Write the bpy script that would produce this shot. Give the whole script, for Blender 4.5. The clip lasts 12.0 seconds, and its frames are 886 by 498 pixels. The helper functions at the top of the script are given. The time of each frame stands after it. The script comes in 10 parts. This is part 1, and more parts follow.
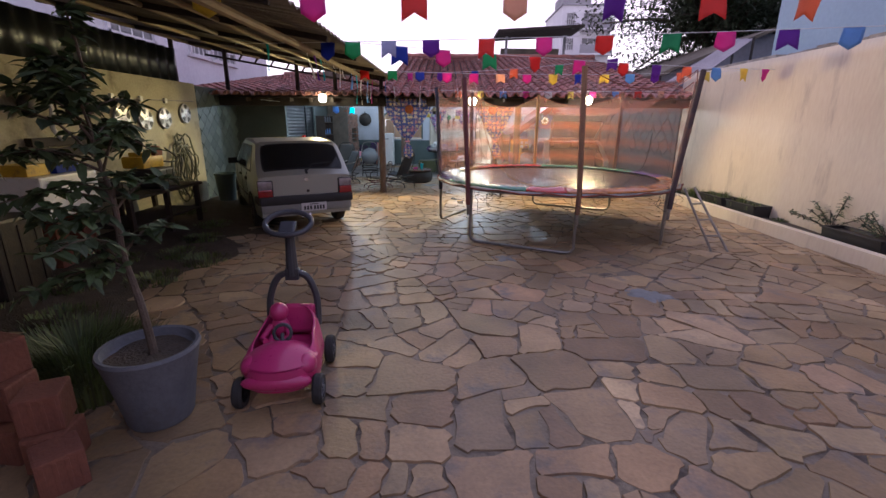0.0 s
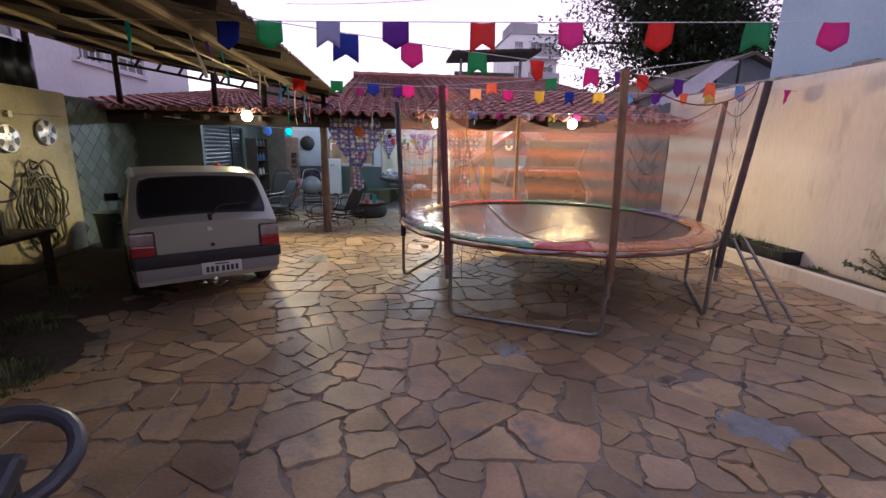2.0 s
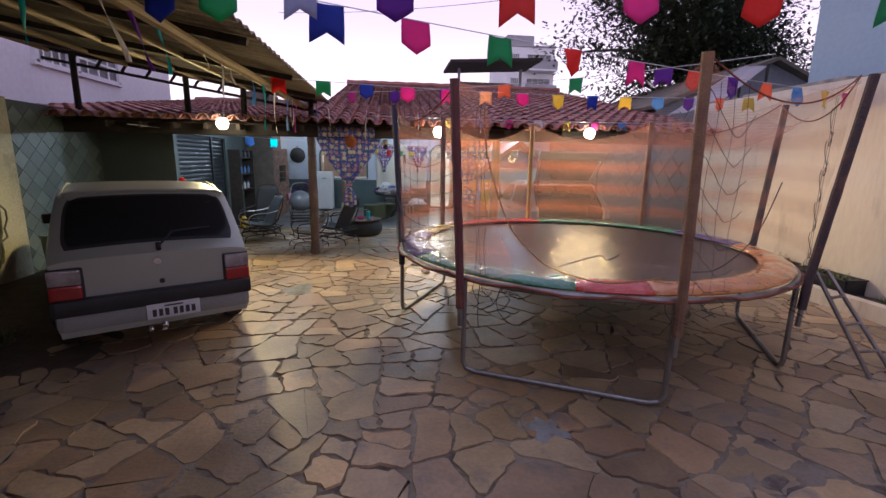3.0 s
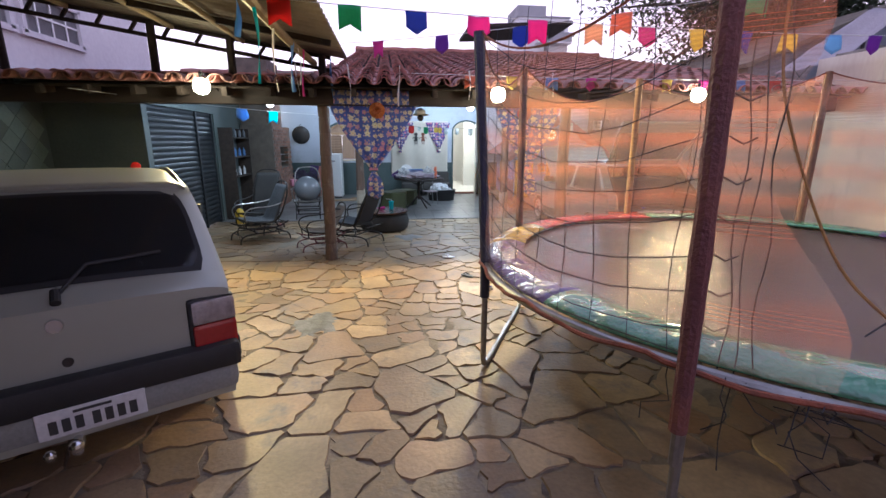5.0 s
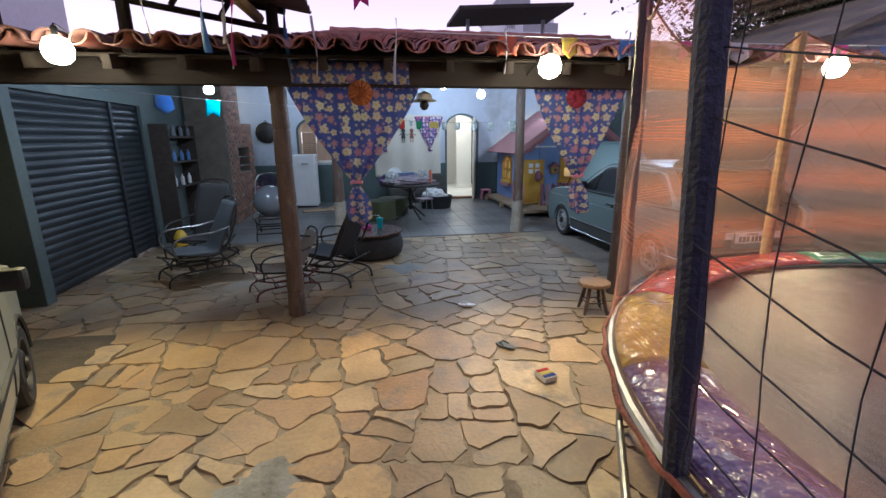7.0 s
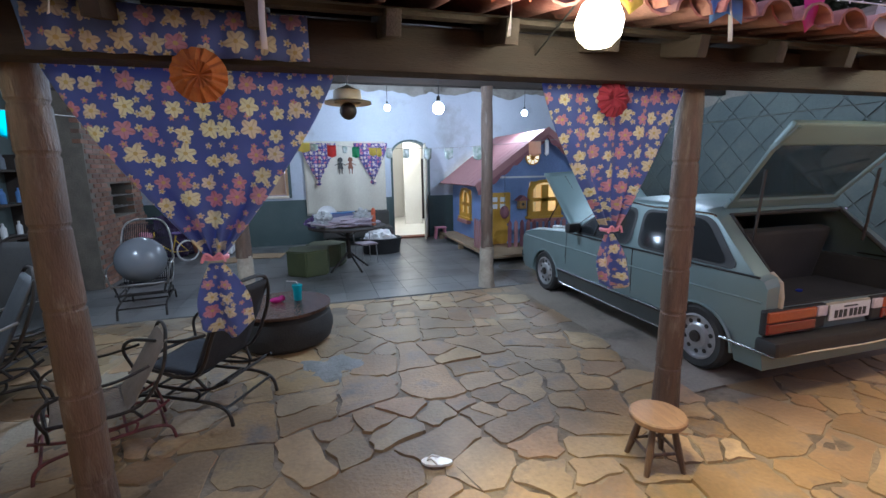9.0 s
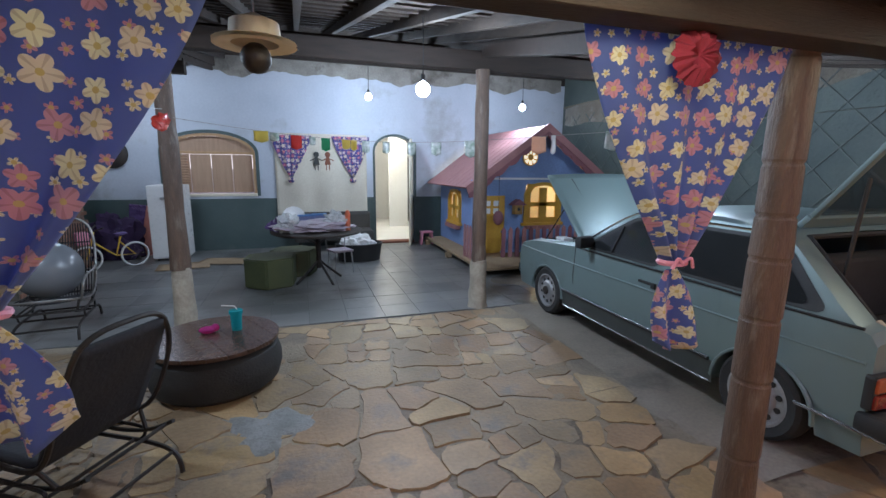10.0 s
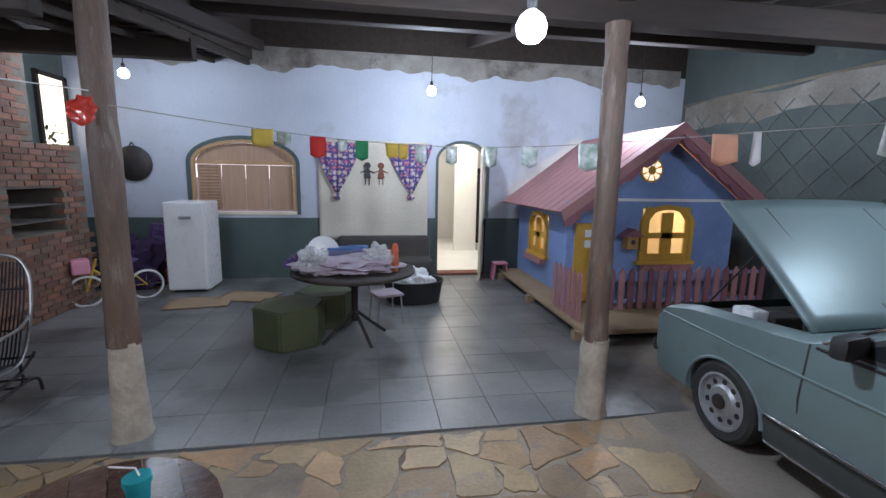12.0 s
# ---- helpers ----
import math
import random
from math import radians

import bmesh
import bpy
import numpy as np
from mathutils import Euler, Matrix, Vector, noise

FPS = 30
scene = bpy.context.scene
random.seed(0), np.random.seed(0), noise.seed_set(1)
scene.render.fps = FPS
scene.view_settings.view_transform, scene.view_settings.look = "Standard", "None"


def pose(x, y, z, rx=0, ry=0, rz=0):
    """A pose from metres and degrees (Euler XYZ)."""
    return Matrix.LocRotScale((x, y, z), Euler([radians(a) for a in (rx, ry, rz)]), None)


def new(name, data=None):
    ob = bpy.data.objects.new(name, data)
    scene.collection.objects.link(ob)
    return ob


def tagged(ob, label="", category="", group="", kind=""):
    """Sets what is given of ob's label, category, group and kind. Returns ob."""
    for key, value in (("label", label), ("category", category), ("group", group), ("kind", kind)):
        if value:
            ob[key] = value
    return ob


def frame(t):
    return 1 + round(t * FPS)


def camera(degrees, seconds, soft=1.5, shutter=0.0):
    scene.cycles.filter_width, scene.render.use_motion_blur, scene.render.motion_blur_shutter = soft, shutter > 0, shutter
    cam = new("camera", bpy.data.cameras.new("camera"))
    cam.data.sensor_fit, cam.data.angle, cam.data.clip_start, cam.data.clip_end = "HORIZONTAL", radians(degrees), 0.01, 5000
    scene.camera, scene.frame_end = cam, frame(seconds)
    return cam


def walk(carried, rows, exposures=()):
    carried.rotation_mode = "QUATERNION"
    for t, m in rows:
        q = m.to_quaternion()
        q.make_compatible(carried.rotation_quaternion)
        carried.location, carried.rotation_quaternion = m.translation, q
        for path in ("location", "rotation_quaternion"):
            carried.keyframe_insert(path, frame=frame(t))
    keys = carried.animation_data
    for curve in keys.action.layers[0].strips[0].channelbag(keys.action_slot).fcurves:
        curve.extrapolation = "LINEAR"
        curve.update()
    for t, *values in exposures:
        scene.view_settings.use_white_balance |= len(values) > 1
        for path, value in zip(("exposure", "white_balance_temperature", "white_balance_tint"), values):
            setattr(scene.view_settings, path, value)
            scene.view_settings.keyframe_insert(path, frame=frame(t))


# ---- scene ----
cam = camera(90.4, 12.0)
METRES, EYE, TILT, LEAN, TURN = 11.970, 1.70, 0.0, 0.0, 0.0
ROWS = [
    (0.0, 0.0, 0.0, 0.0, 0.13, -15.95, -0.45),
    (0.5, -0.009, 0.0424, -0.0008, -2.97, -14.67, -0.52),
    (1.0, -0.0123, 0.0822, -0.0016, -4.88, -13.89, -0.29),
    (1.5, -0.0114, 0.1269, -0.0001, -5.77, -13.46, -0.69),
    (2.0, -0.0161, 0.1686, 0.0017, -6.43, -12.86, -1.02),
    (2.5, -0.0151, 0.2089, 0.0016, -6.81, -11.87, -1.07),
    (3.0, -0.0173, 0.2526, 0.0011, -7.07, -11.31, -1.01),
    (3.2, -0.0238, 0.2701, 0.0015, -7.48, -11.68, -1.30),
    (4.8, -0.0555, 0.3988, -0.0032, -7.20, -13.27, -0.50),
    (5.0, -0.0585, 0.4171, -0.0066, -6.97, -13.62, -0.22),
    (5.5, -0.0619, 0.464, -0.006, -7.05, -14.3, -0.02),
    (6.0, -0.0698, 0.5058, -0.0061, -7.9, -14.57, 0.52),
    (6.5, -0.0715, 0.5456, -0.006, -9.23, -14.34, 1.14),
    (7.0, -0.066, 0.5862, -0.0048, -9.54, -14.07, 0.43),
    (8.8, -0.0403, 0.7304, -0.0048, -14.64, -10.66, 0.60),
    (9.0, -0.0369, 0.7467, -0.0038, -16.37, -10.49, 0.92),
    (9.5, -0.0221, 0.7843, -0.0055, -17.8, -10.45, 0.79),
    (10.0, -0.0107, 0.8219, -0.0056, -17.66, -10.52, -0.55),
    (10.5, -0.0058, 0.8621, -0.0059, -17.51, -10.61, -1.32),
    (11.0, 0.0052, 0.9004, -0.0049, -13.78, -10.65, -0.09),
    (11.5, 0.0147, 0.9389, -0.0037, -9.78, -10.16, -0.83),
    (12.0, 0.0201, 0.9811, -0.0015, -9.15, -9.18, -0.98),
]
walk(cam, [(t, pose(0, 0, EYE, TILT, LEAN, TURN) @ pose(METRES * x, METRES * y, METRES * z, 90 + pitch, roll, yaw)) for t, x, y, z, yaw, pitch, roll in ROWS],
     exposures=((0.0, 0.44, 6050, 8), (1.5, 0.42, 6200, 9), (3.0, 0.20, 6080, 9), (5.0, 0.58, 5820, 7), (6.5, 0.40, 5760, 7), (7.2, 0.04, 5760, 8), (9.0, 0.42, 5860, 8), (10.0, 0.36, 6150, 9), (11.0, 0.36, 6020, 10), (12.0, 0.40, 6450, 14)))
# ---- dusk sky ----
world = bpy.data.worlds.new("dusk")
scene.world = world
world.use_nodes = True
wn, wl = world.node_tree.nodes, world.node_tree.links
wn.clear()
w_out = wn.new("ShaderNodeOutputWorld")
w_bg = wn.new("ShaderNodeBackground")
w_geo = wn.new("ShaderNodeTexCoord")
w_sep = wn.new("ShaderNodeSeparateXYZ")
w_ramp = wn.new("ShaderNodeValToRGB")
w_noise = wn.new("ShaderNodeTexNoise")
w_mix = wn.new("ShaderNodeMix")
wl.new(w_geo.outputs["Generated"], w_sep.inputs[0])
wl.new(w_sep.outputs["Z"], w_ramp.inputs[0])
cr = w_ramp.color_ramp
cr.elements[0].position, cr.elements[0].color = 0.0, (1.3, 1.18, 1.22, 1)
cr.elements[1].position, cr.elements[1].color = 1.0, (0.47, 0.46, 0.68, 1)
for where, colour in ((0.13, (1.25, 1.06, 1.2, 1)), (0.27, (0.95, 0.74, 1.0, 1)), (0.5, (0.62, 0.55, 0.84, 1))):
    el = cr.elements.new(where)
    el.color = colour
w_noise.inputs["Scale"].default_value = 2.2
w_noise.inputs["Detail"].default_value = 4
wl.new(w_geo.outputs["Generated"], w_noise.inputs["Vector"])
w_mix.data_type, w_mix.blend_type = "RGBA", "OVERLAY"
w_mix.inputs["Factor"].default_value = 0.12
wl.new(w_ramp.outputs[0], w_mix.inputs[6])
wl.new(w_noise.outputs["Fac"], w_mix.inputs[7])
wl.new(w_mix.outputs[2], w_bg.inputs[0])
w_bg.inputs[1].default_value = 1.05
wl.new(w_bg.outputs[0], w_out.inputs[0])


def bulb_light(name, place, watts, colour, radius=0.05, down=False):
    """A bulb; down: a spot cone tilted towards the yard, added to keep the carport darker."""
    lamp = bpy.data.lights.new(name, "SPOT" if down else "POINT")
    if down:
        lamp.spot_size, lamp.spot_blend = radians(150), 0.5
    lamp.energy, lamp.color, lamp.shadow_soft_size = watts, colour, radius
    ob = new(name, lamp)
    ob.location = place
    if down:
        ob.rotation_euler = (radians(-52), 0, 0)
    return ob


WARM, COOL, AMBER = (1.0, 0.77, 0.35), (0.69, 0.825, 1.0), (1.0, 0.68, 0.34)
BULBS = [  # place, watts, colour
    ((-2.75, 10.49, 2.31), 215, WARM),
    ((0.64, 10.49, 2.27), 215, WARM),
    ((3.26, 10.49, 2.31), 190, AMBER),
    ((0.845, 13.45, 2.31), 98, COOL),
    ((1.03, 17.70, 2.86), 94, COOL),
    ((3.68, 17.18, 2.75), 76, COOL),
    ((-2.67, 17.81, 2.91), 34, COOL),
    ((-2.65, 13.05, 2.30), 80, COOL),
    ((3.86, 13.50, 2.50), 62, COOL),
]
for spot, watts, colour in BULBS:
    bulb_light("bulb_light", (spot[0], spot[1], spot[2] - 0.05), watts, colour, 0.12 if watts > 150 else 0.05, watts > 150)
# light in the room behind the door
bulb_light("kitchen_light", (1.6, 20.9, 2.35), 75, (1.0, 0.95, 0.84), 0.1)
# lamp inside the playhouse
bulb_light("playhouse_light", (4.1, 17.6, 1.5), 45, (1.0, 0.75, 0.35), 0.04)
# ---- materials ----
def mat(name, a, b, rough=0.7, metal=0.0, scale=3.0, fine=45.0, grain=0.25, bump=0.15, spread=0.0, island=False,
        stain=None, stain_scale=1.2, stain_at=0.55, stretch=(1, 1, 1), coat=0.0, clear=0.0, vary=0.12, lift=0.02, laid=False, tones=(), wash=0.0):
    """A surface of two tones at a coarse scale, fine grain, relief, and stains; spread varies it from piece to piece."""
    m = bpy.data.materials.new(name)
    m.use_nodes = True
    n, l = m.node_tree.nodes, m.node_tree.links
    p = n["Principled BSDF"]
    tc = n.new("ShaderNodeTexCoord")
    mp = n.new("ShaderNodeMapping")
    mp.inputs["Scale"].default_value = stretch
    l.new(n.new("ShaderNodeNewGeometry").outputs["Position"] if laid else tc.outputs["Object"], mp.inputs[0])
    if spread and not island and not laid:  # each piece is cut from another spot of the surface
        oi, far = n.new("ShaderNodeObjectInfo"), n.new("ShaderNodeVectorMath")
        far.operation = "SCALE"
        far.inputs[0].default_value = (37.0, 23.0, 11.0)
        l.new(oi.outputs["Random"], far.inputs["Scale"])
        l.new(far.outputs[0], mp.inputs["Location"])
    coarse, small = n.new("ShaderNodeTexNoise"), n.new("ShaderNodeTexNoise")
    for node, s, d in ((coarse, scale, 4), (small, fine, 3)):
        node.inputs["Scale"].default_value = s
        node.inputs["Detail"].default_value = d
        l.new(mp.outputs[0], node.inputs["Vector"])
    mix = n.new("ShaderNodeMix")
    mix.data_type = "RGBA"
    mix.inputs[6].default_value, mix.inputs[7].default_value = (*a, 1), (*b, 1)
    ramp = n.new("ShaderNodeMapRange")
    ramp.inputs[1].default_value, ramp.inputs[2].default_value = 0.3, 0.7
    l.new(coarse.outputs["Fac"], ramp.inputs[0])
    l.new(ramp.outputs[0], mix.inputs[0])
    out = mix.outputs[2]
    if spread:
        src = n.new("ShaderNodeNewGeometry").outputs["Random Per Island"] if island else n.new("ShaderNodeObjectInfo").outputs["Random"]
        hsv = n.new("ShaderNodeHueSaturation")
        mr = n.new("ShaderNodeMapRange")
        mr.inputs[3].default_value, mr.inputs[4].default_value = 1 - spread, 1 + spread
        l.new(src, mr.inputs[0])
        l.new(mr.outputs[0], hsv.inputs["Value"])
        wh = n.new("ShaderNodeTexWhiteNoise")
        wh.noise_dimensions = "1D"
        l.new(src, wh.inputs["W"])
        mh = n.new("ShaderNodeMapRange")
        mh.inputs[3].default_value, mh.inputs[4].default_value = 0.5 - spread * 0.035, 0.5 + spread * 0.012
        l.new(wh.outputs[0], mh.inputs[0])
        l.new(mh.outputs[0], hsv.inputs["Hue"])
        ms = n.new("ShaderNodeMapRange")
        ms.inputs[3].default_value, ms.inputs[4].default_value = 1.12, 1 - spread * 0.7
        l.new(wh.outputs[1], ms.inputs[0])
        l.new(ms.outputs[0], hsv.inputs["Saturation"])
        l.new(out, hsv.inputs["Color"])
        out = hsv.outputs[0]
    if tones:  # each piece takes one tone of the quarry
        pick, tint = n.new("ShaderNodeTexWhiteNoise"), n.new("ShaderNodeValToRGB")
        pick.noise_dimensions = "1D"
        step = n.new("ShaderNodeMath")
        step.operation = "MULTIPLY_ADD"
        step.inputs[1].default_value, step.inputs[2].default_value = 7.3, 1.9
        l.new(src, step.inputs[0])
        l.new(step.outputs[0], pick.inputs["W"])
        tint.color_ramp.interpolation = "CONSTANT"
        while len(tint.color_ramp.elements) < len(tones):
            tint.color_ramp.elements.new(0.5)
        for i, tone in enumerate(tones):
            tint.color_ramp.elements[i].position = i / len(tones)
            tint.color_ramp.elements[i].color = (*tone, 1)
        l.new(pick.outputs["Value"], tint.inputs[0])
        over = n.new("ShaderNodeMix")
        over.data_type, over.blend_type = "RGBA", "MULTIPLY"
        over.inputs[0].default_value = 1.0
        l.new(out, over.inputs[6])
        l.new(tint.outputs[0], over.inputs[7])
        out = over.outputs[2]
    if stain:
        st = n.new("ShaderNodeTexNoise")
        st.inputs["Scale"].default_value, st.inputs["Detail"].default_value, st.inputs["Roughness"].default_value = stain_scale, 6, 0.65
        l.new(mp.outputs[0], st.inputs["Vector"])
        sr = n.new("ShaderNodeMapRange")
        sr.inputs[1].default_value, sr.inputs[2].default_value = stain_at, stain_at + 0.16
        l.new(st.outputs["Fac"], sr.inputs[0])
        sm = n.new("ShaderNodeMix")
        sm.data_type = "RGBA"
        sm.inputs[7].default_value = (*stain, 1)
        l.new(sr.outputs[0], sm.inputs[0])
        l.new(out, sm.inputs[6])
        out = sm.outputs[2]
    if wash:  # broad weathering that runs on from piece to piece
        wn_, wr, wm = n.new("ShaderNodeTexNoise"), n.new("ShaderNodeMapRange"), n.new("ShaderNodeHueSaturation")
        wn_.inputs["Scale"].default_value, wn_.inputs["Detail"].default_value = 1.3, 5
        l.new(n.new("ShaderNodeNewGeometry").outputs["Position"], wn_.inputs["Vector"])
        for k, value in enumerate((0.35, 0.65, 1 - wash, 1 + wash * 0.5)):
            wr.inputs[k + 1].default_value = value
        l.new(wn_.outputs["Fac"], wr.inputs[0])
        l.new(wr.outputs[0], wm.inputs["Value"])
        l.new(out, wm.inputs["Color"])
        out = wm.outputs[0]
    g = n.new("ShaderNodeMix")
    g.data_type, g.blend_type = "RGBA", "OVERLAY"
    g.inputs[0].default_value = grain
    l.new(out, g.inputs[6])
    l.new(small.outputs["Fac"], g.inputs[7])
    l.new(g.outputs[2], p.inputs["Base Color"])
    rr = n.new("ShaderNodeMapRange")
    rr.inputs[3].default_value, rr.inputs[4].default_value = max(0.03, rough - vary), min(1, rough + vary)
    l.new(small.outputs["Fac"], rr.inputs[0])
    l.new(rr.outputs[0], p.inputs["Roughness"])
    p.inputs["Metallic"].default_value = metal
    p.inputs["Coat Weight"].default_value = coat
    if clear:
        p.inputs["Transmission Weight"].default_value = clear
    if bump:
        bp = n.new("ShaderNodeBump")
        bp.inputs["Strength"].default_value, bp.inputs["Distance"].default_value = bump, lift
        add = n.new("ShaderNodeMath")
        add.operation = "ADD"
        l.new(small.outputs["Fac"], add.inputs[0])
        l.new(coarse.outputs["Fac"], add.inputs[1])
        l.new(add.outputs[0], bp.inputs["Height"])
        l.new(bp.outputs[0], p.inputs["Normal"])
    return m


def glow(name, colour, strength):
    m = bpy.data.materials.new(name)
    m.use_nodes = True
    p = m.node_tree.nodes["Principled BSDF"]
    p.inputs["Base Color"].default_value = (0.9, 0.9, 0.85, 1)
    p.inputs["Emission Color"].default_value = (*colour, 1)
    p.inputs["Emission Strength"].default_value = strength
    return m


def glassy(name, tint, through_share, rough=0.04):
    """A dark window pane: part mirror gloss, part see-through."""
    m = bpy.data.materials.new(name)
    m.use_nodes = True
    n, l = m.node_tree.nodes, m.node_tree.links
    p = n["Principled BSDF"]
    p.inputs["Base Color"].default_value = (*tint, 1)
    p.inputs["Roughness"].default_value = rough
    p.inputs["Alpha"].default_value = 1 - through_share
    return m


def mesh_cloth(name, a, b, open_share, band=0.0, fine=21.0, pale=None):
    """A see-through woven net; bands of thicker cloth run level."""
    m = bpy.data.materials.new(name)
    m.use_nodes = True
    n, l = m.node_tree.nodes, m.node_tree.links
    n.remove(n["Principled BSDF"])
    out = n["Material Output"]
    tc = n.new("ShaderNodeTexCoord")
    tr, df, tl = n.new("ShaderNodeBsdfTransparent"), n.new("ShaderNodeBsdfDiffuse"), n.new("ShaderNodeBsdfTranslucent")
    no = n.new("ShaderNodeTexNoise")
    no.inputs["Scale"].default_value, no.inputs["Detail"].default_value = 1.6, 5
    l.new(tc.outputs["Object"], no.inputs["Vector"])
    sep = n.new("ShaderNodeSeparateXYZ")
    l.new(tc.outputs["Object"], sep.inputs[0])
    wv = n.new("ShaderNodeMath")
    wv.operation = "MULTIPLY_ADD"
    wv.inputs[1].default_value = 21.0
    l.new(sep.outputs["Z"], wv.inputs[0])
    nz = n.new("ShaderNodeMath")
    nz.operation = "MULTIPLY"
    nz.inputs[1].default_value = 2.6
    l.new(no.outputs["Fac"], nz.inputs[0])
    l.new(nz.outputs[0], wv.inputs[2])
    sn = n.new("ShaderNodeMath")
    sn.operation = "SINE"
    l.new(wv.outputs[0], sn.inputs[0])
    crisp = n.new("ShaderNodeMapRange")
    crisp.interpolation_type = "SMOOTHSTEP"
    for k, value in enumerate((-0.9, 0.9, -1.0, 1.0)):
        crisp.inputs[k + 1].default_value = value
    l.new(sn.outputs[0], crisp.inputs[0])
    weave = n.new("ShaderNodeTexWave")
    weave.bands_direction = "Z"
    weave.inputs["Scale"].default_value = fine
    weave.inputs["Distortion"].default_value = 0.3
    l.new(tc.outputs["Object"], weave.inputs["Vector"])
    al = n.new("ShaderNodeMath")
    al.operation = "MULTIPLY_ADD"
    al.inputs[1].default_value, al.inputs[2].default_value = band, open_share
    l.new(crisp.outputs[0], al.inputs[0])
    al2 = n.new("ShaderNodeMath")
    al2.operation = "MULTIPLY_ADD"
    al2.inputs[1].default_value = -0.14
    al2.use_clamp = True
    l.new(weave.outputs["Fac"], al2.inputs[0])
    l.new(al.outputs[0], al2.inputs[2])
    cm = n.new("ShaderNodeMix")
    cm.data_type = "RGBA"
    cm.inputs[6].default_value, cm.inputs[7].default_value = (*a, 1), (*b, 1)
    l.new(no.outputs["Fac"], cm.inputs[0])
    tone = cm.outputs[2]
    if pale:  # the open bands are knitted of pale thread
        pm, half = n.new("ShaderNodeMix"), n.new("ShaderNodeMath")
        pm.data_type, half.operation = "RGBA", "MULTIPLY_ADD"
        half.inputs[1].default_value, half.inputs[2].default_value = 0.45, 0.45
        l.new(crisp.outputs[0], half.inputs[0])
        l.new(half.outputs[0], pm.inputs[0])
        l.new(tone, pm.inputs[6])
        pm.inputs[7].default_value = (*pale, 1)
        tone = pm.outputs[2]
    for node in (df, tl):
        l.new(tone, node.inputs[0])
    m1, m2 = n.new("ShaderNodeMixShader"), n.new("ShaderNodeMixShader")
    m1.inputs[0].default_value = 0.55
    l.new(df.outputs[0], m1.inputs[1])
    l.new(tl.outputs[0], m1.inputs[2])
    l.new(al2.outputs[0], m2.inputs[0])
    l.new(m1.outputs[0], m2.inputs[1])
    l.new(tr.outputs[0], m2.inputs[2])
    l.new(m2.outputs[0], out.inputs[0])
    return m


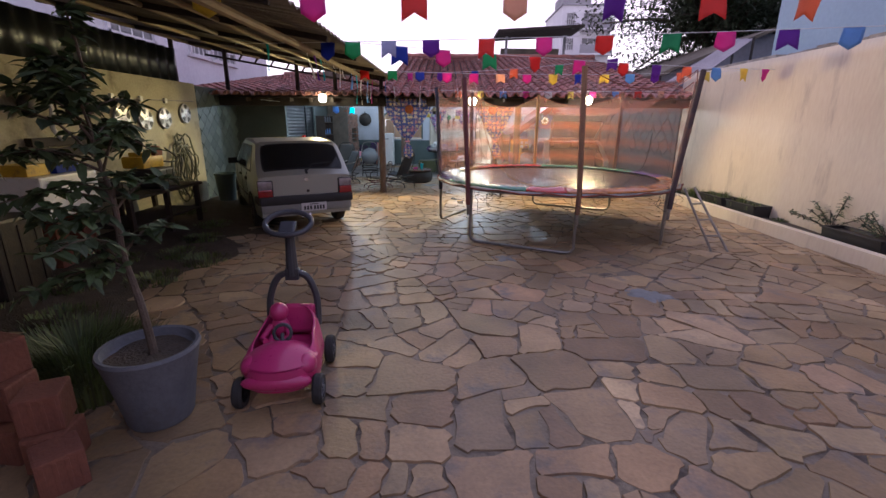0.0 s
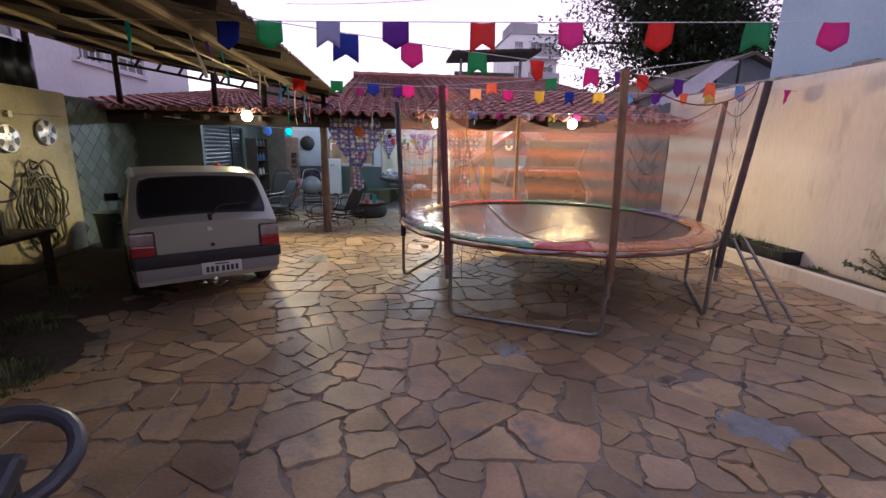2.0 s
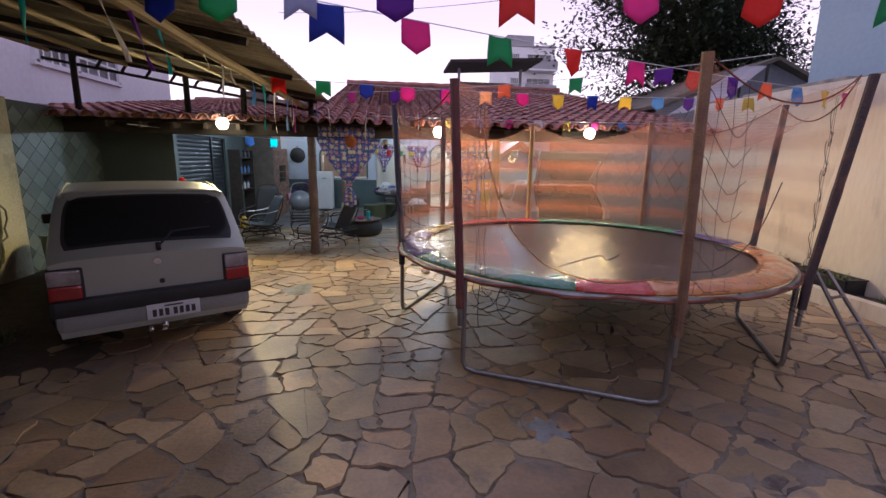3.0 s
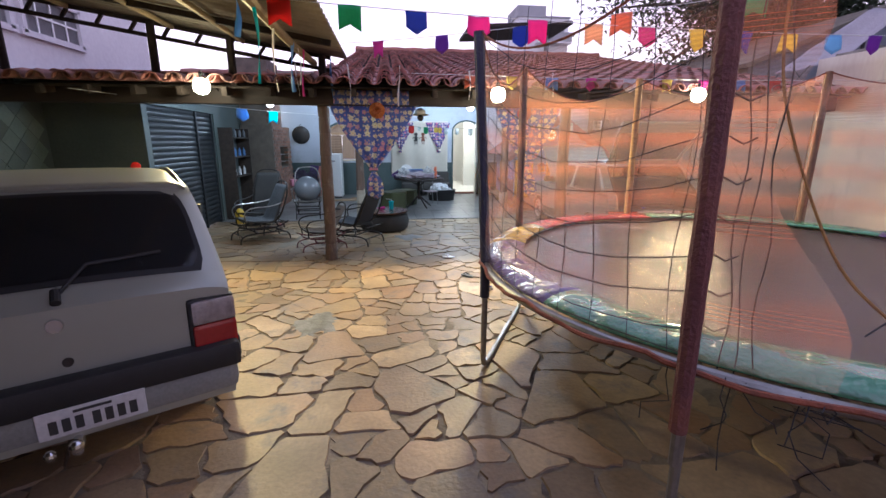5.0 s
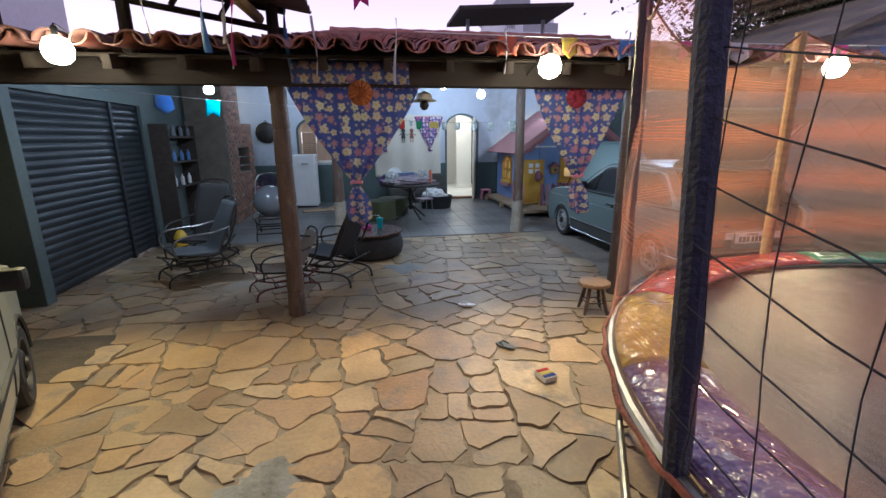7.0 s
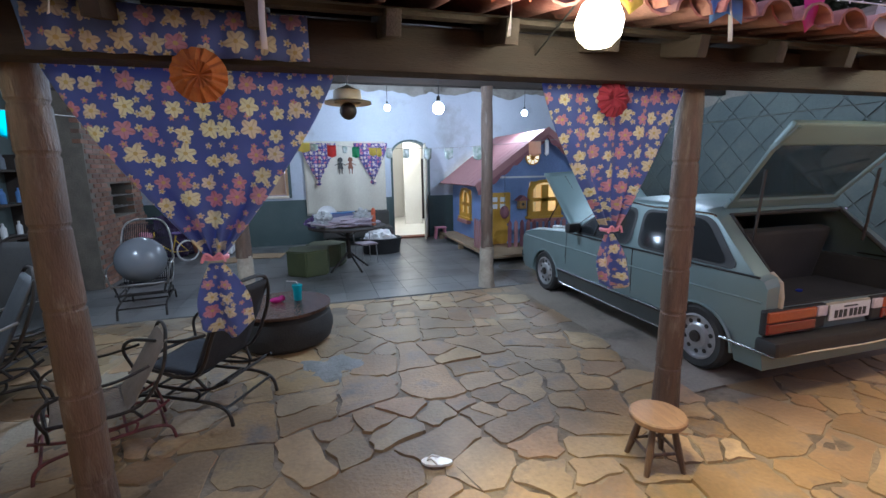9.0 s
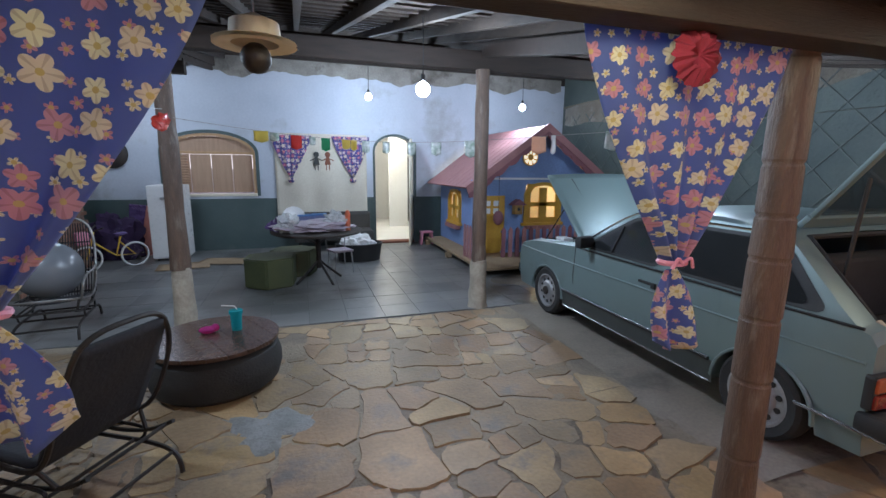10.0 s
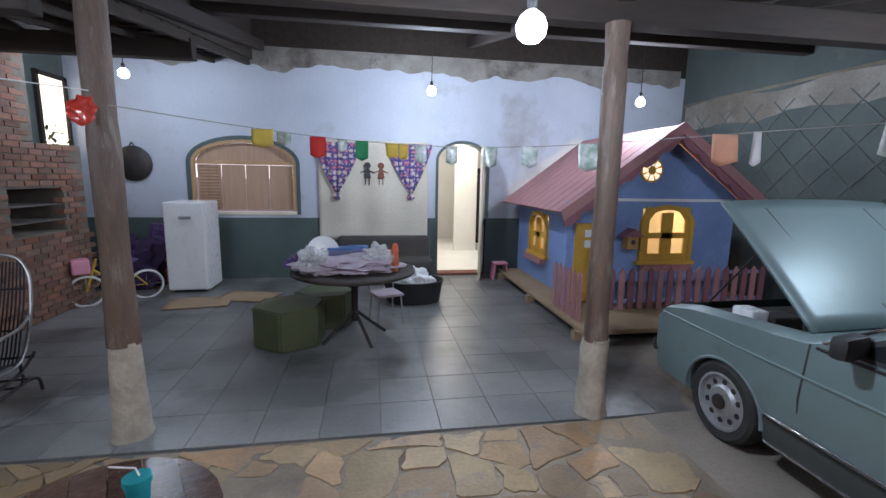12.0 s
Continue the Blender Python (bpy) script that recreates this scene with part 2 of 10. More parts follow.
def flowers(name, ground, tones, heart, size=0.13):
    """Printed cloth: five-petalled flowers of several tones on one ground, by the cloth's own coordinates."""
    m = bpy.data.materials.new(name)
    m.use_nodes = True
    n, l = m.node_tree.nodes, m.node_tree.links
    p = n["Principled BSDF"]
    uv = n.new("ShaderNodeUVMap")

    def op(kind, x, y=None, z=None):
        node = n.new("ShaderNodeMath")
        node.operation = kind
        for i, v in enumerate((x, y, z)):
            if v is None:
                continue
            if isinstance(v, (int, float)):
                node.inputs[i].default_value = v
            else:
                l.new(v, node.inputs[i])
        return node.outputs[0]

    col = None
    for layer, (cell, reach) in enumerate(((size, 0.335), (size * 0.62, 0.19))):
        mp = n.new("ShaderNodeMapping")
        mp.inputs["Location"].default_value = (3.1 * layer, 1.7 * layer, 0)
        mp.inputs["Scale"].default_value = (1 / cell, 1 / cell, 1)
        l.new(uv.outputs[0], mp.inputs[0])
        vo = n.new("ShaderNodeTexVoronoi")
        vo.voronoi_dimensions = "2D"
        vo.inputs["Scale"].default_value = 1.0
        vo.inputs["Randomness"].default_value = 0.42
        l.new(mp.outputs[0], vo.inputs["Vector"])
        d = n.new("ShaderNodeVectorMath")
        d.operation = "SUBTRACT"
        l.new(mp.outputs[0], d.inputs[0])
        l.new(vo.outputs["Position"], d.inputs[1])
        s = n.new("ShaderNodeSeparateXYZ")
        l.new(d.outputs[0], s.inputs[0])
        cs = n.new("ShaderNodeSeparateColor")
        l.new(vo.outputs["Color"], cs.inputs[0])
        turn = op("MULTIPLY_ADD", cs.outputs[0], 6.28, op("MULTIPLY", op("ARCTAN2", s.outputs["Y"], s.outputs["X"]), 5.0))
        grow = op("MULTIPLY_ADD", cs.outputs[1], 0.35, 0.75)
        edge = op("MULTIPLY", op("MULTIPLY_ADD", op("SQRT", op("MULTIPLY_ADD", op("COSINE", turn), 0.5, 0.501)), 0.17, reach - 0.10), grow)
        petal = op("LESS_THAN", vo.outputs["Distance"], edge)
        core = op("LESS_THAN", vo.outputs["Distance"], 0.085)
        ramp = n.new("ShaderNodeValToRGB")
        ramp.color_ramp.interpolation = "CONSTANT"
        while len(ramp.color_ramp.elements) < len(tones):
            ramp.color_ramp.elements.new(0.5)
        for i, t in enumerate(tones):
            ramp.color_ramp.elements[i].position = i / len(tones)
            ramp.color_ramp.elements[i].color = (*t, 1)
        l.new(cs.outputs[2], ramp.inputs[0])
        shade = n.new("ShaderNodeMix")
        shade.data_type, shade.blend_type = "RGBA", "MULTIPLY"
        l.new(op("MULTIPLY", op("GREATER_THAN", op("MULTIPLY_ADD", op("COSINE", turn), 0.5, 0.5), 0.93), 0.35), shade.inputs[0])
        shade.inputs[7].default_value = (0.45, 0.35, 0.3, 1)
        l.new(ramp.outputs[0], shade.inputs[6])
        mx, mc = n.new("ShaderNodeMix"), n.new("ShaderNodeMix")
        mx.data_type = mc.data_type = "RGBA"
        if col is None:
            mx.inputs[6].default_value = (*ground, 1)
        else:
            l.new(col, mx.inputs[6])
        if layer:
            petal = op("MULTIPLY", petal, op("LESS_THAN", first, 0.5))
            core = op("MULTIPLY", core, petal)
        else:
            first = petal
        l.new(petal, mx.inputs[0])
        l.new(shade.outputs[2], mx.inputs[7])
        l.new(core, mc.inputs[0])
        l.new(mx.outputs[2], mc.inputs[6])
        mc.inputs[7].default_value = (*heart, 1)
        col = mc.outputs[2]
    l.new(col, p.inputs["Base Color"])
    p.inputs["Roughness"].default_value = 0.85
    p.inputs["Sheen Weight"].default_value = 0.2
    bp = n.new("ShaderNodeBump")
    wv = n.new("ShaderNodeTexNoise")
    wv.inputs["Scale"].default_value = 14
    l.new(uv.outputs[0], wv.inputs["Vector"])
    bp.inputs["Strength"].default_value, bp.inputs["Distance"].default_value = 0.3, 0.02
    l.new(wv.outputs["Fac"], bp.inputs["Height"])
    l.new(bp.outputs[0], p.inputs["Normal"])
    return m


QUARRY = ((0.98, 0.95, 0.88), (1.14, 1.02, 0.90), (0.88, 0.81, 0.74), (1.14, 1.08, 0.95), (0.98, 0.85, 0.78), (1.24, 1.18, 1.08), (0.85, 0.77, 0.70), (1.06, 0.92, 0.85), (1.10, 1.03, 0.88), (0.94, 0.88, 0.80))
FLAG_STONE = dict(rough=0.49, scale=3.2, fine=38, grain=0.3, bump=0.30, lift=0.014, spread=0.22, stain=(0.15, 0.125, 0.11), stain_scale=2.6, stain_at=0.54, tones=QUARRY, wash=0.32)
STONE = mat("flagstone", (0.34, 0.253, 0.153), (0.255, 0.188, 0.116), **FLAG_STONE)
STONE_REST = mat("flagstone_rest", (0.34, 0.253, 0.153), (0.255, 0.188, 0.116), island=True, **FLAG_STONE)
JOINT = mat("joint_mortar", (0.20, 0.175, 0.14), (0.28, 0.25, 0.21), 0.9, scale=2.5, fine=60, bump=0.5, stain=(0.06, 0.055, 0.04), stain_scale=1.6, stain_at=0.5)
SLATE = mat("slate_tile", (0.15, 0.152, 0.152), (0.205, 0.20, 0.195), 0.36, scale=1.1, fine=30, vary=0.14, bump=0.08, spread=0.10, stain=(0.075, 0.072, 0.068), stain_scale=1.0, stain_at=0.53, laid=True, wash=0.25)
SLAB = mat("worn_concrete", (0.185, 0.155, 0.125), (0.27, 0.23, 0.19), 0.8, scale=1.5, fine=40, bump=0.3, stain=(0.07, 0.06, 0.055), stain_scale=0.9)
SOIL = mat("soil", (0.05, 0.04, 0.03), (0.09, 0.07, 0.05), 0.95, scale=8, fine=60, bump=0.8)
MILDEW = mat("grey_mildew", (0.30, 0.255, 0.20), (0.18, 0.155, 0.125), 0.95, scale=5, fine=40, bump=0.2, stain=(0.09, 0.08, 0.065), stain_scale=4, stain_at=0.55)
PLASTER = mat("cream_plaster", (0.67, 0.585, 0.44), (0.59, 0.51, 0.385), 0.85, scale=0.8, fine=18, grain=0.16, bump=0.08, stain=(0.43, 0.365, 0.28), stain_scale=1.4, stain_at=0.56, stretch=(1, 1.6, 0.35))
PLASTER_OLD = mat("old_beige_plaster", (0.44, 0.40, 0.28), (0.33, 0.30, 0.22), 0.9, scale=1.6, fine=30, bump=0.3, stain=(0.15, 0.13, 0.09), stain_scale=1.3, stain_at=0.55)
COPING = mat("weathered_coping", (0.40, 0.36, 0.31), (0.15, 0.14, 0.12), 0.95, scale=4, fine=35, bump=0.6)
WHITE_WALL = mat("white_wall", (0.50, 0.53, 0.60), (0.43, 0.46, 0.53), 0.8, scale=1.2, fine=25, grain=0.1, bump=0.1, stain=(0.34, 0.34, 0.36), stain_scale=0.9, stain_at=0.56)
GREEN_WALL = mat("green_wainscot", (0.055, 0.085, 0.085), (0.075, 0.105, 0.105), 0.55, scale=2, fine=30, grain=0.15, bump=0.1, stain=(0.11, 0.13, 0.13), stain_scale=1.5, stain_at=0.62)
DARK_WALL = mat("dark_green_wall", (0.058, 0.076, 0.075), (0.088, 0.108, 0.10), 0.7, scale=1.2, fine=25, bump=0.2, stain=(0.13, 0.14, 0.125), stain_scale=0.9, stain_at=0.58)
RAW = mat("bare_cement", (0.30, 0.28, 0.25), (0.20, 0.18, 0.16), 0.95, scale=3, fine=30, bump=0.5, stain=(0.10, 0.08, 0.07), stain_scale=2)
BLUE_WALL = mat("blue_grey_wall", (0.36, 0.48, 0.56), (0.31, 0.42, 0.50), 0.8, scale=0.6, fine=14, grain=0.12, bump=0.1, stain=(0.26, 0.34, 0.40), stain_scale=0.5, stain_at=0.58)
FAR_WHITE = mat("white_render", (0.72, 0.70, 0.72), (0.62, 0.60, 0.63), 0.85, scale=0.6, fine=10, bump=0.05)
FAR_GREY = mat("grey_concrete_far", (0.34, 0.33, 0.35), (0.26, 0.25, 0.27), 0.9, scale=0.5, fine=10, bump=0.05)
CLAY = mat("clay_tile", (0.36, 0.15, 0.11), (0.26, 0.11, 0.09), 0.8, scale=3, fine=35, bump=0.3, spread=0.35, stain=(0.09, 0.06, 0.055), stain_scale=2.4, stain_at=0.56)
CLAY_REST = mat("clay_tile_rest", (0.36, 0.15, 0.11), (0.26, 0.11, 0.09), 0.8, scale=3, fine=35, bump=0.3, spread=0.35, island=True, stain=(0.09, 0.06, 0.055), stain_scale=2.4, stain_at=0.56)
TIMBER = mat("dark_timber", (0.034, 0.021, 0.016), (0.02, 0.014, 0.011), 0.75, scale=3, fine=30, bump=0.35, stretch=(1, 6, 6))
POST_WOOD = mat("red_brown_timber", (0.135, 0.085, 0.060), (0.075, 0.047, 0.036), 0.55, scale=4, fine=30, bump=0.35, stretch=(5, 5, 1), stain=(0.19, 0.155, 0.125), stain_scale=3)
RAFTER = mat("rafter_wood", (0.044, 0.03, 0.022), (0.025, 0.018, 0.014), 0.85, scale=3, fine=25, bump=0.3, stretch=(5, 1, 5))
OLD_ROOF = mat("old_roof_underside", (0.22, 0.185, 0.135), (0.13, 0.11, 0.085), 0.9, scale=2, fine=20, bump=0.3)
BAMBOO = mat("pole_wood", (0.30, 0.22, 0.11), (0.19, 0.13, 0.07), 0.7, scale=4, fine=30, bump=0.2, stretch=(5, 1, 5))
BRICK = mat("red_brick", (0.25, 0.125, 0.08), (0.17, 0.09, 0.06), 0.85, scale=6, fine=50, bump=0.4, spread=0.3)
MORTAR = mat("mortar", (0.19, 0.16, 0.13), (0.13, 0.11, 0.09), 0.95, scale=6, fine=50, bump=0.4)
CREAM = mat("cream_paint", (0.78, 0.72, 0.58), (0.72, 0.66, 0.52), 0.6, scale=2, bump=0.05)
LIGHT_WOOD = mat("varnished_wood", (0.50, 0.31, 0.16), (0.42, 0.25, 0.12), 0.45, scale=3, fine=25, bump=0.1, stretch=(6, 1, 1))
WHITE_PAINT = mat("white_enamel", (0.78, 0.78, 0.78), (0.72, 0.72, 0.73), 0.3, scale=3, fine=20, grain=0.06, bump=0.03)
BLACK_TRIM = mat("black_plastic", (0.012, 0.012, 0.013), (0.02, 0.02, 0.021), 0.6, scale=5, fine=60, bump=0.08)
RUBBER = mat("tyre_rubber", (0.018, 0.018, 0.019), (0.032, 0.031, 0.03), 0.8, scale=6, fine=60, bump=0.2)
CHROME = mat("chrome", (0.75, 0.75, 0.76), (0.6, 0.6, 0.62), 0.18, 1.0, bump=0.02)
STEEL = mat("galvanised_tube", (0.33, 0.32, 0.31), (0.20, 0.19, 0.18), 0.4, 0.8, scale=6, bump=0.08, stain=(0.16, 0.08, 0.05), stain_scale=5, stain_at=0.62)
IRON = mat("black_iron", (0.02, 0.02, 0.022), (0.045, 0.035, 0.03), 0.5, 0.3, scale=8, bump=0.15)
CAR_WHITE = mat("silver_white_car_paint", (0.365, 0.38, 0.335), (0.325, 0.34, 0.295), 0.3, 0.35, scale=0.8, fine=6, grain=0.03, bump=0.0, coat=0.4, vary=0.03, stain=(0.27, 0.26, 0.24), stain_scale=1.5, stain_at=0.66)
CAR_BLUE = mat("silver_green_car_paint", (0.175, 0.235, 0.238), (0.15, 0.205, 0.208), 0.42, 0.25, scale=0.8, fine=6, grain=0.05, bump=0.0, coat=0.03, vary=0.06, stain=(0.13, 0.165, 0.165), stain_scale=2.0, stain_at=0.6)
CAR_GLASS = glassy("car_glass", (0.012, 0.014, 0.016), 0.45)
CABIN = mat("dark_cabin", (0.02, 0.02, 0.02), (0.035, 0.033, 0.032), 0.9, bump=0.1)
JAMB_CREAM = mat("faded_jamb_paint", (0.42, 0.37, 0.28), (0.33, 0.29, 0.22), 0.6, scale=6, fine=40, bump=0.1)
# darker version of the silver paint: shade below the band put into the colour
BUMPER_SHADED = mat("shaded_bumper_paint", (0.25, 0.255, 0.24), (0.20, 0.205, 0.195), 0.6, scale=2, fine=60, bump=0.1)
LAMP_RED = mat("red_lens", (0.34, 0.015, 0.015), (0.26, 0.01, 0.012), 0.15, bump=0.0, coat=0.6)
LAMP_CLEAR = mat("clear_lens", (0.55, 0.50, 0.52), (0.48, 0.42, 0.45), 0.15, bump=0.0, coat=0.6)
LAMP_SMOKE = mat("smoky_clear_lens", (0.36, 0.32, 0.32), (0.22, 0.18, 0.18), 0.12, scale=12, fine=50, bump=0.1, coat=0.8)
LAMP_AMBER = mat("amber_lens", (0.36, 0.075, 0.025), (0.28, 0.05, 0.02), 0.2, bump=0.0, coat=0.6)
LAMP_RED_DARK = mat("dark_red_lens", (0.20, 0.02, 0.015), (0.15, 0.015, 0.012), 0.2, bump=0.0, coat=0.6)
DARK_FLANK = mat("stone_guard_paint", (0.045, 0.052, 0.05), (0.06, 0.066, 0.063), 0.55, scale=2, fine=40, bump=0.05)
PLATE = mat("plate_grey", (0.62, 0.62, 0.62), (0.54, 0.54, 0.55), 0.4, bump=0.02)
INK = mat("dark_ink", (0.03, 0.03, 0.03), (0.04, 0.04, 0.04), 0.6, bump=0.0)
PINK = mat("pink_plastic", (0.50, 0.035, 0.16), (0.44, 0.03, 0.14), 0.32, scale=4, grain=0.08, bump=0.03, coat=0.2)
ROSE = mat("light_pink", (0.72, 0.30, 0.40), (0.64, 0.25, 0.35), 0.5, bump=0.05)
GREY_PLASTIC = mat("dark_grey_plastic", (0.035, 0.037, 0.045), (0.05, 0.052, 0.06), 0.4, scale=4, bump=0.05)
POT_GREY = mat("grey_cement_pot", (0.14, 0.15, 0.17), (0.10, 0.11, 0.125), 0.75, scale=4, fine=40, bump=0.2, stain=(0.09, 0.09, 0.09), stain_scale=3)
LEAF = mat("leaf_green", (0.04, 0.075, 0.025), (0.065, 0.10, 0.035), 0.65, scale=5, bump=0.1, spread=0.45, island=True)
LEAF_DARK = mat("tree_leaf", (0.035, 0.055, 0.025), (0.06, 0.085, 0.04), 0.6, scale=2, bump=0.1, spread=0.5, island=True)
GRASS = mat("grass_blade", (0.07, 0.12, 0.03), (0.12, 0.15, 0.05), 0.6, scale=5, bump=0.0, spread=0.45, island=True)
BARK = mat("bark", (0.13, 0.10, 0.075), (0.08, 0.06, 0.045), 0.9, scale=8, fine=40, bump=0.6)
NET = mesh_cloth("orange_net", (0.82, 0.34, 0.22), (0.80, 0.43, 0.32), 0.93, 0.08, pale=(0.68, 0.60, 0.54))
NET_THICK = mesh_cloth("doubled_orange_net", (0.80, 0.30, 0.18), (0.78, 0.38, 0.26), 0.80, 0.09, pale=(0.70, 0.48, 0.39))
ROPE = mat("dark_rope", (0.02, 0.022, 0.03), (0.035, 0.035, 0.04), 0.9, bump=0.2)
PAD = {k: mat("pad_" + k, a, tuple(v * 0.8 for v in a), 0.18, scale=3.2, fine=10, grain=0.12, bump=0.9, coat=0.8, lift=0.06) for k, a in
       (("red", (0.55, 0.05, 0.035)), ("yellow", (0.62, 0.40, 0.05)), ("green", (0.065, 0.24, 0.125)), ("purple", (0.115, 0.07, 0.20)), ("orange", (0.60, 0.22, 0.06)))}
MAT_BLACK = mat("jumping_mat", (0.05, 0.038, 0.035), (0.085, 0.062, 0.055), 0.24, vary=0.06, scale=2.0, fine=160, bump=0.2, stain=(0.15, 0.12, 0.11), stain_scale=1.2, stain_at=0.6)
SLEEVE = {k: mat("foam_sleeve_" + k, a, b, 0.7, scale=5, fine=60, bump=0.5, stain=c, stain_scale=2.4, stain_at=0.58) for k, a, b, c in
          (("navy", (0.030, 0.034, 0.066), (0.045, 0.044, 0.075), (0.09, 0.06, 0.07)), ("plum", (0.10, 0.035, 0.04), (0.14, 0.045, 0.042), (0.20, 0.07, 0.05)), ("rust", (0.23, 0.13, 0.07), (0.15, 0.08, 0.05), (0.30, 0.16, 0.07)),
           ("ochre", (0.40, 0.25, 0.09), (0.30, 0.18, 0.07), (0.20, 0.10, 0.05)), ("dark", (0.042, 0.034, 0.04), (0.08, 0.045, 0.045), (0.20, 0.09, 0.05)))}
FLAG = {k: mat("flag_" + k, a, tuple(v * 0.9 for v in a), 0.7, scale=5, grain=0.1, bump=0.1) for k, a in
        (("blue", (0.05, 0.09, 0.45)), ("green", (0.06, 0.38, 0.18)), ("lavender", (0.40, 0.42, 0.62)), ("purple", (0.20, 0.05, 0.40)), ("red", (0.68, 0.07, 0.06)),
         ("pink", (0.70, 0.07, 0.38)), ("orange", (0.80, 0.28, 0.16)), ("yellow", (0.75, 0.60, 0.15)), ("teal", (0.04, 0.45, 0.50)), ("white", (0.75, 0.72, 0.72)), ("peach", (0.80, 0.50, 0.36)), ("sky", (0.22, 0.40, 0.70)))}
def let_light_through(m, share):
    """Thin paper or cloth: part of the light passes to the other side."""
    n, l = m.node_tree.nodes, m.node_tree.links
    p, out = n["Principled BSDF"], n["Material Output"]
    tl, mx = n.new("ShaderNodeBsdfTranslucent"), n.new("ShaderNodeMixShader")
    l.new(p.inputs["Base Color"].links[0].from_socket, tl.inputs[0])
    mx.inputs[0].default_value = share
    l.new(p.outputs[0], mx.inputs[1])
    l.new(tl.outputs[0], mx.inputs[2])
    l.new(mx.outputs[0], out.inputs[0])


for paper in FLAG.values():
    let_light_through(paper, 0.62)
FLORAL = flowers("floral_cloth", (0.12, 0.175, 0.43), ((0.78, 0.74, 0.54), (0.62, 0.33, 0.40), (0.76, 0.70, 0.50), (0.74, 0.66, 0.52), (0.60, 0.36, 0.42)), (0.62, 0.50, 0.22), 0.100)
let_light_through(FLORAL, 0.5)
FLORAL_SMALL = flowers("floral_cloth_small", (0.07, 0.06, 0.20), ((0.55, 0.45, 0.50), (0.45, 0.12, 0.22), (0.60, 0.50, 0.42)), (0.6, 0.4, 0.2), 0.09)
PUFF = {k: mat("crepe_" + k, a, tuple(v * 0.75 for v in a), 0.85, scale=9, fine=60, bump=0.3) for k, a in (("orange", (0.42, 0.13, 0.03)), ("crimson", (0.26, 0.02, 0.045)))}
GLASS_CLEAR = glassy("clear_film", (0.7, 0.72, 0.72), 0.5, 0.08)
DARK_METAL = mat("dark_sheet_metal", (0.028, 0.032, 0.036), (0.05, 0.055, 0.06), 0.35, 0.55, scale=2, bump=0.08)
HOUSE_BLUE = mat("playhouse_blue", (0.21, 0.30, 0.54), (0.17, 0.25, 0.47), 0.6, scale=3, bump=0.1)
HOUSE_ROOF = mat("playhouse_pink_roof", (0.42, 0.20, 0.20), (0.34, 0.16, 0.17), 0.7, scale=3, bump=0.15, stretch=(1, 6, 1))
HOUSE_YELLOW = mat("playhouse_yellow", (0.62, 0.36, 0.05), (0.54, 0.30, 0.05), 0.5, scale=3, bump=0.08)
VINYL = mat("olive_vinyl", (0.075, 0.085, 0.035), (0.055, 0.065, 0.03), 0.5, scale=3, bump=0.15)
STOOL_WOOD = mat("worn_stool_wood", (0.27, 0.165, 0.10), (0.20, 0.12, 0.075), 0.55, scale=4, fine=30, bump=0.1, stretch=(6, 1, 1), stain=(0.12, 0.075, 0.05), stain_scale=6)
CARD = mat("cardboard", (0.36, 0.26, 0.16), (0.30, 0.21, 0.13), 0.9, scale=3, bump=0.1)
LINEN = mat("cream_backdrop_cloth", (0.60, 0.55, 0.46), (0.54, 0.49, 0.41), 0.9, scale=2, bump=0.2)
BALL_GREY = mat("silver_ball", (0.17, 0.18, 0.20), (0.15, 0.16, 0.18), 0.25, scale=2, grain=0.03, bump=0.0, vary=0.03)
YELLOW_TOOL = mat("yellow_housing", (0.62, 0.40, 0.03), (0.52, 0.32, 0.03), 0.45, scale=4, bump=0.1, stain=(0.15, 0.10, 0.04), stain_scale=6)
HOSE = mat("green_hose", (0.10, 0.10, 0.055), (0.07, 0.07, 0.04), 0.5, scale=6, bump=0.1)
TERRACOTTA = mat("hollow_brick", (0.22, 0.085, 0.05), (0.16, 0.06, 0.04), 0.85, scale=5, bump=0.3)
GLOW_WARM = glow("warm_bulb", (1.0, 0.90, 0.62), 28)
GLOW_COOL = glow("cool_bulb", (0.88, 0.94, 1.0), 24)
GLOW_YARD = glow("evening_outside", (1.0, 0.86, 0.66), 1.4)
GLOW_PETAL = glow("glowing_petal_pane", (1.0, 0.8, 0.5), 0.8)
LATTICE = mat("faint_lattice", (0.115, 0.135, 0.13), (0.095, 0.11, 0.105), 0.8, bump=0.1)
STEEL_RIM = mat("silver_rim", (0.42, 0.42, 0.43), (0.34, 0.34, 0.35), 0.4, 0.6, bump=0.03)
RAW_HEAD = mat("mottled_bare_cement", (0.26, 0.24, 0.21), (0.15, 0.125, 0.10), 0.95, scale=1.2, fine=30, bump=0.5, stain=(0.42, 0.41, 0.38), stain_scale=0.5, stain_at=0.56)
RAW_PALE = mat("pale_cement", (0.45, 0.40, 0.33), (0.30, 0.26, 0.21), 0.95, scale=6, fine=30, bump=0.5)
SLING_GREY = mat("grey_sling", (0.085, 0.09, 0.10), (0.055, 0.06, 0.065), 0.6, scale=6, fine=80, bump=0.3)
RUSTY_TUBE = mat("rusty_red_tube", (0.20, 0.05, 0.06), (0.07, 0.035, 0.03), 0.6, 0.2, scale=9, bump=0.3)
BIRD_WOOD = mat("ochre_wood", (0.42, 0.24, 0.07), (0.32, 0.18, 0.06), 0.6, scale=6, fine=40, bump=0.2)
POT_CORD = mat("pale_cord", (0.30, 0.28, 0.26), (0.22, 0.20, 0.19), 0.7, bump=0.1)
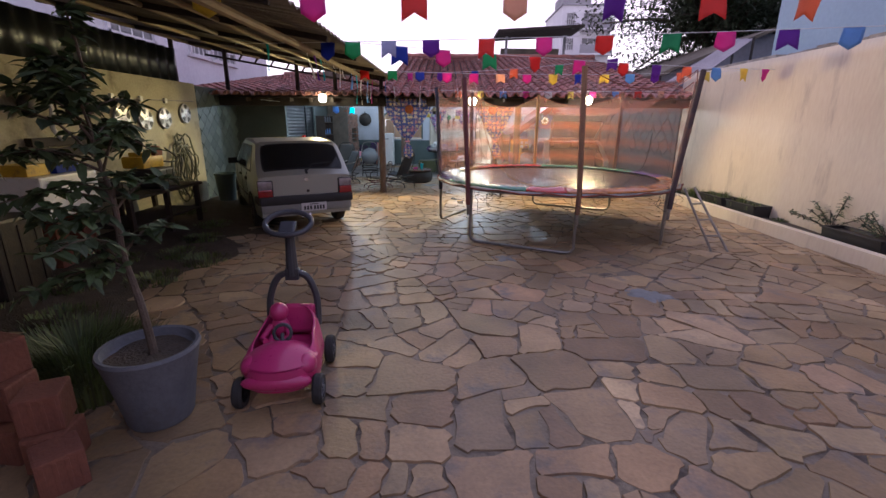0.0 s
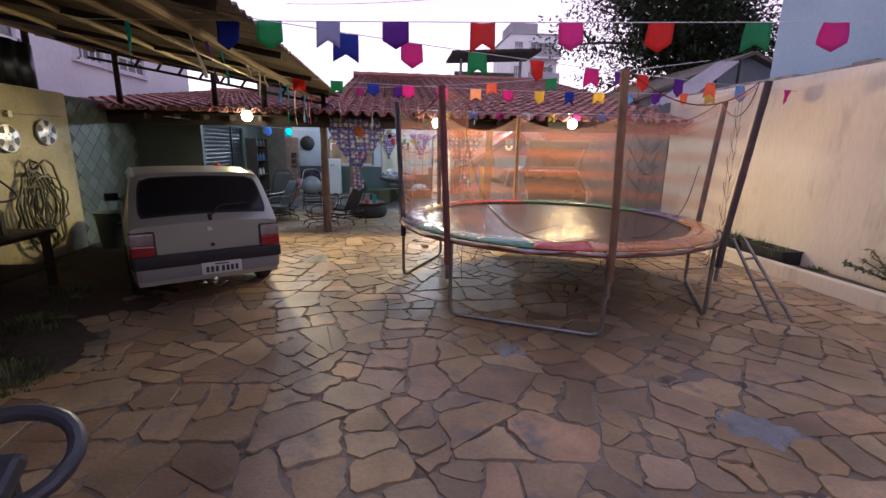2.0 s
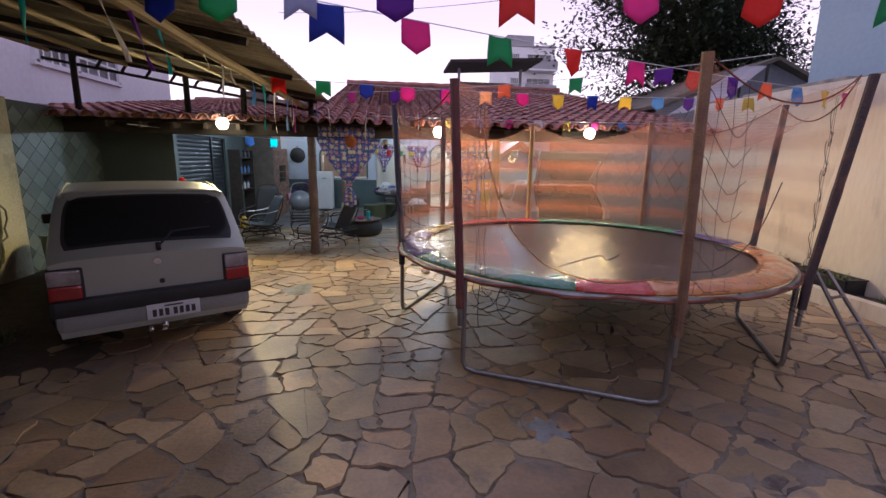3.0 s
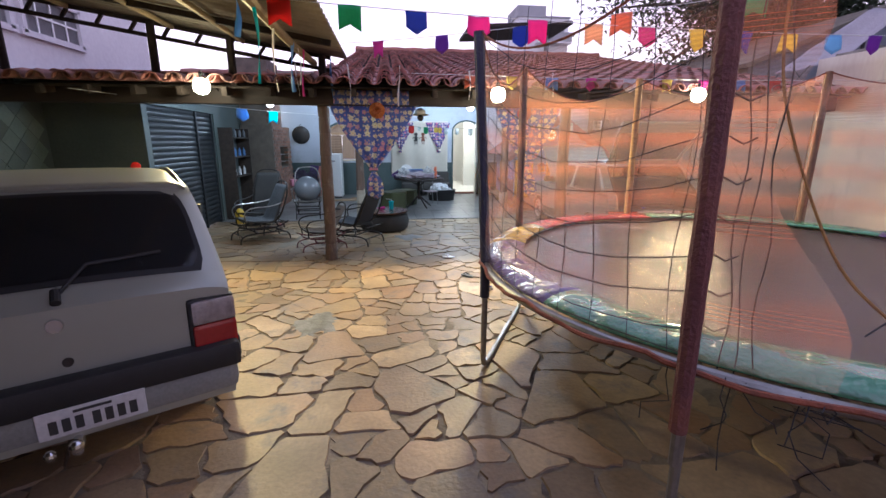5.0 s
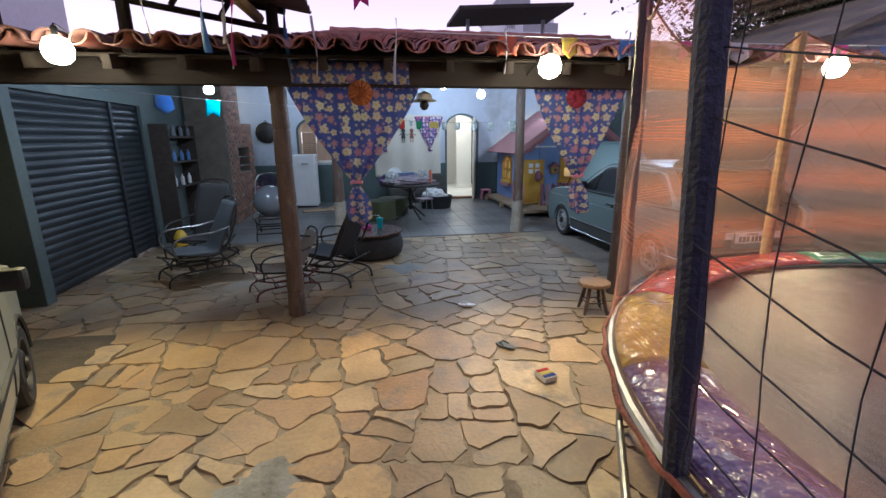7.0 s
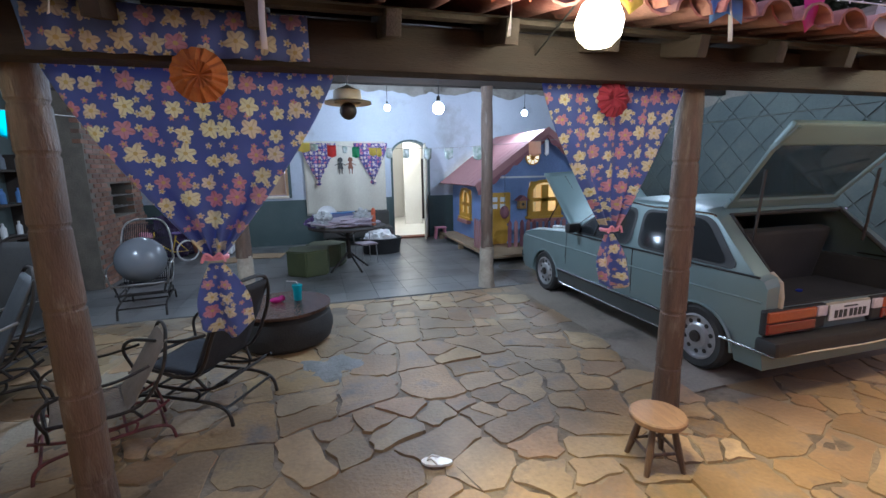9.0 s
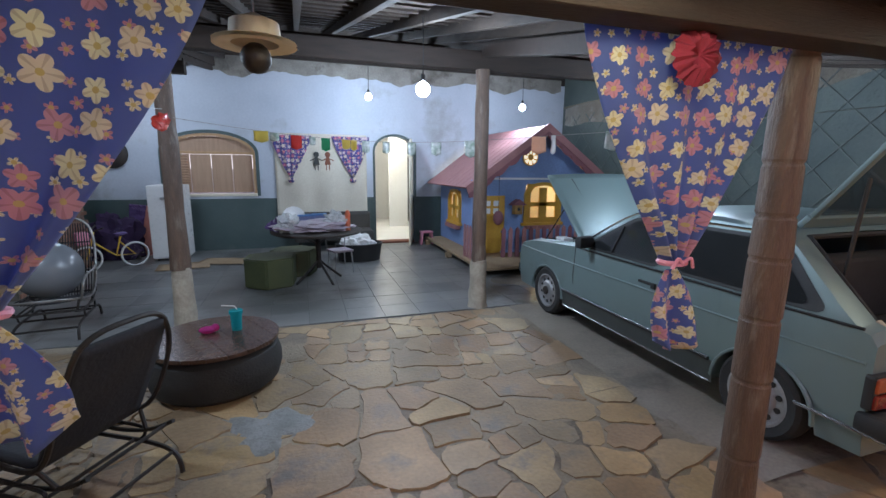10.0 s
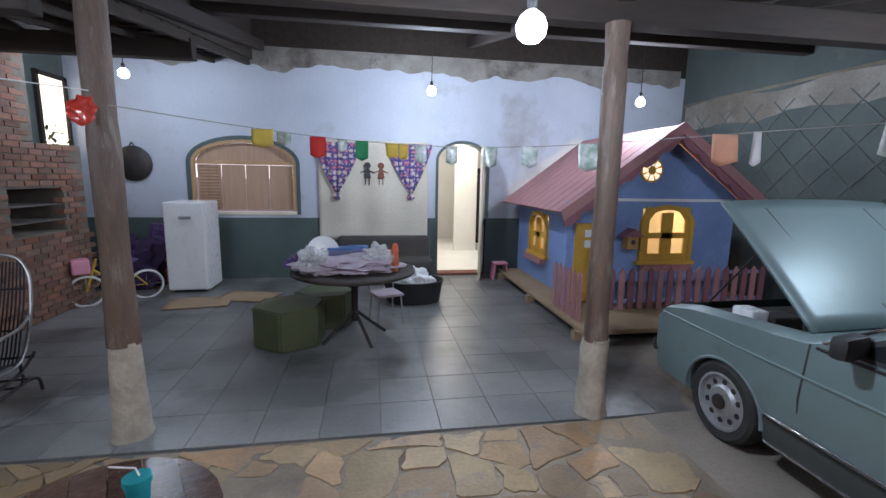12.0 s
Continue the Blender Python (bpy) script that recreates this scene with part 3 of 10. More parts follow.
TABLE_WOOD = mat("dark_table_plank", (0.085, 0.045, 0.03), (0.05, 0.028, 0.02), 0.25, scale=3, fine=30, bump=0.04, stretch=(1, 8, 1), spread=0.25)
CABIN_SOFT = mat("dark_upholstery", (0.06, 0.055, 0.05), (0.045, 0.042, 0.04), 0.8, bump=0.2)
TERRACOTTA_PINK = mat("salmon_cloth", (0.55, 0.22, 0.18), (0.48, 0.18, 0.15), 0.8, bump=0.1)
ROSE_GREY = mat("pale_pink_cloth", (0.45, 0.38, 0.42), (0.36, 0.30, 0.36), 0.8, scale=8, bump=0.2)
FILM_PRINT = mat("printed_film", (0.55, 0.55, 0.55), (0.20, 0.28, 0.22), 0.25, scale=14, bump=0.1)
HOUSE_ROOF_DARK = mat("playhouse_dull_pink", (0.27, 0.11, 0.13), (0.22, 0.09, 0.11), 0.7, scale=4, bump=0.1)
AWN_CLOTH = mat("grey_awning_cloth", (0.42, 0.38, 0.40), (0.34, 0.31, 0.33), 0.9, scale=2, bump=0.1)
PURPLE_CLOTH = mat("dark_purple_cloth", (0.045, 0.022, 0.075), (0.03, 0.016, 0.05), 0.9, scale=5, bump=0.2)
DIAMOND = mat("diamond_tile", (0.12, 0.15, 0.135), (0.09, 0.115, 0.105), 0.5, scale=3, bump=0.1, spread=0.3)
SHUTTER_WOOD = mat("pale_shutter_board", (0.47, 0.31, 0.21), (0.40, 0.255, 0.17), 0.6, scale=2, fine=30, bump=0.1, stretch=(12, 1, 1))
KITCHEN = mat("white_kitchen_paint", (0.76, 0.74, 0.68), (0.70, 0.68, 0.62), 0.5, scale=1.5, bump=0.03)
TILE_BED = mat("dark_grout", (0.095, 0.095, 0.095), (0.14, 0.137, 0.13), 0.9, scale=2, bump=0.3)
PATCH = mat("grey_cement_patch", (0.25, 0.25, 0.245), (0.18, 0.18, 0.175), 0.8, scale=5, fine=50, bump=0.4, stain=(0.12, 0.115, 0.105), stain_scale=4, stain_at=0.52)
HEM = mat("frayed_net_hem", (0.30, 0.085, 0.045), (0.13, 0.05, 0.035), 0.9, scale=12, fine=60, bump=0.5)
STRAP = mat("ochre_strap", (0.36, 0.20, 0.06), (0.24, 0.12, 0.05), 0.9, scale=10, fine=60, bump=0.4)
JOINT_DARK = mat("damp_joint_earth", (0.17, 0.135, 0.10), (0.25, 0.205, 0.155), 0.9, scale=2.2, fine=45, bump=0.5, stain=(0.06, 0.046, 0.036), stain_scale=2.6, stain_at=0.50)
DIRT = mat("trodden_dirt", (0.30, 0.245, 0.18), (0.22, 0.18, 0.135), 0.85, scale=1.6, fine=45, bump=0.4, stain=(0.15, 0.12, 0.095), stain_scale=1.1, stain_at=0.52)
MAT_BLACK.node_tree.nodes["Principled BSDF"].inputs["Specular IOR Level"].default_value = 0.55
# ---- building helpers ----
I4 = Matrix.Identity(4)


def part(name, bm, material, parent=None, label="", angle=28, kind="", m=None):
    """Links a bmesh as one mesh object under a thing or a part."""
    me = bpy.data.meshes.new(name)
    bm.normal_update()
    crisp = []
    if angle and len(bm.faces) < 400:  # flat faces stay flat beside their rounded edges
        bm.edges.index_update()
        for e in bm.edges:
            if len(e.link_faces) == 2:
                a, b = (f.calc_area() for f in e.link_faces)
                if max(a, b) > 6 * min(a, b) and e.calc_face_angle(0) > 0.08:
                    crisp.append(e.index)
    bm.to_mesh(me)
    bm.free()
    me.materials.append(material)
    if angle:
        me.shade_smooth()
        me.set_sharp_from_angle(angle=radians(angle))
        for i in crisp:
            me.edges[i].use_edge_sharp = True
    ob = new(name, me)
    if parent:
        ob.parent = parent
    if m is not None:
        ob.matrix_basis = m
    return tagged(ob, label, "", "", kind)


def thing(name, m, label, category, group="", kind=""):
    ob = new(name)
    ob.empty_display_size = 0.2
    ob.matrix_basis = m
    return tagged(ob, label, category, group, kind)


def box(bm, c, s, rot=None, bev=0.0):
    m = Matrix.Translation(c) @ (rot or I4) @ Matrix.Diagonal((*s, 1))
    made = bmesh.ops.create_cube(bm, size=1, matrix=m)["verts"]
    if bev:
        edges = list({e for v in made for e in v.link_edges})
        bmesh.ops.bevel(bm, geom=edges, offset=bev, segments=2, profile=0.6, affect="EDGES", clamp_overlap=True)
    return bm


def along(p0, p1):
    d = Vector(p1) - Vector(p0)
    return Matrix.Translation((Vector(p0) + Vector(p1)) / 2) @ d.to_track_quat("Z", "Y").to_matrix().to_4x4(), d.length


def cyl(bm, p0, p1, r0, r1=None, seg=12, caps=True):
    m, length = along(p0, p1)
    bmesh.ops.create_cone(bm, cap_ends=caps, segments=seg, radius1=r0, radius2=r0 if r1 is None else r1, depth=length, matrix=m)
    return bm


def beam(bm, p0, p1, w, h, bev=0.004):
    """A squared timber between two points, h upright."""
    d = Vector(p1) - Vector(p0)
    y = d.normalized()
    x = y.cross(Vector((0, 0, 1)))
    x = x.normalized() if x.length > 1e-4 else Vector((1, 0, 0))
    z = x.cross(y)
    r = Matrix((x, y, z)).transposed().to_4x4()
    return box(bm, (Vector(p0) + Vector(p1)) / 2, (w, d.length, h), r, bev)


def tube(bm, pts, r, seg=8, closed=False):
    pts = [Vector(p) for p in pts]
    n = len(pts)
    rings = []
    side = None
    for i, p in enumerate(pts):
        a = pts[(i - 1) % n] if (closed or i) else p
        b = pts[(i + 1) % n] if (closed or i < n - 1) else p
        d = (b - a).normalized()
        if side is None:
            side = d.orthogonal().normalized()
        side = (side - d * side.dot(d)).normalized()
        up = d.cross(side)
        rr = r[i] if isinstance(r, (list, tuple)) else r
        rings.append([bm.verts.new(p + (side * math.cos(2 * math.pi * k / seg) + up * math.sin(2 * math.pi * k / seg)) * rr) for k in range(seg)])
    for i in range(n if closed else n - 1):
        a, b = rings[i], rings[(i + 1) % n]
        for k in range(seg):
            bm.faces.new((a[k], a[(k + 1) % seg], b[(k + 1) % seg], b[k]))
    if not closed:
        bm.faces.new(rings[0][::-1])
        bm.faces.new(rings[-1])
    return bm


def smooth_path(pts, n=8):
    """A Catmull-Rom line through the points."""
    pts = [Vector(p) for p in pts]
    out = []
    for i in range(len(pts) - 1):
        a, b, c, d = pts[max(i - 1, 0)], pts[i], pts[i + 1], pts[min(i + 2, len(pts) - 1)]
        for k in range(n):
            t = k / n
            out.append(0.5 * ((2 * b) + (c - a) * t + (2 * a - 5 * b + 4 * c - d) * t * t + (3 * b - a - 3 * c + d) * t ** 3))
    return out + [pts[-1]]


def lathe(bm, prof, seg=24, m=I4):
    """Turns (radius, height) pairs about the z axis of m."""
    rings = []
    for r, z in prof:
        if r < 1e-5:
            rings.append([bm.verts.new(m @ Vector((0, 0, z)))])
        else:
            rings.append([bm.verts.new(m @ Vector((r * math.cos(2 * math.pi * k / seg), r * math.sin(2 * math.pi * k / seg), z))) for k in range(seg)])
    for a, b in zip(rings, rings[1:]):
        for k in range(seg):
            q = [a[k % len(a)], a[(k + 1) % len(a)], b[(k + 1) % len(b)], b[k % len(b)]]
            q = [v for i, v in enumerate(q) if v not in q[:i]]
            if len(q) > 2:
                bm.faces.new(q)
    return bm


def sheet(bm, nu, nv, f, wrap=False, keep=None):
    """A grid of points f(u, v), u and v from 0 to 1; wrap joins the last column to the first."""
    vs = [[bm.verts.new(f(i / nu, j / nv)) for j in range(nv + 1)] for i in range(nu + (0 if wrap else 1))]
    for i in range(nu):
        for j in range(nv):
            if keep is None or keep((i + 0.5) / nu, (j + 0.5) / nv):
                a, b = vs[i], vs[(i + 1) % len(vs)]
                bm.faces.new((a[j], b[j], b[j + 1], a[j + 1]))
    return bm


def thicken(ob, t, offset=0.0):
    md = ob.modifiers.new("thickness", "SOLIDIFY")
    md.thickness, md.offset = t, offset
    return ob


def prism(bm, outline, depth, m=I4):
    """Extrudes a flat outline of (x, y) along z of m, from 0 to depth."""
    a = [bm.verts.new(m @ Vector((x, y, 0))) for x, y in outline]
    b = [bm.verts.new(m @ Vector((x, y, depth))) for x, y in outline]
    n = len(a)
    bm.faces.new(a[::-1])
    bm.faces.new(b)
    for i in range(n):
        bm.faces.new((a[i], a[(i + 1) % n], b[(i + 1) % n], b[i]))
    return bm


def ball(bm, c, r, seg=16, squash=(1, 1, 1)):
    bmesh.ops.create_uvsphere(bm, u_segments=seg, v_segments=max(6, seg // 2), radius=1,
                              matrix=Matrix.Translation(c) @ Matrix.Diagonal((r * squash[0], r * squash[1], r * squash[2], 1)))
    return bm


B = bmesh.new
UP_FRONT = pose(0, 0, 0, 90)  # x right, y up, z towards the viewer at -y


def structure(name, bm, material, label, angle=35, parent=None):
    ob = part(name, bm, material, parent, label, angle)
    if not parent:
        tagged(ob, label, "structure", "", "structure")
    return ob
# ---- ground, walls and roofs ----
bm = B()
box(bm, (0, 40, -0.07), (400, 400, 0.1))
structure("ground", bm, JOINT, "dark earthy mortar ground under the paving")

# right boundary wall with weathered coping and planting bed
bm = B()
def right_wall(u, v):
    y, z = -5 + 16.4 * u, 2.86 * v
    return Vector((6.0 + 0.02 * noise.noise((y * 0.8, z * 0.9, 3)), y, z))
sheet(bm, 80, 16, right_wall)
wr = structure("wall_right", bm, PLASTER, "stained cream plaster boundary wall with a ragged top")
thicken(wr, 0.18, -1.0)
bm = B()
rng = random.Random(17)
for i in range(54):
    y = -4.9 + i * 0.3
    h = 0.05 + 0.05 * rng.random()
    box(bm, (6.09, y + 0.15, 2.86 + h / 2 - 0.01), (0.22 + 0.03 * rng.random(), 0.31, h), None, 0.015)
part("coping", bm, COPING, wr, "crumbling blackened cement coping")
# mildew creeping down from the coping and up from the soil, and long settlement cracks
def stain_band(foot, reach, way, seed):
    def f(u, v):
        y = -5 + 16.4 * u
        n = noise.noise((y * 0.7, seed, 0)) + 0.6 * noise.noise((y * 2.7, seed, 3)) + 0.4 * noise.noise((y * 9, seed, 5)) + 0.25 * noise.noise((y * 31, seed, 7))
        z = foot + way * max(0.012, reach * (0.75 + 0.9 * n)) * v
        return Vector((5.995 + 0.02 * noise.noise((y * 0.8, z * 0.9, 3)), y, z))
    return sheet(B(), 420, 3, f)


part("mildew_stain", stain_band(2.858, 0.10, -1, 2), MILDEW, wr, "dark mildew under the coping")
part("mildew_stain", stain_band(0.10, 0.15, 1, 8), MILDEW, wr, "dark mildew above the soil")
for y0, z0, z1, seed in ((6.35, 0.3, 2.5, 1), (3.9, 0.8, 2.7, 2), (8.6, 1.1, 2.7, 3)):
    bm = tube(B(), [(5.998 + 0.02 * noise.noise((y0 * 0.8, z0 * 0.9, 3)), y0 + 0.03 * noise.noise((k * 0.35, seed, 0)), z0 + (z1 - z0) * k / 24) for k in range(25)], 0.004, 4)
    part("crack", bm, MILDEW, wr, "thin dark crack")
bm = B()
sheet(bm, 60, 1, lambda u, v: Vector((5.28 + 0.012 * noise.noise((u * 30, v, 0)) + 0.14 * v, -5 + 16 * u, 0.19)))
sheet(bm, 60, 1, lambda u, v: Vector((5.28 + 0.012 * noise.noise((u * 30, 0, 0)), -5 + 16 * u, -0.04 + 0.23 * v)))
sheet(bm, 60, 1, lambda u, v: Vector((5.42, -5 + 16 * u, 0.19 - 0.12 * v)))
structure("bed_kerb", bm, PLASTER, "low cream cement kerb of the planting bed")
bm = B()
sheet(bm, 40, 4, lambda u, v: Vector((5.42 + 0.58 * v, -5 + 16 * u, 0.12 + 0.03 * noise.noise((u * 20, v * 3, 1)))))
structure("planting_bed", bm, SOIL, "dark soil strip along the boundary wall")

# left workshop wall
bm = B()
box(bm, (-5.4, 2.4, 1.22), (0.2, 15.0, 2.48), None, 0.01)
structure("wall_left", bm, PLASTER_OLD, "stained old beige plaster wall with hooks")
bm = B()
box(bm, (-5.45, 10.9, 1.22), (0.2, 2.0, 2.44), None, 0.01)
tw = structure("wall_tiled", bm, DARK_WALL, "dark blue-green wall with diamond tiles")
tile_bm = box(B(), (0, 0, 0), (0.012, 0.205, 0.205), pose(0, 0, 0, 45), 0.004)
first_tile = part("diamond_tile", tile_bm, DIAMOND, tw, "", 24, "", pose(-5.346, 10.05, 0.15))
for i in range(13):
    for j in range(15):
        y, z = 10.05 + i * 0.148, 0.15 + j * 0.148
        if (i + j) % 2 == 0 and (i or j) and y < 11.8:
            ob = new("diamond_tile", first_tile.data)
            ob.parent, ob.matrix_basis = tw, pose(-5.346, y, z)
# corrugated dark screen over the left wall
bm = B()
sheet(bm, 240, 1, lambda u, v: Vector((-5.42 + 0.02 * math.sin(u * 300), -4 + 13.6 * u, 2.47 + 0.62 * v)))
thicken(structure("wall_screen", bm, DARK_METAL, "dark corrugated metal screen above the wall"), 0.006)
# wall beside the shutter
bm = B()
box(bm, (-4.75, 11.95, 1.2), (1.3, 0.15, 2.4), None, 0.01)
structure("wall_shutter_side", bm, DARK_WALL, "dark painted wall beside the roller shutter")
bm = B()
prism(bm, [(14.6, -0.05), (19.4, -0.05), (19.4, 3.48), (12.0, 2.44), (12.0, 2.15), (14.6, 2.15)], 0.15, Matrix.Translation((-4.28, 0, 0)) @ Matrix(((0, 0, 1, 0), (1, 0, 0, 0), (0, 1, 0, 0), (0, 0, 0, 1))))
structure("wall_carport_left", bm, DARK_WALL, "dark side wall of the carport")
# back wall: white above, green below, with an arched door and an arched window
BY = 19.2
LEFT_X, LEFT_SLOPE = -1.55, 0.14  # the part beside the lean-to lies flatter


def arch_outline(x0, x1, z0, spring, top, n=14):
    cx, hw = (x0 + x1) / 2, (x1 - x0) / 2
    pts = [(x0, z0), (x1, z0)]
    for k in range(n + 1):
        a = math.pi * k / n
        pts.append((cx + hw * math.cos(a), spring + (top - spring) * math.sin(a)))
    return pts


def back_panel(bm, x0, x1, z0, z1):
    box(bm, ((x0 + x1) / 2, BY + 0.1, (z0 + z1) / 2), (x1 - x0, 0.2, z1 - z0))


def arch_fill(bm, x0, x1, spring, top, ztop, n=14):
    """Wall above an arch, up to ztop."""
    cx, hw = (x0 + x1) / 2, (x1 - x0) / 2
    m = Matrix.Translation((0, BY + 0.2, 0)) @ UP_FRONT
    for k in range(n):
        a, b = math.pi * (1 - k / n), math.pi * (1 - (k + 1) / n)
        xa, xb = cx + hw * math.cos(a), cx + hw * math.cos(b)
        za, zb = spring + (top - spring) * math.sin(a), spring + (top - spring) * math.sin(b)
        prism(bm, [(xa, za), (xb, zb), (xb, ztop), (xa, ztop)], 0.2, m)


WX0, WX1, WZ0, WSP, WTOP = -2.52, -0.95, 1.05, 1.86, 2.22
DX0, DX1, DZ0, DSP, DTOP = 1.36, 2.2, 0.04, 1.96, 2.26
bm = B()
WH = 3.5
back_panel(bm, -4.2, WX0, 1.0, WH)
back_panel(bm, WX1, DX0, 1.0, WH)
back_panel(bm, DX1, 5.8, 1.0, WH)
back_panel(bm, WX0, WX1, 1.0, WZ0)
arch_fill(bm, WX0, WX1, WSP, WTOP, WH)
arch_fill(bm, DX0, DX1, DSP, DTOP, WH)
structure("wall_back", bm, WHITE_WALL, "white painted back wall under the carport", 20)
bm = B()
back_panel(bm, -4.2, DX0, -0.05, 1.0)
back_panel(bm, DX1, 5.8, -0.05, 1.0)
structure("wainscot", bm, GREEN_WALL, "dark green painted lower band of the back wall", 20)
# ragged bare strip at the head of the back wall
bm = B()
def ragged(u, v):
    x = -4.1 + 9.8 * u
    low = 3.34 + 0.16 * noise.noise((x * 1.3, 0, 5)) + 0.06 * noise.noise((x * 5, 0, 2))
    return Vector((x, BY - 0.004, low + (3.62 - low) * v))
sheet(bm, 160, 3, ragged)
structure("trim_ragged_head", bm, RAW, "bare crumbling cement along the head of the wall")
bm = B()
back_panel(bm, LEFT_X, 5.8, WH + 0.002, 4.14)
back_panel(bm, -4.2, LEFT_X, WH + 0.002, 3.54)
structure("wall_back_head", bm, RAFTER, "sooty dark boarding above the back wall")
# right side wall of the carport, dark with a lattice
bm = B()
SIDE = Matrix(((0, 0, 1, 0), (1, 0, 0, 0), (0, 1, 0, 0), (0, 0, 0, 1)))  # outline (y, z), depth along x
prism(bm, [(11.3, -0.05), (19.4, -0.05), (19.4, 4.19), (11.3, 2.38)], 0.16, Matrix.Translation((5.8, 0, 0)) @ SIDE)
structure("wall_carport_right", bm, DARK_WALL, "dark side wall of the carport behind the car")
bm = B()
for k in range(-6, 24):
    for s in (1, -1):
        y0 = 11.4 + k * 0.5
        a, b = Vector((5.785, y0, 0.9)), Vector((5.785, y0 + s * 1.9, 2.8))
        lo, hi = 11.5, 19.1
        if (a.y < lo and b.y < lo) or (a.y > hi and b.y > hi):
            continue
        d = b - a
        t0 = max(0, min(1, ((lo if s > 0 else hi) - a.y) / d.y))
        t1 = max(0, min(1, ((hi if s > 0 else lo) - a.y) / d.y))
        if t1 - t0 > 0.05:
            beam(bm, a + d * t0, a + d * t1, 0.008, 0.014, 0)
structure("trim_lattice", bm, LATTICE, "faint diamond lattice strips on the dark wall")
bm = B()
def side_head(u, v):
    y = 12.2 + 6.9 * u
    top_z = 2.38 + (4.19 - 2.38) * (y - 11.3) / 8.1 - 0.02
    low_z = min(top_z - 0.02, 2.62 + 0.13 * noise.noise((y * 1.1, 0, 4)) + 0.05 * noise.noise((y * 4, 0, 1)))
    return Vector((5.792, y, low_z + (min(top_z, 3.0 + 0.1 * noise.noise((y * 0.9, 0, 7))) - low_z) * v))
sheet(bm, 90, 4, side_head)
structure("trim_side_head", bm, RAW_HEAD, "uneven bare cement along the head of the dark wall")
# unseen wall added to close the yard behind the camera
bm = B()
box(bm, (0.3, -5, 1.6), (12, 0.2, 3.2), None, 0.01)
structure("wall_front", bm, PLASTER, "unseen plaster wall added behind the camera")

# slate floor of the carport and the slab under the parked car
bm = B()
box(bm, (0.8, 16.8, -0.027), (10, 4.9, 0.03))
structure("floor_bed", bm, TILE_BED, "worn cement bed under the slate tiles")
bm = B()
sheet(bm, 48, 40, lambda u, v: Vector((2.08 + 0.10 * noise.noise((v * 9, 0, 3)) * (1 - u) + 3.8 * u, 11.30 + 4.55 * v, 0.007 - 0.022 * (1 - u) ** 14 + 0.008 * noise.noise((u * 7, v * 8, 0)))))
structure("floor_slab", bm, SLAB, "dark worn cement slab under the parked car")

# ---- clay tile roof of the carport ----
LIP_Y, LIP_Z, SLOPE = 10.62, 2.27, 0.222

def roof_z(y, x=0.0):
    return LIP_Z + (SLOPE if x > LEFT_X else LEFT_SLOPE) * (y - LIP_Y)


def barrel(bm, x, y, length, up, r=0.1, tilt=0.0):
    """One barrel tile: a half pipe, thick, bent up or down."""
    seg = 6
    rings = []
    for k, s in ((0, 0.0), (1, 1.0)):
        rr = r * (1.0 if k == 0 else 0.86)
        yy = y + s * length
        zz = roof_z(yy, x) + (0.025 if k == 0 else 0.0) + tilt
        outer, inner = [], []
        for i in range(seg + 1):
            a = math.pi * i / seg
            dz = math.sin(a) * (1 if up else -1)
            for lst, q in ((outer, rr), (inner, rr - 0.014)):
                lst.append(bm.verts.new((x + q * math.cos(a), yy, zz + q * dz * 0.85 + (0.0 if up else 0.07))))
        rings.append((outer, inner))
    (o0, i0), (o1, i1) = rings
    for i in range(seg):
        bm.faces.new((o0[i], o0[i + 1], o1[i + 1], o1[i]))
        bm.faces.new((i0[i + 1], i0[i], i1[i], i1[i + 1]))
        bm.faces.new((o0[i + 1], o0[i], i0[i], i0[i + 1]))
    return bm


roof = thing("tiled_roof", I4, "weathered red clay barrel tile roof over the carport", "structure", "", "structure")
bm = B()
PITCH = 0.235
rng = random.Random(4)
cols = [(-6.6 + i * PITCH) for i in range(54)]
for x in cols:
    for k in range(26):
        y = LIP_Y + k * 0.36
        if k > 0:
            barrel(bm, x + rng.uniform(-0.008, 0.008), y - 0.05, 0.42, True, 0.098, rng.uniform(0, 0.012))
        if k < 8:
            barrel(bm, x + PITCH / 2, y, 0.4, False, 0.1, rng.uniform(-0.006, 0.006))
part("tile_field", bm, CLAY_REST, roof, "rows of mossy red clay tiles", 40, "stuff")
for x in cols:
    bm = B()
    barrel(bm, x + rng.uniform(-0.012, 0.012), LIP_Y - 0.05 + rng.uniform(-0.03, 0.03), 0.42, True, 0.1, rng.uniform(0, 0.015))
    part("tile", bm, CLAY, roof, "", 40)
bm = B()
tube(bm, [(-6.7 + 0.3 * i, LIP_Y + 9.1, roof_z(LIP_Y + 9.1) + 0.06 + 0.02 * (i % 2)) for i in range(17, 44)], 0.11, 8)
tube(bm, [(-6.7 + 0.3 * i, LIP_Y + 9.1, roof_z(LIP_Y + 9.1, -3) + 0.06 + 0.02 * (i % 2)) for i in range(18)], 0.11, 8)
part("ridge", bm, CLAY_REST, roof, "ridge of clay tiles bedded in mortar")

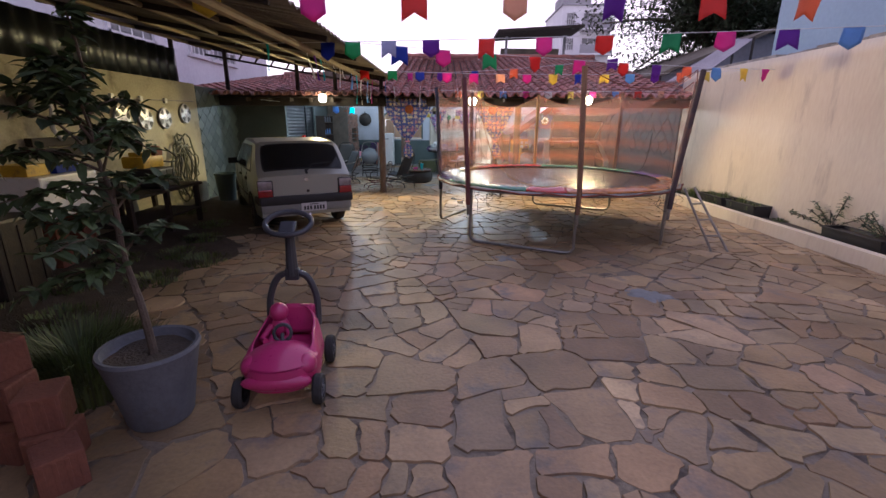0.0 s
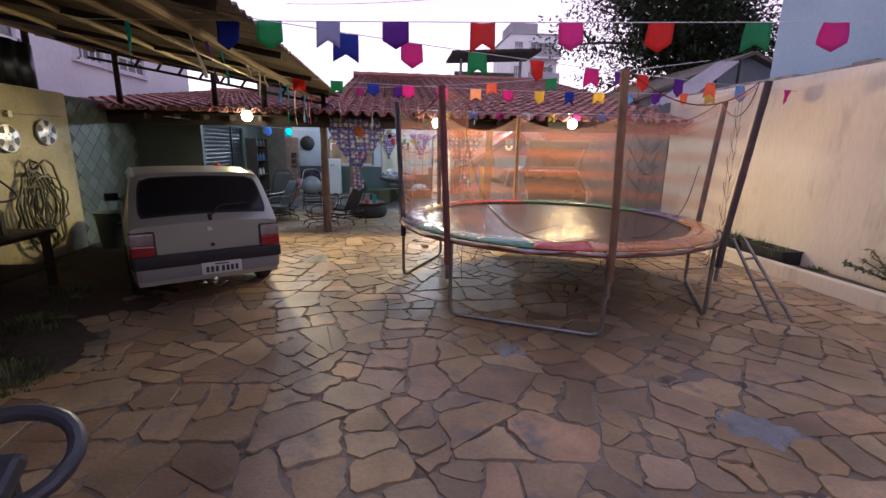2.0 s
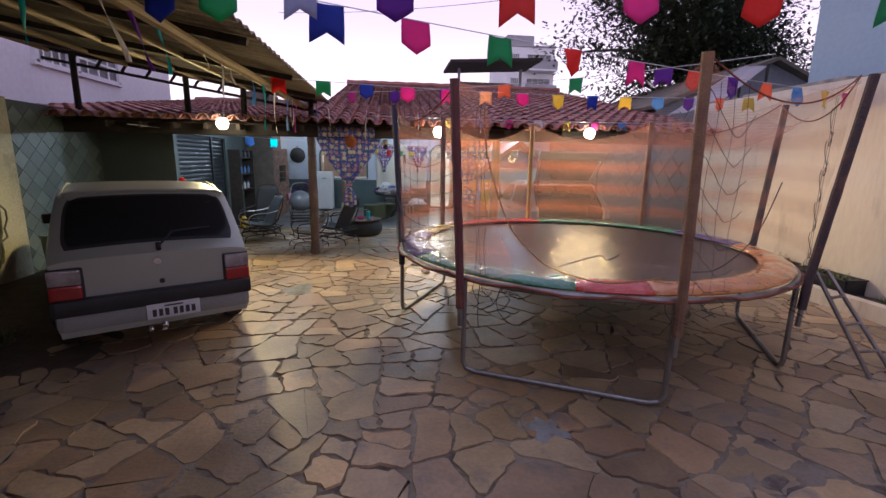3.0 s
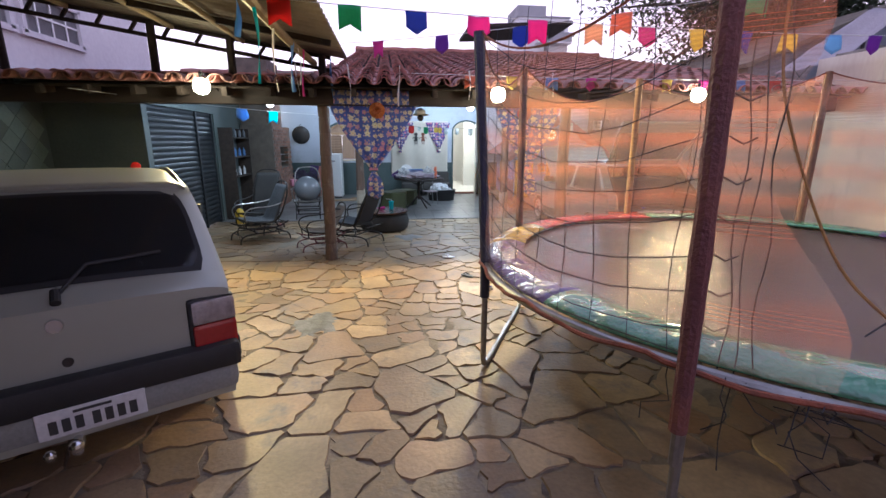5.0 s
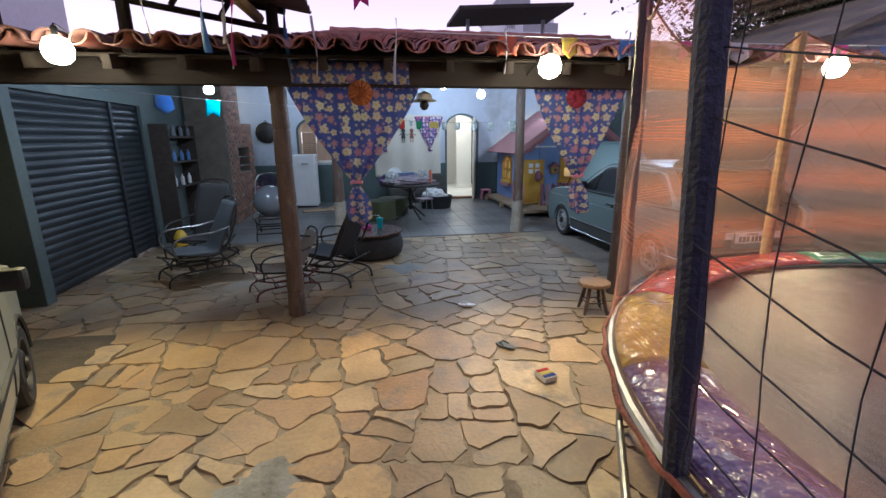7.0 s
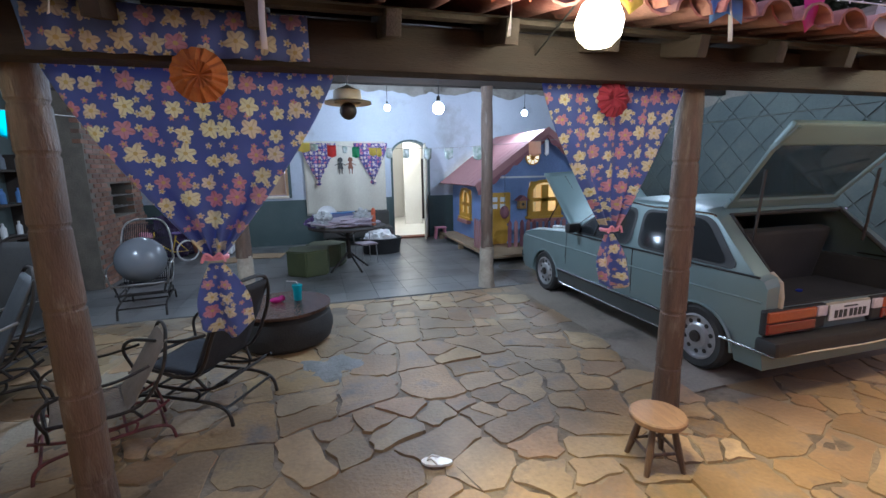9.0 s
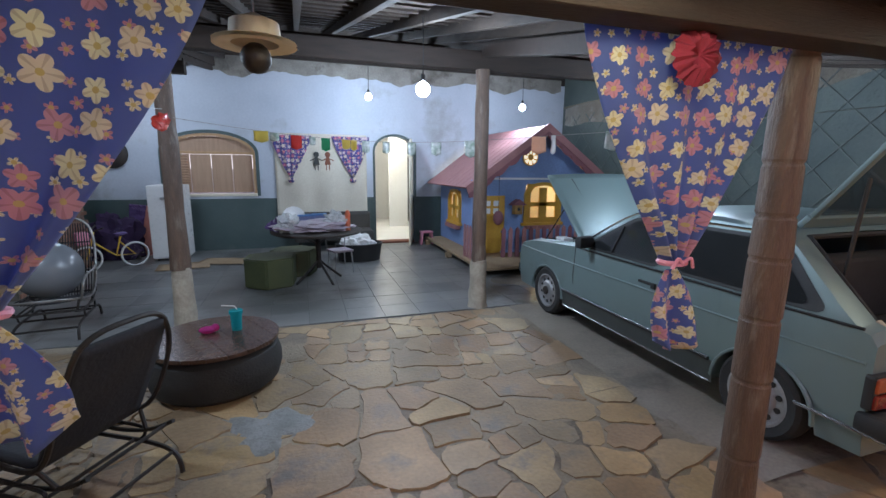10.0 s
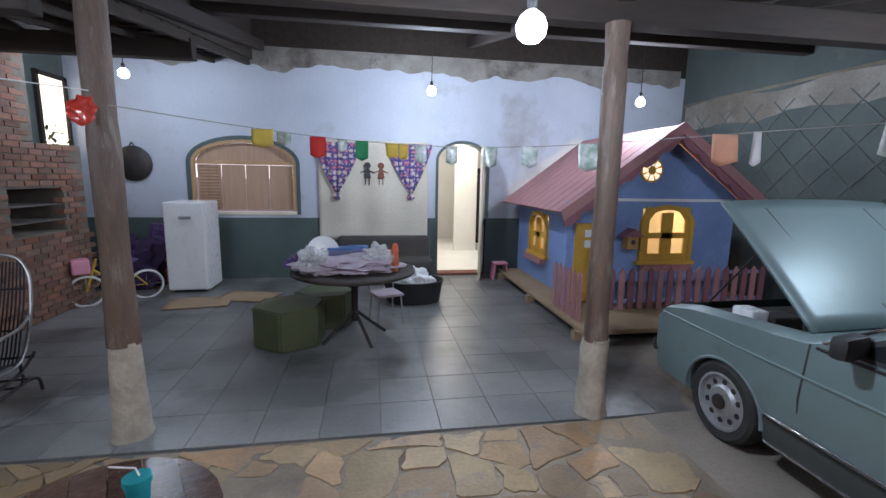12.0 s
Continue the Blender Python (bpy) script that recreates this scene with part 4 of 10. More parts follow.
# ceiling: boards under the tiles, rafters and battens joined
bm = B()
for xa, xb in ((-6.6, LEFT_X), (LEFT_X + 0.001, 6.0)):
    sheet(bm, 1, 1, lambda u, v: Vector((xa + (xb - xa) * u, LIP_Y + 0.1 + 9.0 * v, roof_z(LIP_Y + 0.1 + 9.0 * v, xb if xb > 0 else xa) - 0.035)))
for i in range(22):
    x = -4.6 + i * 0.5
    beam(bm, (x, LIP_Y + 0.12, roof_z(LIP_Y + 0.12, x) - 0.09), (x, BY, roof_z(BY, x) - 0.09), 0.06, 0.1)
for k in range(24):
    y = LIP_Y + 0.2 + k * 0.36
    beam(bm, (-4.8, y, roof_z(y, -3) - 0.045), (LEFT_X, y, roof_z(y, -3) - 0.045), 0.04, 0.025, 0)
    beam(bm, (LEFT_X, y, roof_z(y) - 0.045), (5.85, y, roof_z(y) - 0.045), 0.04, 0.025, 0)
structure("ceiling", bm, RAFTER, "dark sooty rafters and battens under the tiles")
bm = B()
for y, z, x0 in ((11.06, 2.17, -6.5), (14.62, 2.77, LEFT_X), (14.62, 2.60, -4.2), (16.9, 3.40, LEFT_X), (16.9, 2.92, -4.2)):
    beam(bm, (x0, y, z), (5.85 if z not in (2.92, 2.60) else LEFT_X, y, z + 0.02), 0.14, 0.2, 0.012)
beam(bm, (-1.4, 11.1, 2.17), (-1.4, BY, 3.62), 0.1, 0.14, 0.01)
beam(bm, (1.85, 11.1, 2.17), (1.85, BY, 3.85), 0.1, 0.14, 0.01)
STEP = Matrix(((0, 0, 1, 0), (1, 0, 0, 0), (0, 1, 0, 0), (0, 0, 0, 1)))
step_bm = prism(B(), [(LIP_Y + 0.1, LIP_Z), (LIP_Y + 9.1, roof_z(LIP_Y + 9.1, -3) - 0.06), (LIP_Y + 9.1, roof_z(LIP_Y + 9.1) + 0.02)], 0.03, Matrix.Translation((LEFT_X - 0.01, 0, 0)) @ STEP)
structure("wall_roof_step", step_bm, RAFTER, "dark boards closing the step between the two roof slopes")
structure("roof_beam", bm, TIMBER, "dark squared timber beams carrying the rafters")

# ---- lean-to roof over the workshop side ----
def lean_z(x, y):
    return 2.62 + 0.012 * (y - 5) + 0.165 * (-1.3 - x)


lean = thing("lean_to_roof", I4, "old corrugated lean-to roof on pole purlins", "structure", "", "structure")
bm = B()
sheet(bm, 360, 2, lambda u, v: Vector((-1.2 - 4.5 * v, -4 + 15.25 * u, lean_z(-1.2 - 4.5 * v, -4 + 15.25 * u) + 0.018 * math.sin(u * 15.25 / 0.16 * 6.283))))
thicken(part("roof_sheet", bm, OLD_ROOF, lean, "brown corrugated roof sheets seen from below"), 0.012)
for x in (-1.6, -2.4, -3.2, -4.3, -5.4):
    bm = B()
    pts = [(x + 0.03 * noise.noise((y, x, 0)), y, lean_z(x, y) - (0.17 if x > -2 else 0.07) + 0.02 * noise.noise((y * 0.7, x, 4))) for y in range(-4, 12)]
    tube(bm, pts, 0.04 if x > -2 else 0.03, 8)
    part("purlin", bm, BAMBOO, lean, "pale round pole purlin")
for i in range(9):
    y = -3.0 + i * 1.63
    bm = B()
    beam(bm, (-1.26, y, lean_z(-1.26, y) - 0.06), (-5.65, y, lean_z(-5.65, y) - 0.06), 0.045, 0.06)
    part("rafter", bm, RAFTER, lean)
for x, y in ((-1.5, 11.1), (-2.59, 11.1), (-3.48, 11.1), (-5.14, 11.1), (-5.5, 9.6)):
    bm = B()
    cyl(bm, (x, y, 2.25), (x, y, lean_z(x, y) - 0.03), 0.05, 0.045, 10)
    part("short_post", bm, RAFTER, lean)

for x0, x1, dz0, dz1 in ((-1.4, -5.6, 0.05, 0.05), (-1.4, -5.6, 0.20, 0.20)):
    bm = beam(B(), (x0, 11.14, lean_z(x0, 11.14) - dz0), (x1, 11.14, lean_z(x1, 11.14) - dz1), 0.04, 0.045)
    part("truss_chord", bm, RAFTER, lean)
for k in range(10):
    x = -1.86 - k * 0.365
    bm = beam(B(), (x + 0.03, 11.14, lean_z(x + 0.03, 11.14) - 0.07), (x - 0.04, 11.14, lean_z(x - 0.04, 11.14) - 0.18), 0.035, 0.035)
    part("truss_strut", bm, RAFTER, lean)

# ---- houses and trees beyond the walls ----
def windowed_house(name, m, label, wall_mat, w, d, h, wins, roof_mat=None, over=0.25):
    """A far house: walls, a roof slab, and windows of frame, pane and bars. wins: (face, x, z, width, height)."""
    ob = thing(name, m, label, "building")
    bm = B()
    box(bm, (0, 0, h / 2), (w, d, h))
    part("wall", bm, wall_mat, ob)
    bm = B()
    box(bm, (0, 0, h + 0.08), (w + over, d + over, 0.16), None, 0.02)
    part("roof", bm, roof_mat or FAR_GREY, ob)
    for face, x, z, ww, wh in wins:
        base = {"front": pose(x, -d / 2, z), "right": pose(w / 2, x, z, 0, 0, 90)}[face]
        fr = B()
        for a, b, c, e in ((0, wh / 2, ww + 0.14, 0.08), (0, -wh / 2, ww + 0.2, 0.1), (-ww / 2, 0, 0.08, wh), (ww / 2, 0, 0.08, wh)):
            box(fr, (a, -0.03, b), (c, 0.1, e))
        frame_ob = part("window", fr, wall_mat, ob, "", 24, "", base)
        pn = B()
        box(pn, (0, -0.008, 0), (ww, 0.02, wh))
        part("pane", pn, CAR_GLASS, frame_ob)
        bars = B()
        for k in range(1, 4):
            box(bars, (-ww / 2 + ww * k / 4, -0.025, 0), (0.035, 0.02, wh))
        box(bars, (0, -0.026, 0), (ww, 0.02, 0.035))
        part("glazing_bar", bars, WHITE_PAINT, frame_ob)
    return ob


windowed_house("white_house", pose(-9.9, 11.18, 0), "white two-storey house with barred windows behind the workshop", FAR_WHITE, 6, 14.35, 7.5,
               [("right", 3.62, 3.79, 1.5, 0.7), ("right", 2.15, 3.79, 0.9, 0.7), ("right", -0.6, 3.8, 1.5, 0.7)])
windowed_house("blue_house", pose(12.95, 4.75, 0), "tall blue-grey rendered blind wall of the neighbour", BLUE_WALL, 12, 10.8, 12, [])
windowed_house("apartment_block", pose(14.9, 55, 0), "pale modern apartment block far behind the roofs", FAR_WHITE, 5.2, 8, 13.6,
               [("front", x, z, w, 1.2) for z in (7.4, 9.9, 12.3) for x, w in ((-1.7, 0.9), (0.9, 2.6))])

block = bpy.data.objects["apartment_block"]
for z in (6.3, 8.8, 11.2):
    balcony = part("balcony", box(B(), (0.9, -4.5, z), (3.4, 1.2, 0.16), None, 0.02), FAR_WHITE, block, "projecting balcony slab")
    part("parapet", box(B(), (0.9, -5.05, z + 0.5), (3.4, 0.1, 0.85), None, 0.02), FAR_GREY, balcony)
part("roof_box", box(B(), (-0.6, 0, 14.5), (3.0, 4, 1.5), None, 0.03), FAR_GREY, block, "flat-roofed stair box")

# dark shed roof standing over the ridge, and the neighbour's roof
shed = thing("roof_shed", pose(4.5, 24.9, 0), "open shed with a dark sloping roof on the house behind", "shed")
for x in (-1.3, 1.7):
    bm = B()
    beam(bm, (x, 0, 0), (x, 0, 6.1), 0.12, 0.12)
    part("post", bm, FAR_GREY, shed)
bm = B()
prism(bm, [(-1.9, 6.0), (2.3, 6.25), (2.3, 6.37), (-1.9, 6.12)], 2.6, Matrix.Translation((0, 1.2, 0)) @ UP_FRONT)
part("roof", bm, RAFTER, shed, "dark sheet roof")
bm = B()
box(bm, (0.2, 1.6, 2.85), (3.2, 0.2, 5.7))
part("wall", bm, OLD_ROOF, shed, "weathered dark brown board wall")
# ---- cars ----
def lerp_table(table, y):
    for (a, za), (b, zb) in zip(table, table[1:]):
        if y <= b:
            return za + (zb - za) * max(0.0, (y - a)) / (b - a)
    return table[-1][1]


class CarForm:
    """The outer skin of a car: rear bumper at y = 0, nose at y = length."""

    def __init__(self, length, half, belt, tumble, top, wheels, arch, sill, ends):
        self.length, self.half, self.belt, self.tumble, self.top = length, half, belt, tumble, top
        self.wheels, self.arch, self.sill, self.ends = wheels, arch, sill, ends

    def z_top(self, y):
        return lerp_table(self.top, y)

    def wide(self, y, z):
        w = self.half * lerp_table(self.ends, y)
        w -= max(0.0, z - self.belt) * self.tumble
        return w - 0.035 * max(0.0, (0.5 - z) / 0.3) ** 2

    def z_low(self, y):
        low = self.sill
        for yw in self.wheels:
            d = abs(y - yw)
            if d < self.arch:
                low = max(low, 0.27 + math.sqrt(self.arch ** 2 - d * d))
        return low

    def skin(self, skip=None, boot=False):
        ys = sorted({round(v, 3) for v in [self.length * i / 46 for i in range(47)] + [t[0] for t in self.top]
                     + [yw + self.arch * math.cos(math.pi * k / 10) for yw in self.wheels for k in range(11)]})
        bm = B()
        fr = (0, 0.14, 0.34, 0.56, 0.76, 0.9, 0.975)
        rings = []
        for y in ys:
            zl, zt = self.z_low(y), self.z_top(y)
            zl = min(zl, zt - 0.05)
            pts = [(self.wide(y, zl + (zt - zl) * f), zl + (zt - zl) * f) for f in fr]
            wt = self.wide(y, zt)
            pts += [(wt - 0.022, zt - 0.004), (wt * 0.85, zt + 0.012), (wt * 0.45, zt + 0.022)]
            full = [(-x, z) for x, z in pts] + [(0, zt + 0.024)] + [(x, z) for x, z in reversed(pts)]
            rings.append([bm.verts.new((x, y, z)) for x, z in full])
        n = len(rings[0])
        for i in range(len(rings) - 1):
            mid = (ys[i] + ys[i + 1]) / 2
            for k in range(n - 1):
                if skip and 8 <= k < n - 9 and skip(mid):
                    continue
                a, b = rings[i], rings[i + 1]
                bm.faces.new((a[k], a[k + 1], b[k + 1], b[k]))
            bm.faces.new((rings[i][n - 1], rings[i][0], rings[i + 1][0], rings[i + 1][n - 1]))
        if boot:  # the boot opening reaches down to the lamps, between two jambs
            a = rings[0]
            sill_l, sill_r = (bm.verts.new((a[i].co.x, 0.0, a[4].co.z)) for i in (8, n - 9))
            bm.faces.new(a[:5] + [sill_l, sill_r] + a[n - 5:])
            bm.faces.new(a[4:9] + [sill_l])
            bm.faces.new(a[n - 9:n - 4] + [sill_r])
        else:
            bm.faces.new(rings[0])
        bm.faces.new(rings[-1][::-1])
        bmesh.ops.recalc_face_normals(bm, faces=bm.faces)
        return bm

    def side_pane(self, side, corners, off=0.006):
        """A pane on the flank: corners (y, z) low rear, low front, high front, high rear."""
        (ya, za), (yb, zb), (yc, zc), (yd, zd) = corners

        def f(u, v):
            y = (ya + (yb - ya) * u) * (1 - v) + (yd + (yc - yd) * u) * v
            z = (za + (zb - za) * u) * (1 - v) + (zd + (zc - zd) * u) * v
            return Vector((side * (self.wide(y, z) + off), y, z))
        return sheet(B(), 8, 5, f)

    def side_poly(self, side, corners, radius, off=0.006):
        """A pane on the flank with rounded corners."""
        edge = []
        n = len(corners)
        for i in range(n):
            p, a, b = Vector(corners[i]), Vector(corners[i - 1]), Vector(corners[(i + 1) % n])
            d0, d1 = (a - p), (b - p)
            p0, p1 = p + d0.normalized() * min(radius, d0.length * 0.4), p + d1.normalized() * min(radius, d1.length * 0.4)
            edge += [p0.lerp(p, t).lerp(p.lerp(p1, t), t) for t in (0, 0.25, 0.5, 0.75, 1)]
        bm = B()
        mid = sum(edge, Vector((0, 0))) / len(edge)
        hub = bm.verts.new((side * (self.wide(*mid) + off), *mid))
        rim = [bm.verts.new((side * (self.wide(*q) + off), *q)) for q in edge]
        for i in range(len(rim)):
            bm.faces.new((hub, rim[i], rim[(i + 1) % len(rim)]))
        bmesh.ops.recalc_face_normals(bm, faces=bm.faces)
        return bm

    def top_pane(self, y0, y1, share, off=0.012, inset=0.0):
        def f(u, v):
            y = y0 + (y1 - y0) * v
            w = self.wide(y, self.z_top(y)) * share * (1 - 0.05 * abs(2 * v - 1) ** 5)
            x = (2 * u - 1) * w
            return Vector((x, y - 0.004, self.z_top(y) + off + 0.022 * (1 - (2 * u - 1) ** 2)))
        return sheet(B(), 12, 8, f)


def wheel(parent, place, side, rim_mat, rim_r=0.175, r=0.27, width=0.165):
    m = Matrix.Translation(place) @ pose(0, 0, 0, 0, 90 * side, 0)
    bm = B()
    h = width / 2
    lathe(bm, [(rim_r, -h), (r - 0.03, -h), (r - 0.008, -h + 0.02), (r, -h + 0.05), (r, h - 0.05), (r - 0.008, h - 0.02), (r - 0.03, h), (rim_r, h - 0.012)], 32, m)
    tyre = part("tyre", bm, RUBBER, parent, "worn black tyre")
    bm = B()
    lathe(bm, [(rim_r + 0.004, h - 0.008), (rim_r - 0.012, h - 0.004), (rim_r - 0.022, h - 0.035), (rim_r * 0.62, h - 0.03), (rim_r * 0.5, h - 0.012), (rim_r * 0.3, h - 0.01), (0.0, h - 0.002)], 32, m)
    rim = part("rim", bm, rim_mat, tyre, "dull steel rim")
    # the rim is closed; dark discs stand for the shade inside its slots
    for k in range(10):
        a = 2 * math.pi * k / 10
        q = m @ Vector((rim_r * 0.70 * math.cos(a), rim_r * 0.70 * math.sin(a), h - 0.031))
        e = m @ Vector((rim_r * 0.70 * math.cos(a), rim_r * 0.70 * math.sin(a), h - 0.026))
        part("rim_slot", cyl(B(), q, e, 0.019, 0.019, 8), IRON, tyre)
    bm = B()
    lathe(bm, [(0.05, h - 0.004), (0.045, h + 0.012), (0.0, h + 0.018)], 16, m)
    part("hub_cap", bm, IRON, tyre)


def plate_bars(parent, m, width=0.38, height=0.12):
    """A number plate whose characters are plain bars."""
    bm = B()
    box(bm, (0, 0, 0), (width, 0.012, height), None, 0.004)
    pl = part("number_plate", bm, PLATE, parent, "pale grey number plate", 24, "", m)
    part("plate_line", box(B(), (0, -0.008, 0.043), (0.14, 0.004, 0.012)), INK, pl)
    for k in range(7):
        bm = box(B(), (-0.145 + k * 0.046 + (0.016 if k > 2 else 0), -0.008, -0.012), (0.03, 0.004, 0.062))
        part("plate_bar", bm, INK, pl)
    return pl


# silver-white hatchback
U = CarForm(3.66, 0.765, 0.90, 0.24,
            [(0.0, 0.88), (0.03, 0.915), (0.07, 0.945), (0.42, 1.34), (0.50, 1.385), (1.2, 1.42), (1.75, 1.405), (1.98, 1.36), (2.68, 0.985), (2.78, 0.95), (3.5, 0.83), (3.64, 0.74), (3.66, 0.68)],
            (0.72, 3.0), 0.315, 0.27, [(0, 0.925), (0.3, 0.975), (1.0, 1.0), (2.8, 1.0), (3.66, 0.93)])
uno = thing("hatchback_car", pose(-2.175, 6.985, 0, 0, 0, 29.5), "silver-white boxy old hatchback parked on the paving", "car", "parked cars")
part("body", U.skin(), CAR_WHITE, uno, "silver-white painted body", 28)
part("rear_window_seal", U.top_pane(0.08, 0.425, 0.90, 0.008), BLACK_TRIM, uno)
part("rear_window", U.top_pane(0.098, 0.405, 0.865, 0.014), CAR_GLASS, uno, "dark rear window")
part("windscreen", U.top_pane(2.02, 2.66, 0.94, 0.012), CAR_GLASS, uno)
for s in (-1, 1):
    part("side_window_seal", U.side_pane(s, ((0.48, 0.93), (2.50, 0.93), (2.03, 1.335), (0.66, 1.335)), 0.004), BLACK_TRIM, uno)
    part("rear_side_window", U.side_pane(s, ((0.55, 0.95), (1.62, 0.95), (1.58, 1.31), (0.68, 1.31)), 0.008), CAR_GLASS, uno)
    part("front_side_window", U.side_pane(s, ((1.72, 0.95), (2.42, 0.95), (2.0, 1.31), (1.67, 1.31)), 0.008), CAR_GLASS, uno)
    # door outlines: dark tubes on the uncut skin stand for shade in the gaps
    for pts in ([(1.00, 0.55), (1.10, 0.75), (0.92, 0.9)], [(1.72, 0.30), (1.72, 0.9), (1.66, 1.33)], [(2.50, 0.92), (2.50, 0.6), (2.46, 0.30)], [(1.17, 0.29), (2.46, 0.29)]):
        bm = B()
        tube(bm, [(s * (U.wide(q[0], q[1]) + 0.001), q[0], q[1]) for q in smooth_path([(a, b, 0) for a, b in pts], 5)], 0.006, 5)
        part("door_gap", bm, INK, uno)
    bm = B()
    box(bm, (s * 0.775, 1.02, 0.79), (0.03, 0.14, 0.045), None, 0.01)
    part("door_handle", bm, BLACK_TRIM, uno, "black door handle")
    bm = box(B(), (s * 0.775, 1.86, 0.79), (0.03, 0.14, 0.045), None, 0.01)
    part("door_handle", bm, BLACK_TRIM, uno, "black door handle")
    bm = B()
    box(bm, (s * 0.85, 2.28, 0.99), (0.16, 0.07, 0.11), pose(0, 0, 0, 0, 0, -s * 14), 0.02)
    tube(bm, [(s * 0.74, 2.30, 0.95), (s * 0.80, 2.29, 0.97)], 0.02, 6)
    part("wing_mirror", bm, BLACK_TRIM, uno, "black wing mirror")
    bm = B()
    tube(bm, [(s * (U.wide(y, U.z_top(y)) - 0.03), y, U.z_top(y) + 0.012) for y in (0.44, 0.8, 1.3, 1.8, 1.98)], 0.011, 6)
    part("roof_gutter", bm, CAR_WHITE, uno)
    bm = B()
    tube(bm, [(s * (U.wide(y, 0.5) + 0.004), y, 0.50) for y in (1.06, 1.6, 2.1, 2.64)], 0.018, 6)
    part("rub_strip", bm, BLACK_TRIM, uno)
    for yw in U.wheels:
        bm = B()
        tube(bm, [(s * (U.wide(yw, 0.4) + 0.003), yw + 0.315 * math.cos(math.pi * k / 14), 0.27 + 0.315 * math.sin(math.pi * k / 14)) for k in range(15)], 0.016, 6)
        part("arch_lip", bm, BLACK_TRIM, uno)
        wheel(uno, (s * 0.675, yw, 0.27), s, BLACK_TRIM)
    # tail lamp: clear above, red below, wrapped round the corner
    lamp = B()
    box(lamp, (s * 0.615, 0.02, 0.69), (0.225, 0.07, 0.30), pose(0, 0, 0, 0, 0, s * 5), 0.02)
    tail = part("tail_lamp", lamp, BLACK_TRIM, uno)
    for z, h, mt in ((0.765, 0.125, LAMP_SMOKE), (0.63, 0.145, LAMP_RED)):
        lamp = B()
        box(lamp, (s * 0.622, 0.005, z), (0.212, 0.07, h), pose(0, 0, 0, 0, 0, s * 5), 0.02)
        part("lens", lamp, mt, tail, "red and clear lens")
bm = B()
box(bm, (0, -0.02, 0.525), (1.45, 0.13, 0.135), None, 0.03)
for s in (-1, 1):
    box(bm, (s * 0.725, 0.19, 0.525), (0.035, 0.36, 0.125), None, 0.015)
part("bumper_band", bm, BLACK_TRIM, uno, "black rubber bumper band")
bm = B()
box(bm, (0, 0.03, 0.405), (1.42, 0.2, 0.16), None, 0.05)
part("rear_bumper", bm, BUMPER_SHADED, uno, "silver bumper in a darker grey for its shade")
plate_bars(uno, pose(0.08, -0.078, 0.405), 0.40, 0.13)
bm = B()
tube(bm, [(0.02, 0.05, 0.965), (0.03, 0.04, 0.96), (0.14, 0.13, 1.06), (0.44, 0.15, 1.075)], 0.009, 6)
cyl(bm, (0.02, 0.0, 0.93), (0.02, 0.06, 0.97), 0.02, 0.02, 10)
part("rear_wiper", bm, BLACK_TRIM, uno)
bm = tube(B(), [(x, 0.455, 1.375 + 0.02 * (1 - (x / 0.6) ** 2)) for x in (-0.58, -0.3, 0.0, 0.3, 0.58)], 0.014, 6)
part("roof_lip", bm, CAR_WHITE, uno)
bm = box(B(), (0, 0.34, 0.93), (1.16, 0.42, 0.02), None, 0.006)
part("parcel_shelf", bm, CABIN, uno, "dark parcel shelf behind the glass")
bm = B()
cyl(bm, (0, 0.0, 0.83), (0, -0.012, 0.83), 0.034, 0.03, 20)
part("badge", bm, CHROME, uno, "round plain badge")
bm = B()
cyl(bm, (0.02, 0.0, 0.65), (0.02, -0.01, 0.65), 0.022, 0.02, 16)
part("boot_lock", bm, IRON, uno)
bm = B()
tube(bm, [(0.0, 0.25, 0.27), (0.0, 0.0, 0.26), (0.0, -0.09, 0.25)], 0.022, 8)
ball(bm, (0.0, -0.11, 0.29), 0.03, 12)
ball(bm, (-0.10, -0.06, 0.25), 0.026, 12)
part("tow_hitch", bm, CHROME, uno, "chromed tow hitch")
bm = B()
for s in (-0.33, 0.33):
    box(bm, (s, 1.55, 0.9), (0.46, 0.14, 0.6), pose(0, 0, 0, 14), 0.05)
    box(bm, (s, 1.62, 1.24), (0.24, 0.1, 0.18), pose(0, 0, 0, 14), 0.04)
box(bm, (0, 0.85, 0.8), (1.2, 0.14, 0.45), pose(0, 0, 0, 14), 0.05)
part("seat", bm, CABIN, uno, "dark cabin seats")
bm = B()
ball(bm, (0, 0, 0.036), 0.036, 16)
red_ball = part("red_ball", bm, FLAG["red"], None, "", 60, "", pose(-2.75, 8.93, 1.385))
tagged(red_ball, "small red ball resting on the car roof", "ball")

# silver-green fastback with bonnet and tailgate open
G = CarForm(3.72, 0.835, 0.92, 0.27,
            [(0.0, 0.86), (0.03, 0.915), (0.08, 0.935), (0.50, 1.33), (0.62, 1.39), (1.0, 1.42), (1.55, 1.415), (1.72, 1.38), (2.40, 0.975), (2.48, 0.945), (3.4, 0.845), (3.64, 0.78), (3.72, 0.68)],
            (0.52, 2.99), 0.315, 0.20, [(0, 0.95), (0.3, 0.985), (1.0, 1.0), (2.9, 1.0), (3.72, 0.94)])
gol = thing("fastback_car", pose(3.31, 11.12, 0), "silver-green old fastback with bonnet and tailgate open", "car", "parked cars")
part("body", G.skin(lambda y: y < 0.52 or 2.56 < y < 3.60, True), CAR_BLUE, gol, "silver-green painted body", 28)
bm = B()
box(bm, (0, 3.08, 0.52), (1.36, 0.98, 0.5), None, 0.03)
part("engine_bay", bm, CABIN, gol, "dark engine bay")
bm = B()
